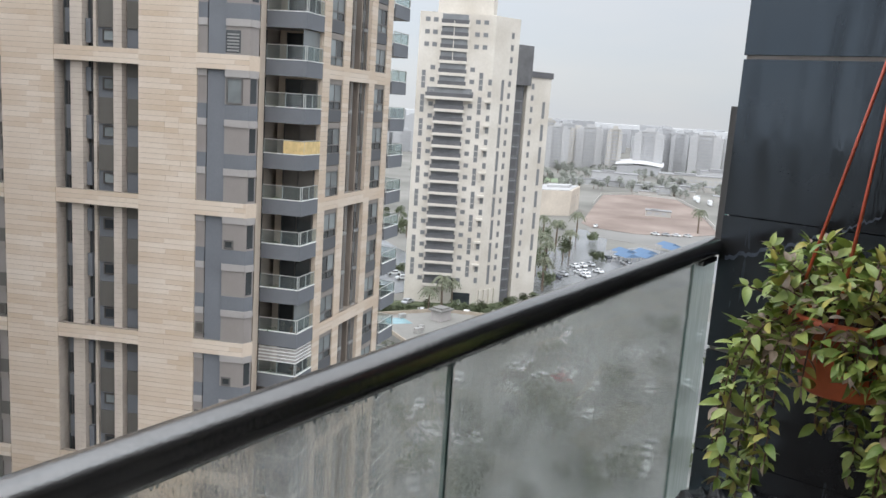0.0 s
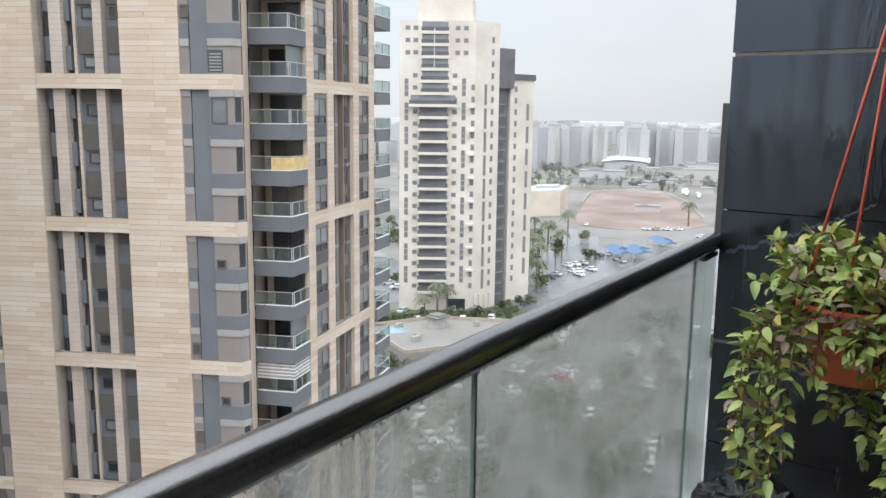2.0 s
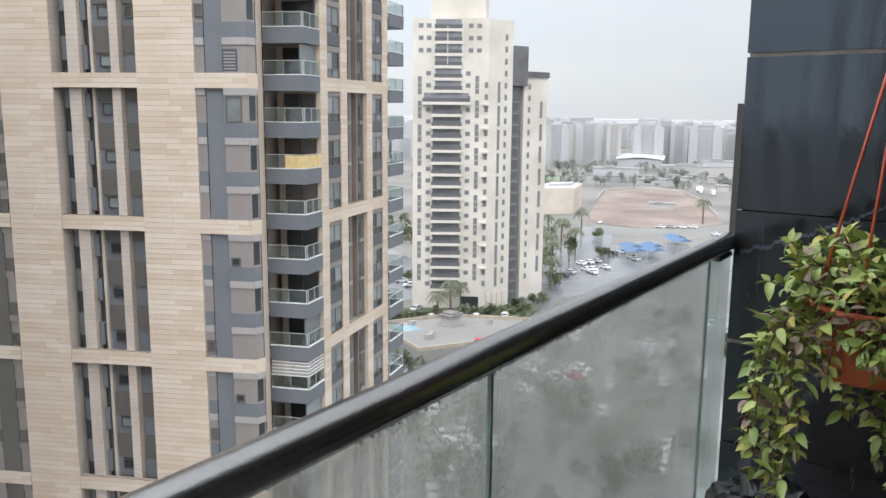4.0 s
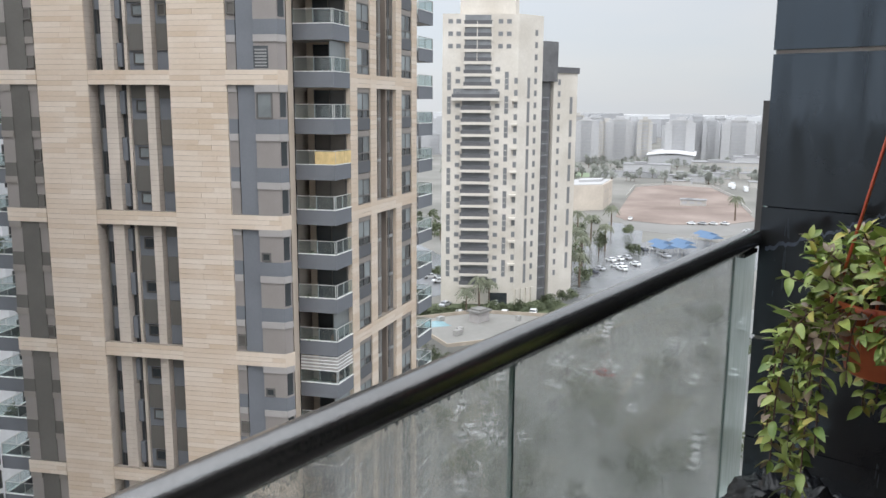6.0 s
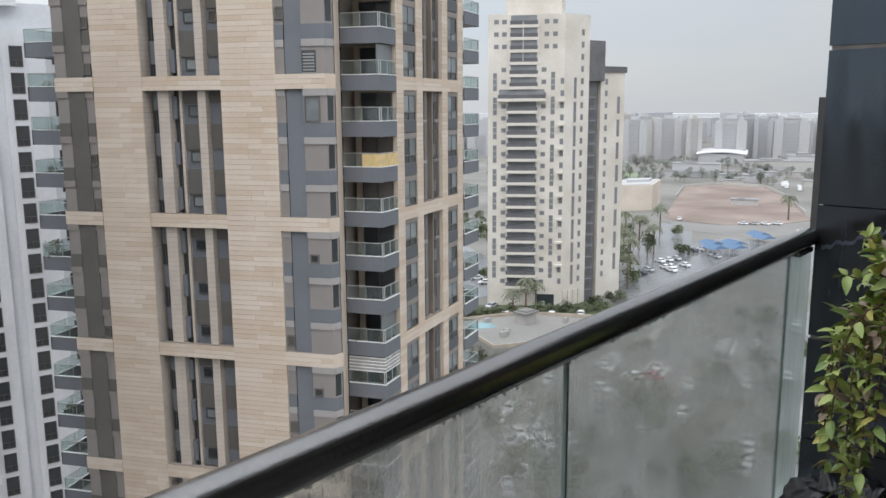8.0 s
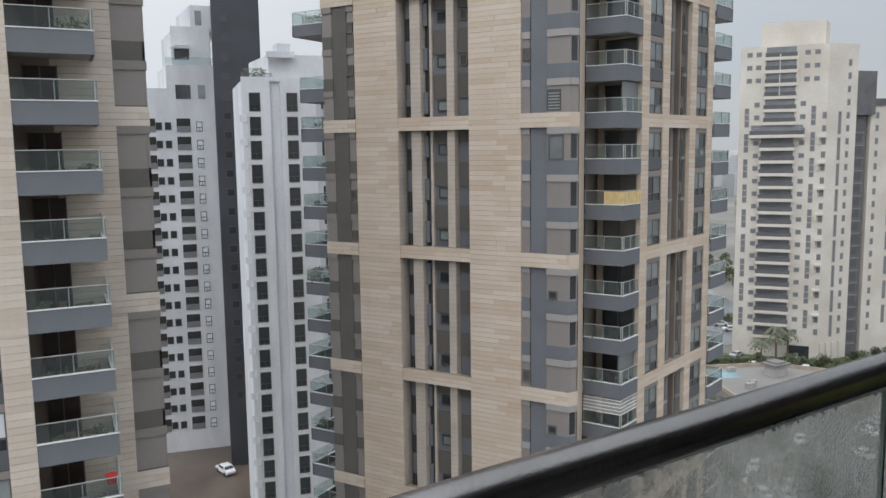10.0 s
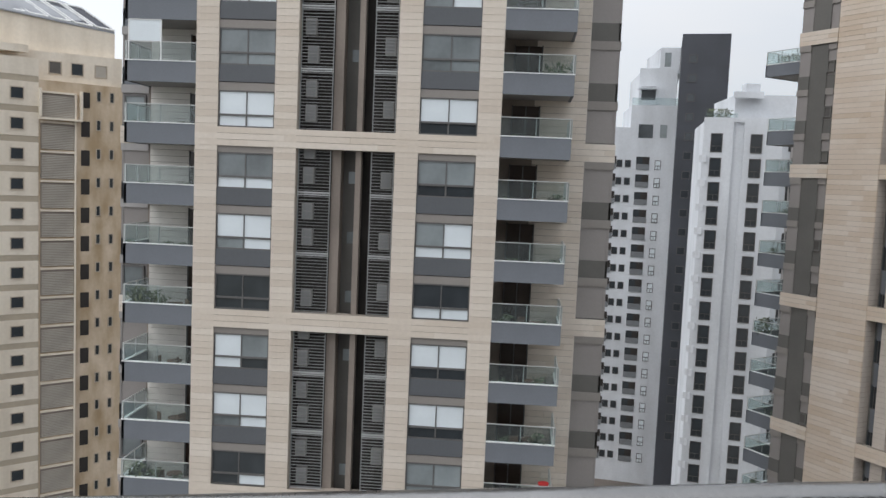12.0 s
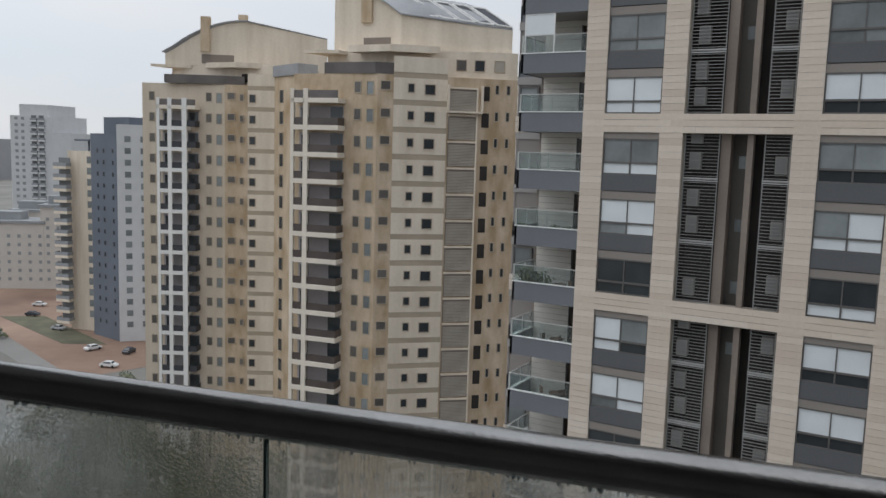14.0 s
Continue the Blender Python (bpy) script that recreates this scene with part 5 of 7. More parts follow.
# ---- ground, roads and distance ----
ASPHALT = mat("wet_asphalt", (0.17, 0.175, 0.18), 0.22, 0.3, 0.03, 1.0, spec=0.8)
# far field's earth, greyed: its colour includes the rain haze
EARTH = mat("red_earth", (0.215, 0.16, 0.135), 0.9, 0.25, 0.03, 0.3, tint=(0.29, 0.235, 0.205))
EARTH_WET = mat("wet_red_earth", (0.20, 0.12, 0.085), 0.8, 0.3, 0.03, 0.4, tint=(0.31, 0.21, 0.155))
# paler and greyer than wet grass: rain haze is put into the colour
GRASS = mat("hazed_grass", (0.165, 0.163, 0.145), 0.95, 0.25, 0.02, 0.5, tint=(0.235, 0.228, 0.21))
PAVING = mat("pale_paving", (0.20, 0.195, 0.185), 0.8, 0.15, 0.05, 1.0)
PLAZA = mat("plaza_paving", (0.23, 0.225, 0.21), 0.7, 0.15, 0.05, 0.8)
BLUE_CLOTH = mat("blue_canvas", (0.085, 0.15, 0.25), 0.7, 0.15, 0.2, 2.0)
POOL = mat("pool_water", (0.22, 0.36, 0.40), 0.1, 0.2, 0.3, 2.0)
LEAF_DK = mat("dark_foliage", (0.07, 0.095, 0.05), 0.7, 0.4, 0.6, 3.0, island=1.0, tint=(0.15, 0.175, 0.09))
# fronds lightened: the distance haze is part of this colour
LEAF_PALM = mat("hazed_palm_frond", (0.11, 0.13, 0.085), 0.7, 0.3, 0.6, 3.0, island=1.0, tint=(0.20, 0.21, 0.14))
# far trees' leaves: rain haze is put into this pale grey-green
LEAF_HAZED = mat("hazed_far_foliage", (0.27, 0.285, 0.255), 0.9, 0.2, 0.6, 3.0, island=1.0, tint=(0.37, 0.385, 0.35))
BARK = mat("bark", (0.16, 0.12, 0.09), 0.9, 0.3, 2.0, 12.0, 0.4)

solid("ground", Geo().prism([(-3500, -1500), (3500, -1500), (3500, 4000), (-3500, 4000)], -1.0, 0.0).mesh("ground", GRASS), "rough wet ground between the roads", "ground", kind="structure")


VERGE = mat("muddy_verge", (0.105, 0.10, 0.075), 0.95, 0.3, 0.1, 1.0, tint=(0.17, 0.165, 0.13))


MUD = mat("sandy_parapet", (0.36, 0.31, 0.25), 0.9, 0.15, 0.5, 4.0)


def sheet(name, poly, z, m, label, cat="road"):
    solid(name, Geo().prism(poly, 0.002, z).mesh(name, m), label, cat, kind="structure")


sheet("road", [(120, 95), (205, 118), (300, 150), (345, 172), (345, 190), (290, 166), (215, 150), (110, 110)], 0.05, ASPHALT, "wet asphalt road")
sheet("road", [(200, 150), (240, 190), (420, 300), (425, 292), (260, 178), (212, 140)], 0.06, ASPHALT, "wet asphalt street")
sheet("parking", [(165, 150), (200, 150), (250, 240), (215, 245)], 0.07, ASPHALT, "wet car park behind the cream tower", "car park")
sheet("parking", [(215, 128), (262, 128), (318, 118), (325, 145), (262, 158), (222, 150)], 0.08, ASPHALT, "wet car park with parked cars", "car park")
sheet("parking", [(50, 28), (215, 38), (222, 112), (152, 96), (128, 108), (118, 98), (70, 112), (40, 80)], 0.04, mat("wet_concrete", (0.11, 0.115, 0.11), 0.3, 0.4, 0.05, 0.6, spec=0.7, tint=(0.22, 0.225, 0.215)), "wet car park far below the balcony", "car park")
sheet("road", [(205, 117), (246, 102), (300, 88), (332, 116), (262, 129), (216, 130)], 0.065, ASPHALT, "wet asphalt street past the car park")
sheet("pavement", [(330, 135), (384, 118), (398, 138), (372, 145), (356, 165), (352, 188), (330, 172)], 0.09, PAVING, "pale paved strip by the earth field", "pavement")
for i, (x, y, a, bb) in enumerate(((92, 62, 22, 7), (128, 58, 30, 6), (160, 66, 24, 9), (186, 84, 20, 10), (110, 84, 26, 5), (140, 86, 18, 6), (190, 58, 24, 7))):
    sheet("verge", [(x - a / 2, y - bb / 2), (x + a / 2, y - bb / 2 + 3), (x + a / 2 - 2, y + bb / 2 + 3), (x - a / 2 + 3, y + bb / 2)], 0.16, (GRASS, VERGE, GRASS)[i % 3], "planted verge strip between parking rows", "verge")
sheet("hedge_bed", [(140, 136), (158, 128), (170, 112), (189, 115), (190, 123), (170, 140), (156, 150)], 0.3, mat("hedge_green", (0.06, 0.085, 0.04), 0.9, 0.4, 0.4, 2.0, tint=(0.13, 0.15, 0.08)), "low green planting at the foot of the tower", "planting")
sheet("kerb", [(127.6, 84.5), (129.6, 68), (159.4, 77), (160, 77.8), (130.2, 69), (128.2, 84.5)], 0.2, MUD, "pale kerb round a parking row", "kerb")
sheet("kerb", [(160, 96), (226, 93), (226, 92.2), (160, 95)], 0.2, MUD, "pale kerb along the car park", "kerb")
sheet("sports_field", [(520, 372), (548, 335), (590, 318), (600, 360)], 0.1, mat("far_lawn", (0.20, 0.25, 0.16), 0.95, 0.1, 0.05, 1.0), "green lawn beyond the cream tower", "lawn")
sheet("verge", [(-235, 152), (-190, 140), (-180, 146), (-225, 160)], 0.09, mat("weedy_grass", (0.115, 0.112, 0.075), 0.95, 0.3, 0.2, 1.0), "weedy green strip on the building plot", "verge")
sheet("plaza", [(128, 108), (152, 96), (166, 104), (156, 122), (138, 130)], 3.2, PLAZA, "flat pale roof deck of a low pavilion", "roof deck")
sheet("field", [(357, 188), (366, 198), (449, 235), (514, 263), (544, 254), (546, 223), (493, 187), (399, 139), (374, 146), (358, 164)], 0.12, EARTH, "bare red earth field, wet after rain", "field")
sheet("road", [(-300, 176), (-215, 132), (-150, 112), (-150, 117), (-212, 138), (-300, 184)], 0.06, PAVING, "muddy pale track past the towers")
sheet("field", [(-330, 185), (-230, 138), (-160, 118), (-150, 150), (-210, 190), (-300, 240)], 0.04, EARTH_WET, "red earth building plot with parked cars", "field")
sheet("road", [(2, 95), (30, 96), (52, 130), (52, 150), (5, 152)], 0.05, mat("wet_brown_paving", (0.12, 0.095, 0.075), 0.35, 0.3, 0.1, 1.0), "wet street between the white blocks")
sheet("road", [(-182, 92), (-152, 114), (-127, 106), (-126, 92), (-150, 80)], 0.05, ASPHALT, "wet paved yard shining with puddles")
# out of view: dark land added so the granite mirrors dark below the horizon
sheet("scrub", [(-2600, -700), (-60, -700), (-60, 58), (-190, 70), (-2600, 260)], 0.03, VERGE, "unseen dark scrub added to darken the granite reflection", "scrub")
sheet("pool", [(137, 121.5), (142, 118.5), (144, 123.5), (139.5, 126)], 3.25, POOL, "small turquoise pool on a roof deck", "pool")
DECK = [(128, 108), (152, 96), (166, 104), (156, 122), (138, 130)]
edge_wall = Geo()
for p_, q_ in zip(DECK, DECK[1:] + DECK[:1]):
    edge_wall.strip([p_, q_], 0.0, 0.35, 3.21, 4.0)
solid("roof_parapet", edge_wall.mesh("roof_parapet", MUD), "low sandy parapet round the roof deck", "parapet", kind="structure")
for x, y, w, h in ((136, 112, 2.2, 1.2), (139, 113.5, 1.4, 1.0), (151, 119, 2.6, 0.9), (156, 109, 1.0, 1.2), (143, 123, 1.8, 1.0)):
    u = thing("air_conditioner", pose(x, y, 3.2), "grey air conditioning unit on the roof deck", "air conditioner", "roof units")
    put("casing", Geo().box(x, x + w, y, y + 1.1, 3.2, 3.2 + h).mesh("casing", AC_MAT), u)
    put("fan_grille", Geo().rod((x + w / 2, y + 0.55, 3.2 + h), (x + w / 2, y + 0.55, 3.26 + h), 0.4, k=12).mesh("fan_grille", SLAT), u)
pav = thing("pavilion", pose(150, 117, 3.2), "small flat roofed pavilion on the pale deck", "pavilion")
put("roof", Geo().box(147.5, 152.5, 114.5, 118.5, 5.6, 6.0).box(148.5, 151.5, 115, 118, 6.0, 6.4).mesh("roof", PAVING), pav)
put("wall", Geo().box(148, 152, 115, 118, 3.2, 5.6).mesh("wall", LINTEL), pav)


def car_mesh(body):
    g = Geo()
    side = [(-2.1, 0.35), (-2.15, 0.75), (-1.9, 0.95), (-1.5, 1.0), (-1.0, 1.45), (0.7, 1.47), (1.2, 1.02), (2.0, 0.88), (2.15, 0.6), (2.1, 0.35)]
    k = len(side)
    v = [(x, -0.85 + 0.12 * (z > 1.2), z) for x, z in side] + [(x, 0.85 - 0.12 * (z > 1.2), z) for x, z in side]
    g.add(v, [tuple(range(k)), tuple(range(2 * k - 1, k - 1, -1))] + [(i, k + i, k + (i + 1) % k, (i + 1) % k) for i in range(k)])
    gl = Geo()
    for s in (-1, 1):
        y = 0.835 * s
        q = [(-0.85, y * 0.92, 1.40), (0.62, y * 0.92, 1.42), (1.05, y * 1.02, 1.05), (-1.3, y * 1.02, 1.05)]
        gl.add(q, [(0, 1, 2, 3)])
    gl.add([(0.78, -0.66, 1.44), (0.78, 0.66, 1.44), (1.22, 0.76, 1.05), (1.22, -0.76, 1.05)], [(0, 1, 2, 3)])
    gl.add([(-1.05, -0.66, 1.44), (-1.05, 0.66, 1.44), (-1.5, 0.76, 1.03), (-1.5, -0.76, 1.03)], [(3, 2, 1, 0)])
    wh = Geo().rod((0, -0.1, 0), (0, 0.1, 0), 0.33, k=12)
    return g.mesh("body", body), gl.mesh("glazing", PANE), wh.mesh("wheel", BLACK_IN)


CAR_PAINT = [mat("white_car_paint", (0.75, 0.76, 0.77), 0.25, 0.05), mat("silver_car_paint", (0.42, 0.43, 0.45), 0.25, 0.05),
             mat("dark_car_paint", (0.05, 0.055, 0.07), 0.2, 0.1), mat("red_car_paint", (0.45, 0.06, 0.07), 0.25, 0.1)]
CAR_KIND = [car_mesh(p) for p in CAR_PAINT]
CAR_WORD = ("white", "silver", "dark", "red")


def car(x, y, yaw, kind, z=0.12):
    body, wins, wheel = CAR_KIND[kind]
    m = pose(x, y, z, 0, 0, yaw)
    c = thing("car", m, CAR_WORD[kind] + " parked car, wet, on the ground far below", "car", "parked cars")
    put("body", body, c, m)
    put("glazing", wins, c, m)
    for sx in (-1.35, 1.35):
        for sy in (-0.78, 0.78):
            put("wheel", wheel, c, m @ shift(sx, sy, 0.33))


rng = random.Random(21)
for i in range(9):
    car(172 + 3.2 * i + rng.uniform(-.5, .5), 156 + 6.5 * i, 150 + rng.uniform(-6, 6), rng.choice((0, 0, 1, 2)))
    car(184 + 3.0 * i, 155 + 6.3 * i, 150 + rng.uniform(-6, 6), rng.choice((0, 0, 1, 2)))
for x, y, a, k in ((232, 133, 80, 2), (238, 134, 80, 1), (247, 146, 20, 2), (255, 139, 65, 0), (259, 138, 65, 0), (263, 137, 65, 1), (248, 131, 70, 0), (254, 129, 70, 0),
                   (282, 140, 60, 2), (287, 139, 60, 0), (222, 140, 10, 0), (228, 152, 100, 1), (236, 150, 100, 0), (242, 160, 100, 2),
                   (364, 157, 80, 0), (367, 153, 80, 1), (370, 149, 80, 0), (374, 145, 80, 0), (359, 186, 20, 0), (243, 128, 65, 0), (246, 132, 65, 0), (276, 128, 60, 1), (279, 131, 60, 0), (358, 128, 80, 0), (364, 125, 80, 1), (372, 121, 80, 0), (381, 117, 80, 0), (172, 141, 20, 0), (180, 139, 60, 0),
                   (140, 101, 30, 3), (176, 131, 20, 0), (165, 140, 10, 1), (160, 131, 25, 0), (168, 122, 25, 0), (174, 117, 25, 0),
                   (-161, 131, 20, 0), (-168, 143, 110, 2), (-178, 140, 85, 0), (-240, 169, 30, 0), (-228, 158, 20, 2), (-205, 150, 10, 1), (32, 133, 100, 0),
                   (150, 62, 20, 0), (155, 64, 20, 1), (160, 58, 20, 0), (172, 70, 20, 0), (178, 72, 20, 0), (184, 74, 20, 2), (134, 66, 20, 0), (128, 64, 20, 0), (168, 92, 20, 0), (175, 95, 20, 0), (196, 70, 20, 1), (202, 72, 20, 0), (118, 66, 20, 1),
                   (101, 80, 60, 0), (103.5, 78, 60, 0), (106, 76, 60, 1), (99, 76, 60, 0), (101, 74, 60, 0), (104, 72, 60, 0), (97, 79, 60, 1), (107, 80, 60, 0),
                   (129, 82, 75, 0), (132, 83, 75, 0), (135, 84, 75, 1), (138, 85, 75, 0), (131, 76, 75, 0), (133, 73, 75, 3), (135.5, 74, 75, 0), (139, 75, 75, 0),
                   (115, 47, 10, 0), (118, 48, 10, 0), (121, 49, 10, 0), (124, 50, 10, 1), (113, 46, 10, 0), (168, 75, 80, 0), (171, 76, 80, 0), (174, 77, 80, 0), (165, 74, 80, 1), (86, 70, 40, 0), (88, 74, 40, 0), (84, 68, 40, 1),
                   (104, 86, 30, 0), (109, 88, 30, 0), (114, 87, 30, 1), (98, 92, 120, 0), (120, 76, 30, 2), (90, 70, 30, 0), (126, 92, 30, 0), (84, 86, 120, 1)):
    car(x, y, a, k, 3.3 if (130 < x < 150 and y < 110) else 0.12)


def crown(rng, n, rad, h, leaf, tone=None):
    g = Geo()
    clumps = [(rng.gauss(0, rad * 0.45), rng.gauss(0, rad * 0.45), h + rng.uniform(-0.6, 0.7) * rad, rng.uniform(0.35, 0.6) * rad) for _ in range(9)]
    for i in range(n):
        cx, cy, cz, cr = clumps[i % 9]
        d = Vector((rng.gauss(0, 1), rng.gauss(0, 1), rng.gauss(0, 1))).normalized() * cr * rng.uniform(0.7, 1.05)
        p = Vector((cx, cy, cz)) + d
        u = Vector((rng.gauss(0, 1), rng.gauss(0, 1), rng.gauss(0, 1))).normalized()
        w = u.orthogonal().normalized()
        s = leaf * rng.uniform(0.6, 1.3)
        g.add([tuple(p - u * s), tuple(p + w * s * 0.5), tuple(p + u * s), tuple(p - w * s * 0.5)], [(0, 1, 2, 3)])
    return g.mesh("crown", tone or LEAF_DK)


def trunk(h, r, rng):
    g = Geo().rod((0, 0, 0), (0.1, 0, h * 0.6), r, r * 0.7).rod((0.1, 0, h * 0.6), (0, 0.1, h), r * 0.7, r * 0.35)
    for _ in range(4):
        a = rng.uniform(0, math.tau)
        g.rod((0.05, 0, h * 0.55), (math.cos(a) * h * 0.3, math.sin(a) * h * 0.3, h * 0.95), r * 0.4, r * 0.15)
    return g.mesh("trunk", BARK)


def palm_crown(rng, h):
    g = Geo()
    for i in range(26):
        a, lift = i * 2.4, rng.uniform(-0.1, 1.0)
        L = rng.uniform(2.3, 3.2)
        d = Vector((math.cos(a), math.sin(a), 0))
        n = Vector((-d.y, d.x, 0))
        pts = []
        for j in range(7):
            s = j / 6
            pts.append(Vector((0, 0, h)) + d * L * s + Vector((0, 0, lift * L * s - (0.9 + 0.4 * lift) * L * s * s)))
        for j in range(6):
            for sgn in (-1, 1):
                q, r2 = pts[j], pts[j + 1]
                t = n * sgn * (0.55 * math.sin(math.pi * min(0.95, (j + 0.8) / 6.5)) + 0.05) + Vector((0, 0, -0.25))
                g.add([tuple(q), tuple(q.lerp(r2, 0.65)), tuple(q.lerp(r2, 0.9) + t)], [(0, 1, 2)])
                g.add([tuple(q.lerp(r2, 0.5)), tuple(r2), tuple(r2 + t)], [(0, 1, 2)])
    return g.mesh("fronds", LEAF_PALM)


rng = random.Random(77)
TREES = [(trunk(4.5, 0.22, rng), crown(rng, 700, 2.6, 5.4, 0.32)) for _ in range(3)]
HAZED_TREES = [(trunk(4.0, 0.22, rng), crown(rng, 500, 2.8, 4.6, 0.4, LEAF_HAZED)) for _ in range(2)]
SHRUB = [crown(rng, 420, 1.5, 1.0, 0.25) for _ in range(2)]
PALMS = [(Geo().rod((0, 0, 0), (0.15, 0.1, 7.5), 0.28, 0.2).rod((0.15, 0.1, 7.2), (0.15, 0.1, 7.8), 0.34, 0.25).mesh("trunk", BARK), palm_crown(rng, 7.7)) for _ in range(2)]


def tree(x, y, kind="tree", s=1.0, z=0.0):
    i = rng.randrange(2)
    m = pose(x, y, z, 0, 0, rng.uniform(0, 360)) @ Matrix.Scale(s, 4)
    if kind == "palm":
        t = thing("palm_tree", m, "date palm with a bare trunk, wet, by the road", "palm tree", "palms by the road")
        put("trunk", PALMS[i][0], t, m)
        put("fronds", PALMS[i][1], t, m)
    elif kind == "shrub":
        solid("shrub", SHRUB[i], "dense green shrub on the ground far below", "shrub", m, group="shrubs")
    else:
        t = thing("tree", m, "broad leafed tree with a loose green crown", "tree", "street trees")
        kinds = HAZED_TREES if x > 330 else TREES
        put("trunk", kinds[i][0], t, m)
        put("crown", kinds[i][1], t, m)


for x, y, s in ((158, 127, 1.0), (168, 130.5, 1.15), (171, 129.5, 1.0), (212, 126, 1.3), (240, 142, 1.3), (252, 150, 1.3), (262, 158, 1.2), (246, 155, 1.2), (300, 180, 1.3), (268, 164, 1.3),
                (392, 147, 1.5), (320, 175, 1.4), (287, 166, 1.4), (272, 151, 1.3), (234, 156, 1.2)):
    tree(x, y, "palm", s)
for x, y in ((184, 121), (188, 120.5), (193, 119.5), (197, 119.5), (172, 124), (176, 122), (168, 127), (158, 133), (154, 135), (164, 133)):
    tree(x, y, "shrub", rng.uniform(0.9, 1.4))
for _ in range(26):
    s_ = rng.random()
    tree(150 + 32 * s_ + rng.uniform(-4, 4), 136 - 20 * s_ + rng.uniform(-4, 3), "shrub", rng.uniform(0.6, 1.2))
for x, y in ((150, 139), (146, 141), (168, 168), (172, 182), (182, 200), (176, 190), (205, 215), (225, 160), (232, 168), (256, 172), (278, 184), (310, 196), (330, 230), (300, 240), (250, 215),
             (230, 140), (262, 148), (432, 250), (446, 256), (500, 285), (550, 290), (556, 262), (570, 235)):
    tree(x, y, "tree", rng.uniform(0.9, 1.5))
for _ in range(46):
    tree(rng.uniform(60, 205), rng.uniform(40, 92), "shrub", rng.uniform(0.8, 2.0))
for _ in range(26):
    tree(rng.uniform(50, 120), rng.uniform(60, 120), "shrub" if rng.random() < 0.4 else "tree", rng.uniform(0.7, 1.1))
for _ in range(70):
    tree(-rng.uniform(68, 127), rng.uniform(60, 104), "tree", rng.uniform(0.8, 1.5))
for _ in range(2):
    tree(-rng.uniform(190, 235), rng.uniform(125, 150), 'shrub', rng.uniform(0.8, 1.6))
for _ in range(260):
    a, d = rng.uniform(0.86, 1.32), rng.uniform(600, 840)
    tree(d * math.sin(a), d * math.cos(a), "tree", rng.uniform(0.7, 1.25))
for _ in range(30):
    a, d = rng.uniform(0.80, 1.12), rng.uniform(245, 420)
    if not (350 < d * math.sin(a)):
        tree(d * math.sin(a), d * math.cos(a), "shrub", rng.uniform(1.0, 2.4))


def shade_roof(x, y, w, d, yaw):
    m = pose(x, y, 0.1, 0, 0, yaw)
    t = thing("shade_canopy", m, "blue canvas shade canopy on poles over the car park", "shade canopy", "blue canopies")
    v = [(0, 0, 3), (w, 0, 3), (w, d, 3), (0, d, 3), (w / 2, d * 0.05, 4.3), (w / 2, d * 0.95, 4.3)]
    put("canvas", Geo().add(v, [(0, 1, 4), (1, 2, 5, 4), (2, 3, 5), (3, 0, 4, 5)]).mesh("canvas", BLUE_CLOTH), t, m)
    for px, py in ((0, 0), (w, 0), (w, d), (0, d)):
        put("pole", Geo().rod((px, py, 0), (px, py, 3), 0.08).mesh("pole", LINTEL), t, m)


for x, y, yaw in ((283, 134, 62), (275, 129, 62), (281, 124, 62), (289, 128, 62), (316, 130, 62), (309, 125, 62)):
    shade_roof(x, y, 7, 8, yaw - 90)


# ---- the far quarter beyond the field ----
def slab_block(x, y, w, h, yaw, tone, rng):
    """Block with two windowed wings and a recessed balcony stack between them."""
    m = pose(x, y, 0, 0, 0, yaw) @ shift(-w / 2, 0, 0)
    t = thing("apartment_block", m, "pale distant apartment block with balcony columns", "apartment block", "far housing")
    p, q = rng.uniform(0.24, 0.32), rng.uniform(0.68, 0.76)
    g = Geo().box(0, w * p, 0, 18, 0, h - 3).box(w * p, w * q, 1.1, 16, 0, h).box(w * q, w, 0, 18, 0, h - 3).box(w * 0.34, w * 0.66, 4, 12, h, h + 2.6)
    g.box(w * p - 0.4, w * q + 0.4, 0.4, 2.6, h - 1.4, h + 0.2).box(w * 0.1, w * p, 3, 12, h - 3, h - 0.6).box(w * q, w * 0.9, 3, 12, h - 3, h - 0.6)
    put("wall", g.mesh("wall", tone), t, m)
    wins = Geo()
    for i in range(int(h // 3.2) - 1):
        z = 2.2 + i * 3.2
        wins.box(w * p + 0.5, w * q - 0.5, 1.0, 1.15, z + 1.0, z + 2.7)
        for fx in (0.03, 0.11, 0.19, 0.80, 0.88, 0.94):
            if rng.random() < 0.9:
                wins.box(w * fx, w * fx + 1.2, -0.1, 0.1, z + 0.6, z + 1.8)
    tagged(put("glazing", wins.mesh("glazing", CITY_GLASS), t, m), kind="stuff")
    rails = Geo()
    for i in range(int(h // 3.2) - 1):
        z = 2.2 + i * 3.2
        rails.box(w * p, w * q, 0.3, 1.1, z - 0.2, z).box(w * p, w * q, 0.3, 0.4, z, z + 0.9)
    tagged(put("balcony_rail", rails.mesh("balcony_rail", tone), t, m), kind="stuff")


rng = random.Random(5)
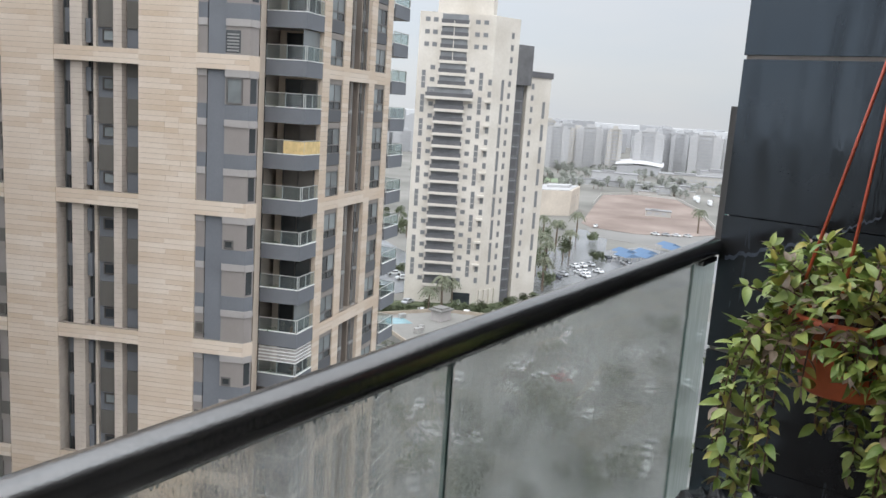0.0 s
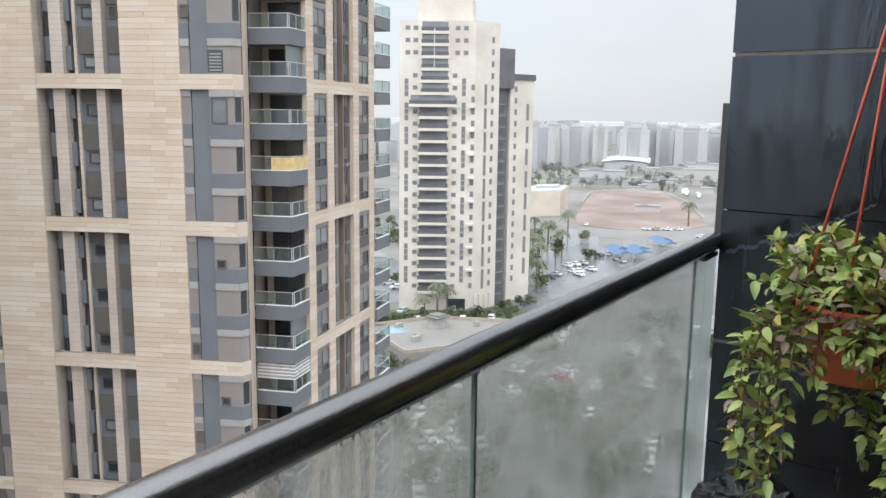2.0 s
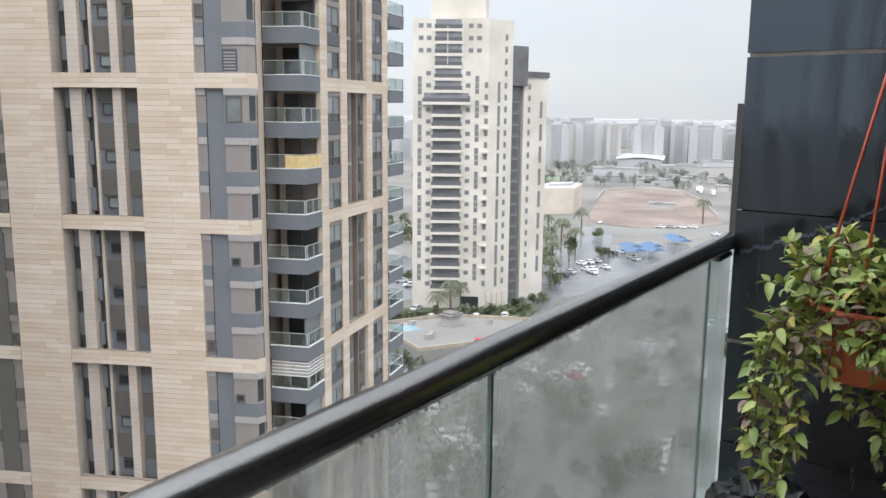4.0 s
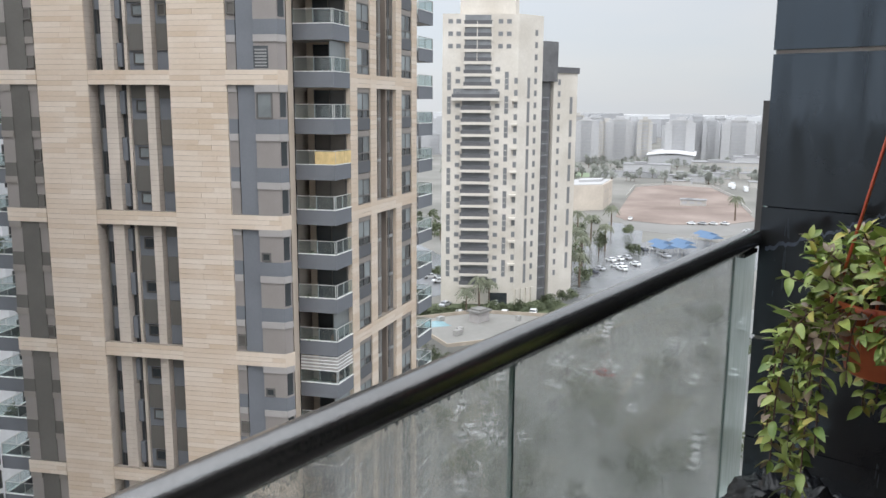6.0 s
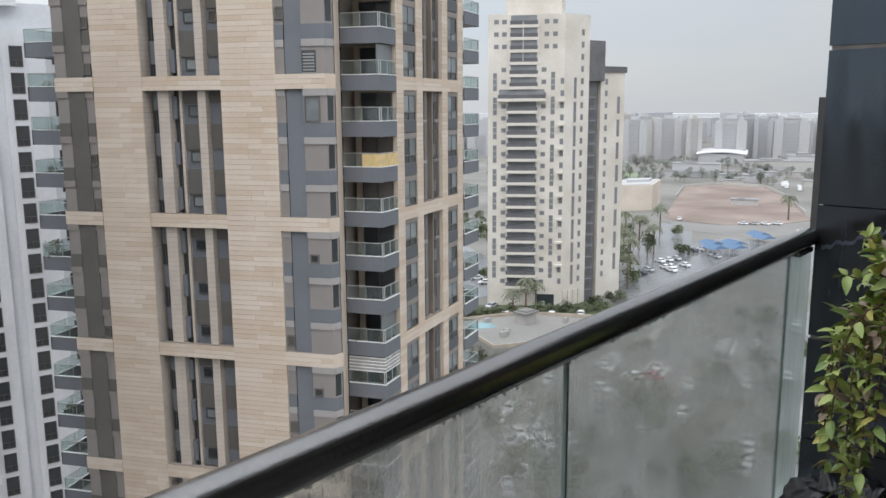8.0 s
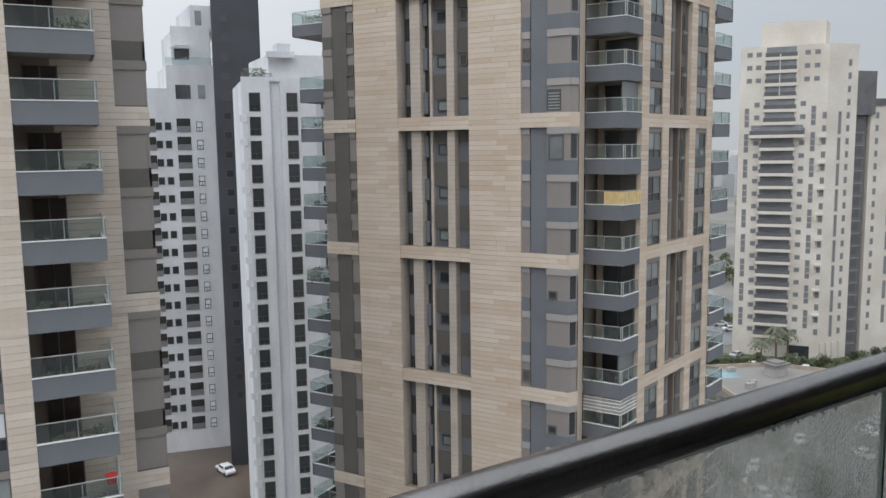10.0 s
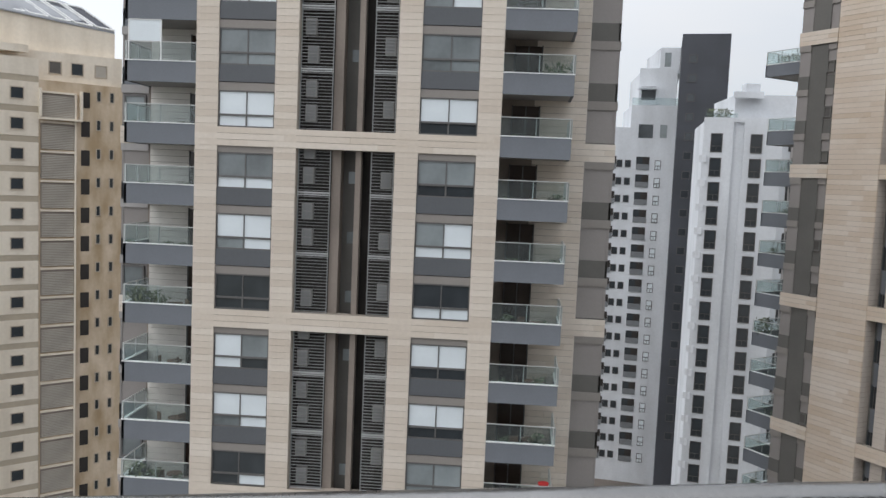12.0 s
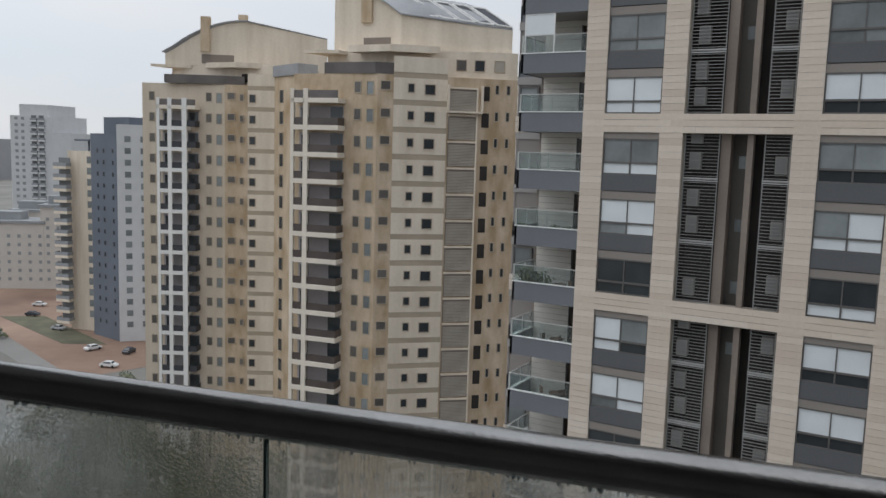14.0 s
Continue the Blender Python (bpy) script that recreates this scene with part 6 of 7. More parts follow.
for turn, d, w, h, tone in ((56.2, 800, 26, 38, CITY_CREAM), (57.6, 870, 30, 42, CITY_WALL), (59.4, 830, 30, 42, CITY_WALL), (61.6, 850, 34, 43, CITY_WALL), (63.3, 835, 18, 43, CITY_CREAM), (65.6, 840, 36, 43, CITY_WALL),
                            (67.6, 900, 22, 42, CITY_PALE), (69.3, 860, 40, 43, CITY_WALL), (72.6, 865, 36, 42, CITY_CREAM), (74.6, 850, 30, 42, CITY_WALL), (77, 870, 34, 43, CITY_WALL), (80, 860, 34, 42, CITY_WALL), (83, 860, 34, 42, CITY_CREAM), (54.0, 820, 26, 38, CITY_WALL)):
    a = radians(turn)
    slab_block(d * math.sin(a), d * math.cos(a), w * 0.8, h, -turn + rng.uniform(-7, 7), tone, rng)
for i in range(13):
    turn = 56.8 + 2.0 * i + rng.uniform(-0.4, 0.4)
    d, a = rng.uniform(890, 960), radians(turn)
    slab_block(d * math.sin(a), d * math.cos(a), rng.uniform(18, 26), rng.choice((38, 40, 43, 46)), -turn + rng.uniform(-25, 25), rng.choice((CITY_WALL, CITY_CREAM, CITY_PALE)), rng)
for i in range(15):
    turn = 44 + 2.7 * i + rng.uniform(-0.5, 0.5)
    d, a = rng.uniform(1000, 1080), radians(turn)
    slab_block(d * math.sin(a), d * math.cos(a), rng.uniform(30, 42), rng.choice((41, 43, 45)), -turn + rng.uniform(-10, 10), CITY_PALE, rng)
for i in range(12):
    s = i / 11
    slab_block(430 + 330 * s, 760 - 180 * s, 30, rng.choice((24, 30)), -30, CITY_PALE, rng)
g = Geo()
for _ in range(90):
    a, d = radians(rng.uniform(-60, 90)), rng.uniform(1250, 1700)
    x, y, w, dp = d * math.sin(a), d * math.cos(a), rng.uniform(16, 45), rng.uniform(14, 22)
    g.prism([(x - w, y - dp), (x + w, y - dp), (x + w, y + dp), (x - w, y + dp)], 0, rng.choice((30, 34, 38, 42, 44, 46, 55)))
# the rain veil is mixed into the blocks' own pale tone
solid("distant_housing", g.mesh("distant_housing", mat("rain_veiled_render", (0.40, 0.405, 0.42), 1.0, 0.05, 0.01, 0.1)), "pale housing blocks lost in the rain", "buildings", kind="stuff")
for _ in range(16):
    a, d = radians(rng.uniform(64, 77)), rng.uniform(560, 720)
    x, y = d * math.sin(a), d * math.cos(a)
    m = pose(x, y, 0, 0, 0, rng.choice((-62, 28)))
    w, dp, h = rng.uniform(8, 18), rng.uniform(5, 9), rng.uniform(2.5, 4.5)
    t = thing("low_building", m, "low grey shed or shop in the distance", "building", "far sheds")
    put("wall", Geo().box(0, w, 0, dp, 0, h).mesh("wall", rng.choice((CITY_CREAM, CITY_GLASS, CITY_WALL))), t, m)
    put("roof", Geo().prism([(-0.4, -0.4), (w + 0.4, -0.4), (w + 0.4, dp + 0.4), (-0.4, dp + 0.4)], h, h + 0.3).mesh("roof", CITY_ROOF), t, m)


def arena():
    m = pose(733, 366, 0, 0, 0, -68)
    t = thing("sports_hall", m, "low sports hall with a curved white roof", "sports hall")
    g = Geo()
    k = 12
    top = [(46 * i / k, 9.0 + 2.6 * math.sin(math.pi * (0.06 + 0.88 * i / k))) for i in range(k + 1)]
    v = [(x, -1.5, z) for x, z in top] + [(x, 36, z + 2.5) for x, z in top]
    v += [(x, y, z - 0.8) for x, y, z in v]
    f = []
    n = k + 1
    for i in range(k):
        f += [(i, i + 1, n + i + 1, n + i), (2 * n + i + 1, 2 * n + i, 3 * n + i, 3 * n + i + 1), (i, 2 * n + i, 2 * n + i + 1, i + 1)]
    g.add(v, f)
    put("roof", g.mesh("roof", HAZE_WHITE), t, m)
    g = Geo().box(2, 44, 0, 34, 0, 9.6)
    for i in range(6):
        g.box(2.5 + 8 * i, 3.3 + 8 * i, -0.6, 0, 0, 9.4, 1)
    put("wall", g.mesh("wall", (CITY_GLASS, CITY_WALL)), t, m)


arena()
MESA = mat("sandy_far_render", (0.55, 0.49, 0.42), 0.9, 0.12, 0.1, 1.0)
hall = thing("hall", pose(380, 236, 0), "sand-coloured hall with a flat roof beside the earth field", "building")
put("wall", Geo().prism([(340, 245), (385, 216), (418, 229), (376, 259)], 0, 13.5).mesh("wall", MESA), hall)
put("roof", Geo().prism([(341, 245), (384.6, 217), (416, 229.3), (376, 258)], 13.5, 13.9).prism([(352, 246), (376, 231), (386, 235), (362, 250)], 13.9, 16.0).prism([(384, 231), (396, 224), (406, 228), (394, 236)], 13.9, 15.2).mesh("roof", CITY_WALL), hall)
face_windows(hall, (385, 216), (418, 229), (6, 16, 26), 3.5, 2, 5, small_window(1.6, 1.4, MESA, CITY_GLASS))
for x, y, w, d, h, yaw, tone in ((586, 312, 36, 16, 10, -66, CITY_WALL), (572, 326, 44, 6, 4, -62, CITY_PALE), (572, 268, 34, 10, 4.5, -68, CITY_WALL),
                                 (664, 288, 60, 20, 9, -62, CITY_CREAM), (690, 262, 36, 20, 13, -62, CITY_WALL), (612, 262, 24, 8, 4, -60, CITY_PALE), (433, 194, 14, 7, 3.2, -66, CITY_CREAM)):
    m = pose(x, y, 0, 0, 0, yaw)
    t = thing("low_building", m, "low pale building by the earth field", "building", "low buildings")
    put("wall", Geo().box(0, w, 0, d, 0, h).mesh("wall", tone), t, m)
    put("roof", Geo().box(-0.4, w + 0.4, -0.4, d + 0.4, h, h + 0.4).box(w * 0.2, w * 0.5, d * 0.2, d * 0.6, h + 0.4, h + 0.4 + h * 0.15).mesh("roof", CITY_ROOF), t, m)
    wn_ = Geo()
    for j in range(max(1, int(h // 4))):
        z = 1.2 + 3.3 * j
        for i in range(int(w // 4)):
            wn_.box(1.0 + 4 * i, 3.6 + 4 * i, -0.08, 0.02, z, z + 1.3)
    tagged(put("glazing", wn_.mesh("glazing", CITY_GLASS), t, m), kind="stuff")
for x, y, yaw in ((548, 208, 20), (538, 196, 25), (560, 214, 10)):
    m = pose(x, y, 0.15, 0, 0, yaw)
    t = thing("bus", m, "white bus parked past the earth field", "bus", "parked buses")
    put("body", Geo().prism([(-5.5, -1.2), (5.3, -1.2), (5.5, 0), (5.3, 1.2), (-5.5, 1.2)], 0.4, 3.1).mesh("body", CAR_PAINT[0]), t, m)
    put("glazing", Geo().box(-5.2, 5.2, -1.22, 1.22, 1.5, 2.5).mesh("glazing", CITY_GLASS), t, m)
    for sx in (-3.4, 3.2):
        for sy in (-1.0, 1.0):
            put("wheel", Geo().rod((sx, sy - 0.15, 0.45), (sx, sy + 0.15, 0.45), 0.45).mesh("wheel", BLACK_IN), t, m)
rim = Geo()
EDGE = ((449, 236), (514, 264.5), (545, 256), (547.5, 223), (494, 187), (420, 149))
for (ax, ay), (bx, by) in zip(EDGE, EDGE[1:]):
    rim.strip([(ax, ay), (bx, by)], -0.15, 0.15, 0, 1.6)
solid("field_wall", rim.mesh("field_wall", CITY_CREAM), "low pale wall round the bare earth field", "wall", kind="structure")

# towers to the far left of the tan ones
gt = thing("apartment_tower", pose(-185, 160, 0), "slate-blue rendered apartment tower", "apartment tower")
put("wall", Geo().prism([(-193.0, 152.5), (-180.0, 150.5), (-172, 166), (-186, 170)], 0, 56.5).prism([(-190, 154.5), (-179.0, 153.5), (-172, 166), (-184, 168)], 56.5, 61).mesh("wall", BLUE_GREY), gt)
put("end_wall", Geo().prism([(-179.9, 150.2), (-172, 158.5), (-170, 168), (-178, 166)], 0, 59).mesh("end_wall", HAZE_WHITE), gt)
face_windows(gt, (-193.0, 152.5), (-180.0, 150.5), (3.0, 6.0, 10.5), 4.0, 16, 3.15, small_window(0.9, 1.2, BLUE_GREY, PANE))
face_windows(gt, (-179.9, 150.2), (-172, 158.5), (2.0, 6.0), 4.0, 17, 3.15, small_window(1.5, 1.5, HAZE_GREY, PANE_MID))
bt = thing("apartment_tower", pose(-203, 160, 0), "beige apartment tower with open corner balconies", "apartment tower")
put("wall", Geo().prism([(-204.0, 153.5), (-194.0, 155.5), (-190, 170), (-203, 170)], 0, 51.5).mesh("wall", TAN_LT), bt)
face_windows(bt, (-204.0, 153.5), (-194.0, 155.5), (6.6,), 4.0, 15, 3.15, small_window(1.4, 1.9, TAN_BAND, PANE_MID))
face_windows(bt, (-205.5, 151.5), (-195.0, 153.6), (0.0,), 3.0, 15, 3.15, far_balcony(4.5, 2.0, 1.0, HAZE_GREY, TAN_LT), "balcony")
put("pergola", Geo().box(-203, -193.5, 155, 166, 54.3, 54.8).box(-198, -197.6, 155.6, 156, 51.5, 54.3).box(-194.5, -194.1, 155.8, 156.2, 51.5, 54.3).mesh("pergola", BLUE_GREY), bt)
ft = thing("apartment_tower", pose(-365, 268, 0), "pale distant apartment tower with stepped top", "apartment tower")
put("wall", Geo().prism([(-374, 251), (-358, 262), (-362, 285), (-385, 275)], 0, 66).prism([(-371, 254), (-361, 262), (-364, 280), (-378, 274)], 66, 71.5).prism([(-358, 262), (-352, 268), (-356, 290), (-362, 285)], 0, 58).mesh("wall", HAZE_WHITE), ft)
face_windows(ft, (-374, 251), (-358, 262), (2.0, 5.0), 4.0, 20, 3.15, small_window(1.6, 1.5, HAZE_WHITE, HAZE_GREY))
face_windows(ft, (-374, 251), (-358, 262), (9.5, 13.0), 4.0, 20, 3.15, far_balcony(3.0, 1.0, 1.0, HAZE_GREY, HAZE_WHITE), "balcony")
for x, y, w, h, yaw in ((-285, 178, 22, 24, 35), (-268, 190, 24, 30, 35), (-300, 200, 20, 26, 35), (-262, 214, 26, 22, 35), (-330, 215, 30, 20, 35)):
    m = pose(x, y, 0, 0, 0, yaw)
    t = thing("apartment_block", m, "low beige housing block with red tiled edges", "apartment block", "low housing")
    put("wall", Geo().box(0, w, 0, 14, 0, h).mesh("wall", HAZE_BEIGE), t, m)
    put("roof", Geo().box(-0.5, w + 0.5, -0.5, 14.5, h, h + 1).box(2, w * 0.6, 3, 10, h + 1, h + 4).mesh("roof", HAZE_GREY), t, m)
    face_windows(t, (m @ Vector((0, 0, 0)))[:2], (m @ Vector((w, 0, 0)))[:2], [2 + 3.6 * i for i in range(int(w // 3.6))], 3, int(h // 3.2) - 1, 3.15, small_window(1.2, 1.3, HAZE_BEIGE, HAZE_GREY))
# hills painted near sky tone, so the haze lies in their colour
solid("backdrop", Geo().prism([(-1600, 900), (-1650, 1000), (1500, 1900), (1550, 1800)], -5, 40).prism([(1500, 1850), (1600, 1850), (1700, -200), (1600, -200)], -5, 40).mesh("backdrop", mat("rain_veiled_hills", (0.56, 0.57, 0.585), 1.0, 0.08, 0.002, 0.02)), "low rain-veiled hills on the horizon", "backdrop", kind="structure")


# ---- hanging plant and clutter on the balcony ----
POT_RED = mat("terracotta_plastic", (0.62, 0.14, 0.055), 0.45, 0.15, 6.0, 60.0, 0.05)
CORD_RED = mat("red_plastic_cord", (0.55, 0.10, 0.05), 0.45, 0.1, 10.0, 60.0)
SOIL = mat("potting_soil", (0.05, 0.035, 0.025), 0.95, 0.4, 20.0, 90.0, 0.6)
STEM = mat("reddish_stem", (0.13, 0.065, 0.05), 0.7, 0.3, 20.0, 90.0)
BAG = mat("black_plastic_bag", (0.006, 0.006, 0.007), 0.16, 0.3, 6.0, 30.0, 0.1, spec=0.35)


def leaf_mat():
    m = mat("succulent_leaf", (0.135, 0.265, 0.045), 0.38, 0.25, 18.0, 120.0, 0.1, rand=1.0, tint=(0.52, 0.58, 0.17))
    b = m.node_tree.nodes["Principled BSDF"]
    b.inputs["Subsurface Weight"].default_value = 0.15
    b.inputs["Subsurface Radius"].default_value = (0.01, 0.02, 0.005)
    return m


LEAF = leaf_mat()
LEAF_I = mat("succulent_leaf_joined", (0.135, 0.265, 0.045), 0.38, 0.25, 18.0, 120.0, 0.1, island=1.0, tint=(0.52, 0.58, 0.17))
LEAF_RED = mat("blushed_leaf", (0.30, 0.20, 0.13), 0.4, 0.25, 18.0, 120.0, 0.1, rand=1.0, tint=(0.50, 0.42, 0.34))
LEAF_YEL = mat("yellowing_leaf", (0.45, 0.40, 0.06), 0.4, 0.2, 18.0, 120.0, 0.1, rand=1.0, tint=(0.62, 0.55, 0.18))


def leaf_mesh(m, L, W, curl):
    """Pointed oval leaf, folded along the midrib and bent down at the tip; x is its length."""
    n = 7
    mid, lft, rgt = [], [], []
    for i in range(n):
        s = i / (n - 1)
        w = W * math.sin(math.pi * s ** 0.8) ** 0.85
        z = -curl * s * s
        mid.append((L * s, 0, z))
        lft.append((L * s, w / 2, z + 0.18 * w))
        rgt.append((L * s, -w / 2, z + 0.18 * w))
    v = mid + lft + rgt
    f = []
    for i in range(n - 1):
        f += [(i, i + 1, n + i + 1, n + i), (2 * n + i, 2 * n + i + 1, i + 1, i)]
    return Geo().add(v, f).mesh("leaf", m, True)


def hanging_plant():
    rng = random.Random(12)
    c = Vector((2.37, 0.415, EYE - 0.55))
    plant = thing("hanging_plant", pose(*c), "hanging terracotta-red plastic pot with trailing green and yellow leaves", "hanging plant")
    at = pose(*c)
    k, prof = 36, [(0.0, -0.10), (0.10, -0.10), (0.107, -0.092), (0.145, 0.075), (0.155, 0.078), (0.157, 0.105), (0.150, 0.108), (0.140, 0.075), (0.0, 0.07)]
    v = [(r * math.cos(i * math.tau / k), r * math.sin(i * math.tau / k), z) for r, z in prof for i in range(k)]
    f = [(a * k + i, a * k + (i + 1) % k, (a + 1) * k + (i + 1) % k, (a + 1) * k + i) for a in range(len(prof) - 1) for i in range(k)]
    put("pot", Geo().add(v, f).mesh("pot", POT_RED, True), plant, at, "terracotta-red plastic pot")
    put("soil", Geo().rod((0, 0, 0.06), (0, 0, 0.085), 0.14, k=24).mesh("soil", SOIL), plant, at)
    hook = Vector((0.02, -0.02, 0.95))
    for a in (118, 176, 330):
        p = Vector((0.15 * math.cos(radians(a)), 0.15 * math.sin(radians(a)), 0.09))
        put("cord", Geo().rod(p, hook, 0.0045, k=10).rod(p + Vector((0, 0, -0.012)), p + Vector((0, 0, 0.014)), 0.009, k=10).mesh("cord", CORD_RED, True), plant, at, "thin red plastic cord")
    put("hook", Geo().rod(hook, hook + Vector((0, 0, 0.8)), 0.004).mesh("hook", RAIL_MET), plant, at)
    kinds = [leaf_mesh(LEAF, 0.058, 0.027, 0.012), leaf_mesh(LEAF, 0.066, 0.028, 0.018), leaf_mesh(LEAF, 0.046, 0.024, 0.006), leaf_mesh(LEAF_YEL, 0.056, 0.027, 0.015), leaf_mesh(LEAF_RED, 0.054, 0.024, 0.012)]
    left = Vector((-0.156, 0.988, 0))
    toward = Vector((-0.988, -0.156, 0))
    vines = []
    for i in range(64):          # mound over the rim
        a = i * 2.399
        d = Vector((math.cos(a), math.sin(a), 0))
        vines.append((d * rng.uniform(0.02, 0.15), d, rng.uniform(0.08, 0.25), rng.uniform(0.6, 2.6), 1.5))
    for i in range(40):          # trailing shoots round the pot
        a = i * math.tau / 40 + rng.uniform(-0.1, 0.1)
        d = Vector((math.cos(a), math.sin(a), 0))
        ln = rng.uniform(0.26, 0.60)
        if d.dot(left) > 0.45:
            ln *= 0.45
        if d.dot(toward) > 0.25 and -0.55 < d.dot(left) < 0.8:
            continue
        vines.append((d * 0.145, d, ln, rng.uniform(-0.1, 0.25), rng.uniform(11.0, 18.0)))
    for i in range(16):          # short shoots over the rim
        d = (left * rng.uniform(-0.6, 1.0) + toward * rng.uniform(0.5, 1.0)).normalized()
        vines.append((d * 0.13, d, rng.uniform(0.10, 0.20), rng.uniform(0.1, 0.5), rng.uniform(14.0, 22.0)))
    for i in range(11):          # long shoots that hide the near side of the pot
        side = rng.uniform(-1.1, -0.35) if i < 9 else rng.uniform(0.3, 0.9)
        d = (left * side + toward * rng.uniform(0.5, 0.9)).normalized()
        vines.append((d * 0.15, d, rng.uniform(0.40, 0.66), rng.uniform(-0.1, 0.2), rng.uniform(13.0, 19.0)))
    for i in range(9):          # a few long shoots
        d = (left * (rng.uniform(0.7, 1.0) if i < 3 else rng.uniform(-1.0, -0.6)) + toward * rng.uniform(-0.5, 0.5)).normalized()
        vines.append((d * 0.14, d, rng.uniform(0.42, 0.72), rng.uniform(-0.2, 0.1), rng.uniform(13.0, 20.0)))
    for off, ln in ((0.95, 0.52), (0.6, 0.5), (0.4, 0.55)):
        d = (left + toward * (1 - off)).normalized()
        vines.append((d * 0.15, d, ln, 0.1, 8.0))
    leaves = []
    for n_v, (p0, d, ln, lift, sag) in enumerate(vines):
        g, p, way, step = Geo(), c + p0 + Vector((0, 0, 0.09)), (d + Vector((0, 0, lift))).normalized(), 0.024
        bend = Vector((rng.uniform(-0.1, 0.1), rng.uniform(-0.1, 0.1), 0))
        n = int(ln / step)
        for j in range(n):
            q = p + way * step
            g.rod(p, q, 0.0026, 0.0022, 6)
            if j >= 1 and True:
                side = way.orthogonal().normalized()
                side.rotate(Matrix.Rotation(j * 1.57 + rng.uniform(-0.5, 0.5), 3, way))
                for s in (1, -1):
                    if rng.random() < 0.93:
                        out = (side * s + way * rng.uniform(0.1, 0.7) + Vector((rng.gauss(0, 0.25), rng.gauss(0, 0.25), rng.uniform(-0.25, 0.5)))).normalized()
                        leaves.append((q.copy(), out, rng.uniform(0.65, 1.08)))
            p = q
            way = (way + Vector((0, 0, -sag * step * 1.6)) + bend * step).normalized()
        for _ in range(3):
            leaves.append((p.copy(), (way + Vector((rng.gauss(0, 0.5), rng.gauss(0, 0.5), rng.gauss(0, 0.4)))).normalized(), 0.7))
        put("stem", g.mesh("stem", STEM), plant)
    rng.shuffle(leaves)
    rest = {}
    for i, (p, out, s) in enumerate(leaves):
        r = rng.random()
        kd = kinds[rng.randrange(3)] if r < 0.72 else kinds[3] if r < 0.84 else kinds[4]
        y = Vector((0, 0, 1)).cross(out)
        y = y.normalized() if y.length > 0.1 else Vector((0, 1, 0))
        z = out.cross(y)
        m = Matrix.Translation(p) @ Matrix((out, y, z)).transposed().to_4x4() @ Matrix.Rotation(rng.uniform(-1.0, 1.0), 4, "X") @ Matrix.Scale(s, 4)
        if i < 320:
            put("leaf", kd, plant, m)
        else:
            g = rest.setdefault(kd.name, (kd, Geo()))[1]
            g.add([tuple(m @ v.co) for v in kd.vertices], [tuple(q.vertices) for q in kd.polygons])
    for kd, g in rest.values():
        src = kd.materials[0]
        tone = {LEAF.name: LEAF_I, LEAF_YEL.name: LEAF_YEL, LEAF_RED.name: LEAF_RED}[src.name]
        tagged(put("foliage", g.mesh("foliage", tone, True), plant), kind="stuff")


def plastic_bag():
    bm = bmesh.new()
    bmesh.ops.create_icosphere(bm, subdivisions=5, radius=1.0)
    for v in bm.verts:
        p = v.co.copy()
        fold = noise.noise(p * 2.2) * 0.22 + abs(noise.noise(Vector((p.x * 5, p.y * 5, p.z * 1.6)))) * 0.25 + noise.noise(p * 9) * 0.05
        r = 1 + fold - 0.25 * max(0, p.z)
        v.co = Vector((p.x * 0.34 * r, p.y * 0.36 * r, max(-0.27, p.z * 0.36 * r)))
    me = bpy.data.meshes.new("plastic_bag")
    bm.to_mesh(me)
    bm.free()
    me.materials.append(BAG)
    me.polygons.foreach_set("use_smooth", [True] * len(me.polygons))
    solid("plastic_bag", me, "crumpled glossy black plastic bag on the balcony floor", "plastic bag", pose(2.78, 0.70, FLOOR_Z + 0.275))


hanging_plant()
plastic_bag()


# ---- things that stand on the balconies across the street ----
WOOD = mat("weathered_wood", (0.16, 0.09, 0.055), 0.7, 0.25, 3.0, 30.0)
CLAY = mat("clay_pot", (0.36, 0.16, 0.09), 0.8, 0.2, 5.0, 40.0)
RED_CLOTH = mat("red_plastic", (0.55, 0.04, 0.04), 0.5, 0.1)


def pot_plant_meshes(rng):
    pot = Geo().rod((0, 0, 0), (0, 0, 0.3), 0.13, 0.18, 12)
    g = Geo()
    for _ in range(90):
        p = Vector((rng.gauss(0, 0.14), rng.gauss(0, 0.14), rng.uniform(0.32, 0.95)))
        u = Vector((rng.gauss(0, 1), rng.gauss(0, 1), rng.gauss(0.3, 1))).normalized()
        w = u.orthogonal().normalized()
        g.add([tuple(p - u * 0.09), tuple(p + w * 0.04), tuple(p + u * 0.12), tuple(p - w * 0.04)], [(0, 1, 2, 3)])
    return pot.mesh("pot", CLAY), g.mesh("foliage", LEAF_DK)


def chair_meshes():
    seat = Geo().box(-0.24, 0.24, -0.24, 0.24, 0.42, 0.47).mesh("seat", WOOD)
    back = Geo().box(-0.24, 0.24, 0.2, 0.24, 0.5, 0.95).mesh("backrest", WOOD)
    leg = Geo().box(-0.02, 0.02, -0.02, 0.02, 0, 0.42).mesh("leg", WOOD)
    return seat, back, leg


R_ = random.Random(31)
POTS = [pot_plant_meshes(R_) for _ in range(3)]
CHAIR = chair_meshes()
TABLE_TOP = Geo().rod((0, 0, 0.7), (0, 0, 0.74), 0.42, k=16).mesh("tabletop", WOOD)
TABLE_LEG = Geo().rod((0, 0, 0), (0, 0, 0.7), 0.04).mesh("leg", FRAME)


def pot_plant(m):
    k = R_.randrange(3)
    t = thing("potted_plant", m, "leafy potted plant standing on a balcony floor", "potted plant", "balcony plants")
    put("pot", POTS[k][0], t, m)
    put("foliage", POTS[k][1], t, m)


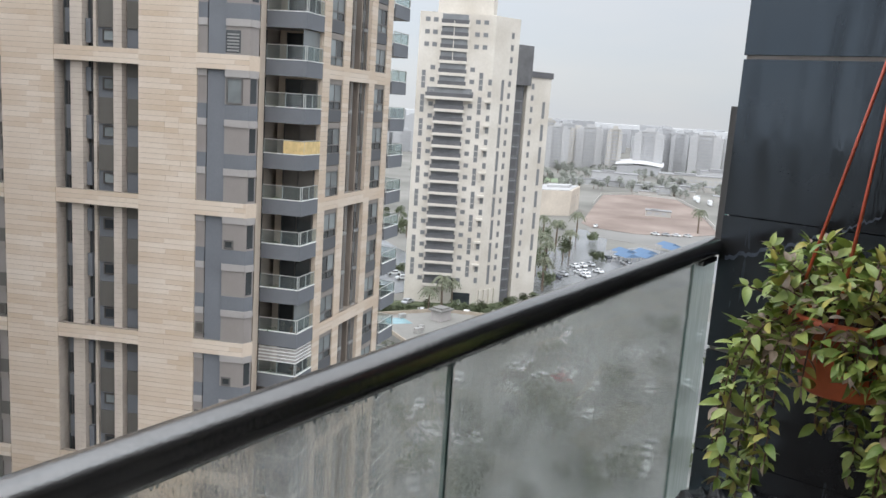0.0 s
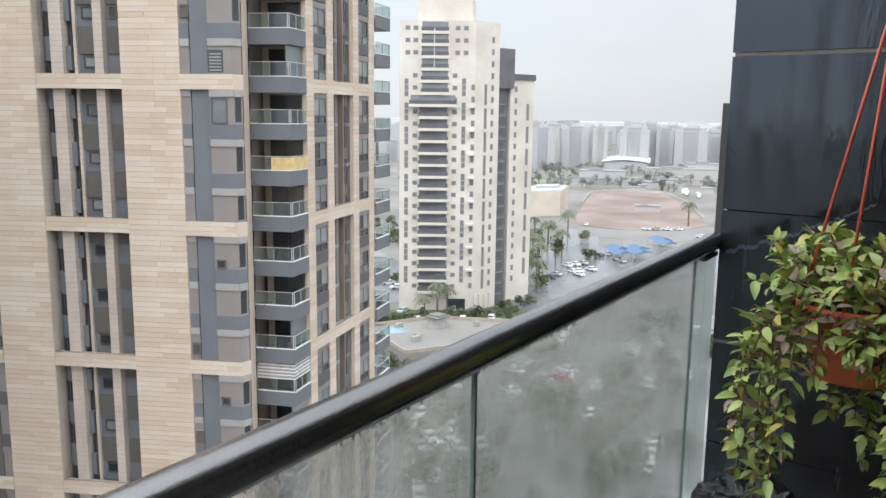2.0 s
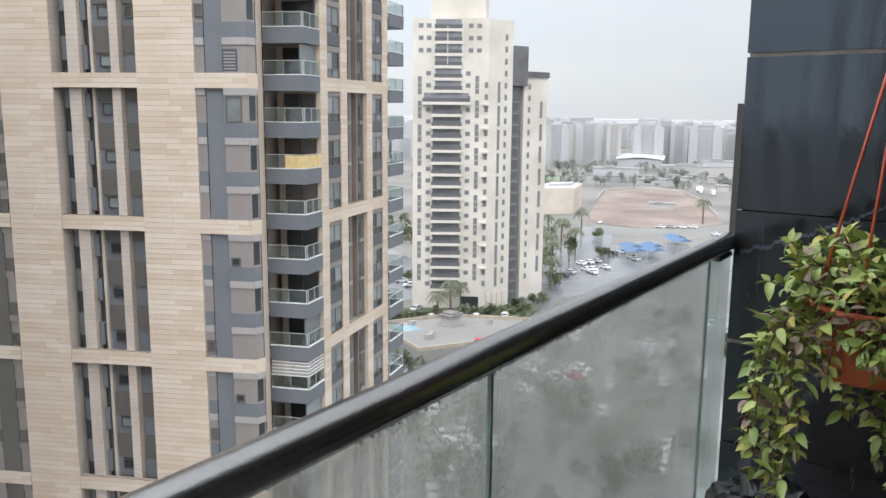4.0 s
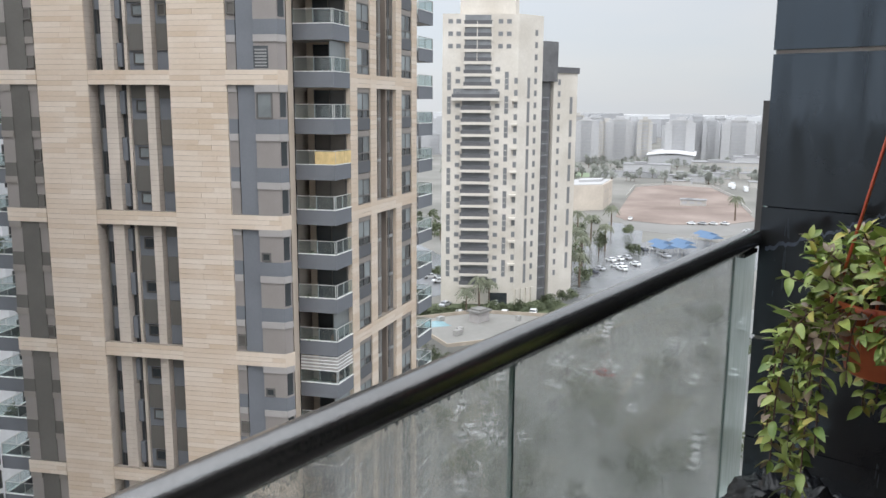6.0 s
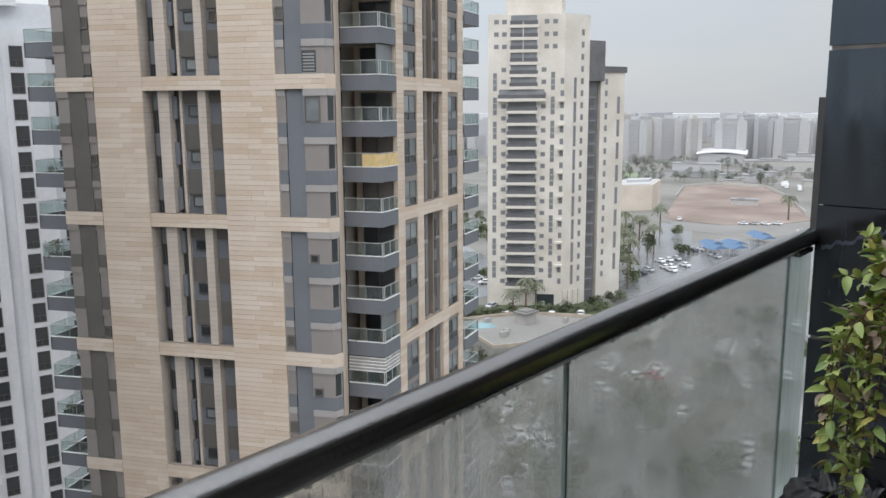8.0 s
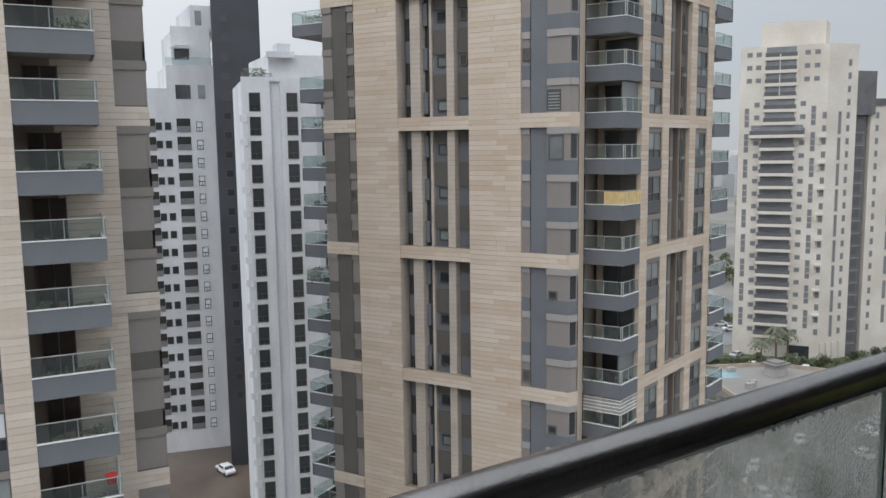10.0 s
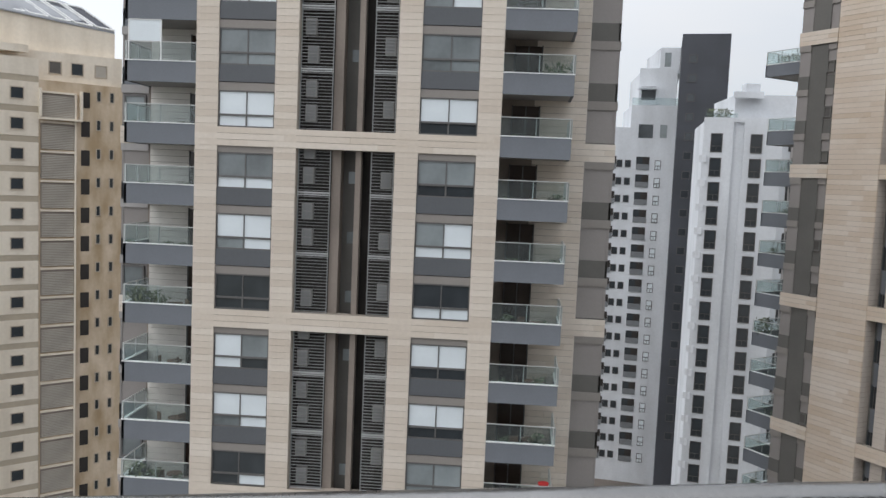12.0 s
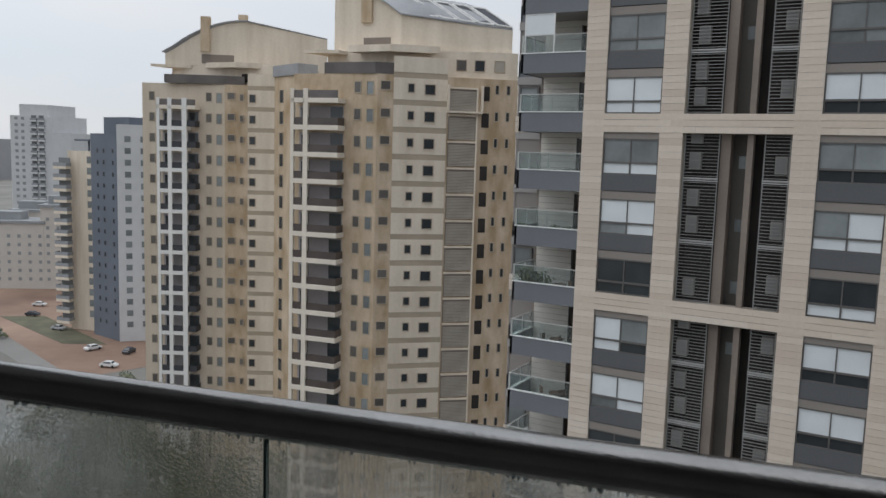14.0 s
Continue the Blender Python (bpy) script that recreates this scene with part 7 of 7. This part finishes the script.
def chair(m):
    t = thing("balcony_chair", m, "plain dark wooden chair standing on a balcony", "chair", "balcony chairs")
    put("seat", CHAIR[0], t, m)
    put("backrest", CHAIR[1], t, m)
    for x in (-0.21, 0.21):
        for y in (-0.21, 0.21):
            put("leg", CHAIR[2], t, m @ shift(x, y, 0))


def table(m):
    t = thing("balcony_table", m, "small round dark table standing on a balcony", "table", "balcony tables")
    put("tabletop", TABLE_TOP, t, m)
    put("leg", TABLE_LEG, t, m)


CM = along((-14.68, 41.25), (1.0, 40.65))
CL = 15.69
for k in range(-2, 1):
    for i in range(3):
        z = BAND_TOP + GROUP * k + i * STOREY + 0.06 - 0.83
        for x0 in (-3.5, CL + 0.3):
            r = R_.random()
            if r < 0.85:
                pot_plant(CM @ shift(x0 + R_.uniform(0, 0.6), 0.5, z))
            if r > 0.3:
                chair(CM @ shift(x0 + R_.uniform(1.0, 1.5), 1.2, z) @ pose(0, 0, 0, 0, 0, R_.uniform(0, 360)))
                table(CM @ shift(x0 + R_.uniform(1.9, 2.2), 1.3, z))
            if r > 0.5:
                chair(CM @ shift(x0 + R_.uniform(2.5, 2.9), 1.2, z) @ pose(0, 0, 0, 0, 0, R_.uniform(0, 360)))
            if r < 0.5:
                pot_plant(CM @ shift(x0 + R_.uniform(2.2, 3.0), 0.45, z))
for k in range(-3, 1):
    for i in range(3):
        z = BAND_TOP + GROUP * k + i * STOREY + 0.02 - 0.83
        if R_.random() < 0.8:
            pot_plant(pose(37.0, 43.9, z))
        if R_.random() < 0.7:
            chair(pose(38.3, 43.2, z, 0, 0, R_.uniform(0, 360)))
            table(pose(38.9, 43.5, z))
for x, y in ((-2.9, 2.0), (-1.8, 1.8), (-0.9, 1.8)):
    q = along((23.17, 60.2), (31.74, 45.47)) @ Vector((x, y, 0))
    pot_plant(pose(q.x, q.y, 63.32) @ Matrix.Scale(1.5, 4))
SIDE = along((23.17, 60.2), (31.74, 45.47))
for k, i, x, size in ((-2, 2, -2.9, 2.0), (-1, 1, -2.6, 1.3), (-1, 2, -1.6, 1.2), (-3, 1, -2.8, 1.5), (0, 0, -2.2, 1.3), (-2, 0, -1.4, 1.2)):
    z = BAND_TOP + GROUP * k + i * STOREY - 0.55 - 0.82
    q = SIDE @ Vector((x, 2.0, 0))
    pot_plant(pose(q.x, q.y, z) @ Matrix.Scale(size, 4))
for k, i, x, size in ((-1, 0, -3.1, 1.7), (-1, 0, -2.5, 1.5), (-1, 0, -1.9, 1.3), (-2, 0, -3.0, 1.5), (-2, 0, -2.2, 1.2), (-1, 2, -1.6, 0.9), (-1, 1, -1.4, 1.0),
                      (0, 1, CL + 2.9, 1.5), (0, 1, CL + 2.3, 1.3), (-1, 2, CL + 3.0, 1.2), (-1, 0, CL + 0.8, 1.2), (-2, 2, CL + 2.6, 1.1), (-2, 1, CL + 2.7, 1.3)):
    pot_plant(CM @ shift(x, 0.55, BAND_TOP + GROUP * k + i * STOREY + 0.06 - 0.82) @ Matrix.Scale(size, 4))
for x, y in ((30.9, 107.3), (32.0, 107.0), (32.9, 106.8)):
    pot_plant(pose(x, y, 63.2) @ Matrix.Scale(1.8, 4))
bucket = Geo().rod((0, 0, 0), (0, 0, 0.42), 0.2, 0.27, 16).rod((0, 0, 0.42), (0, 0, 0.46), 0.285, 0.285, 16)
solid("bucket", bucket.mesh("bucket", RED_CLOTH), "red plastic bucket hung on a balcony rail", "bucket", CM @ shift(CL + 3.1, 0.34, BAND_TOP + GROUP * -2 + 0.06 + 0.6))
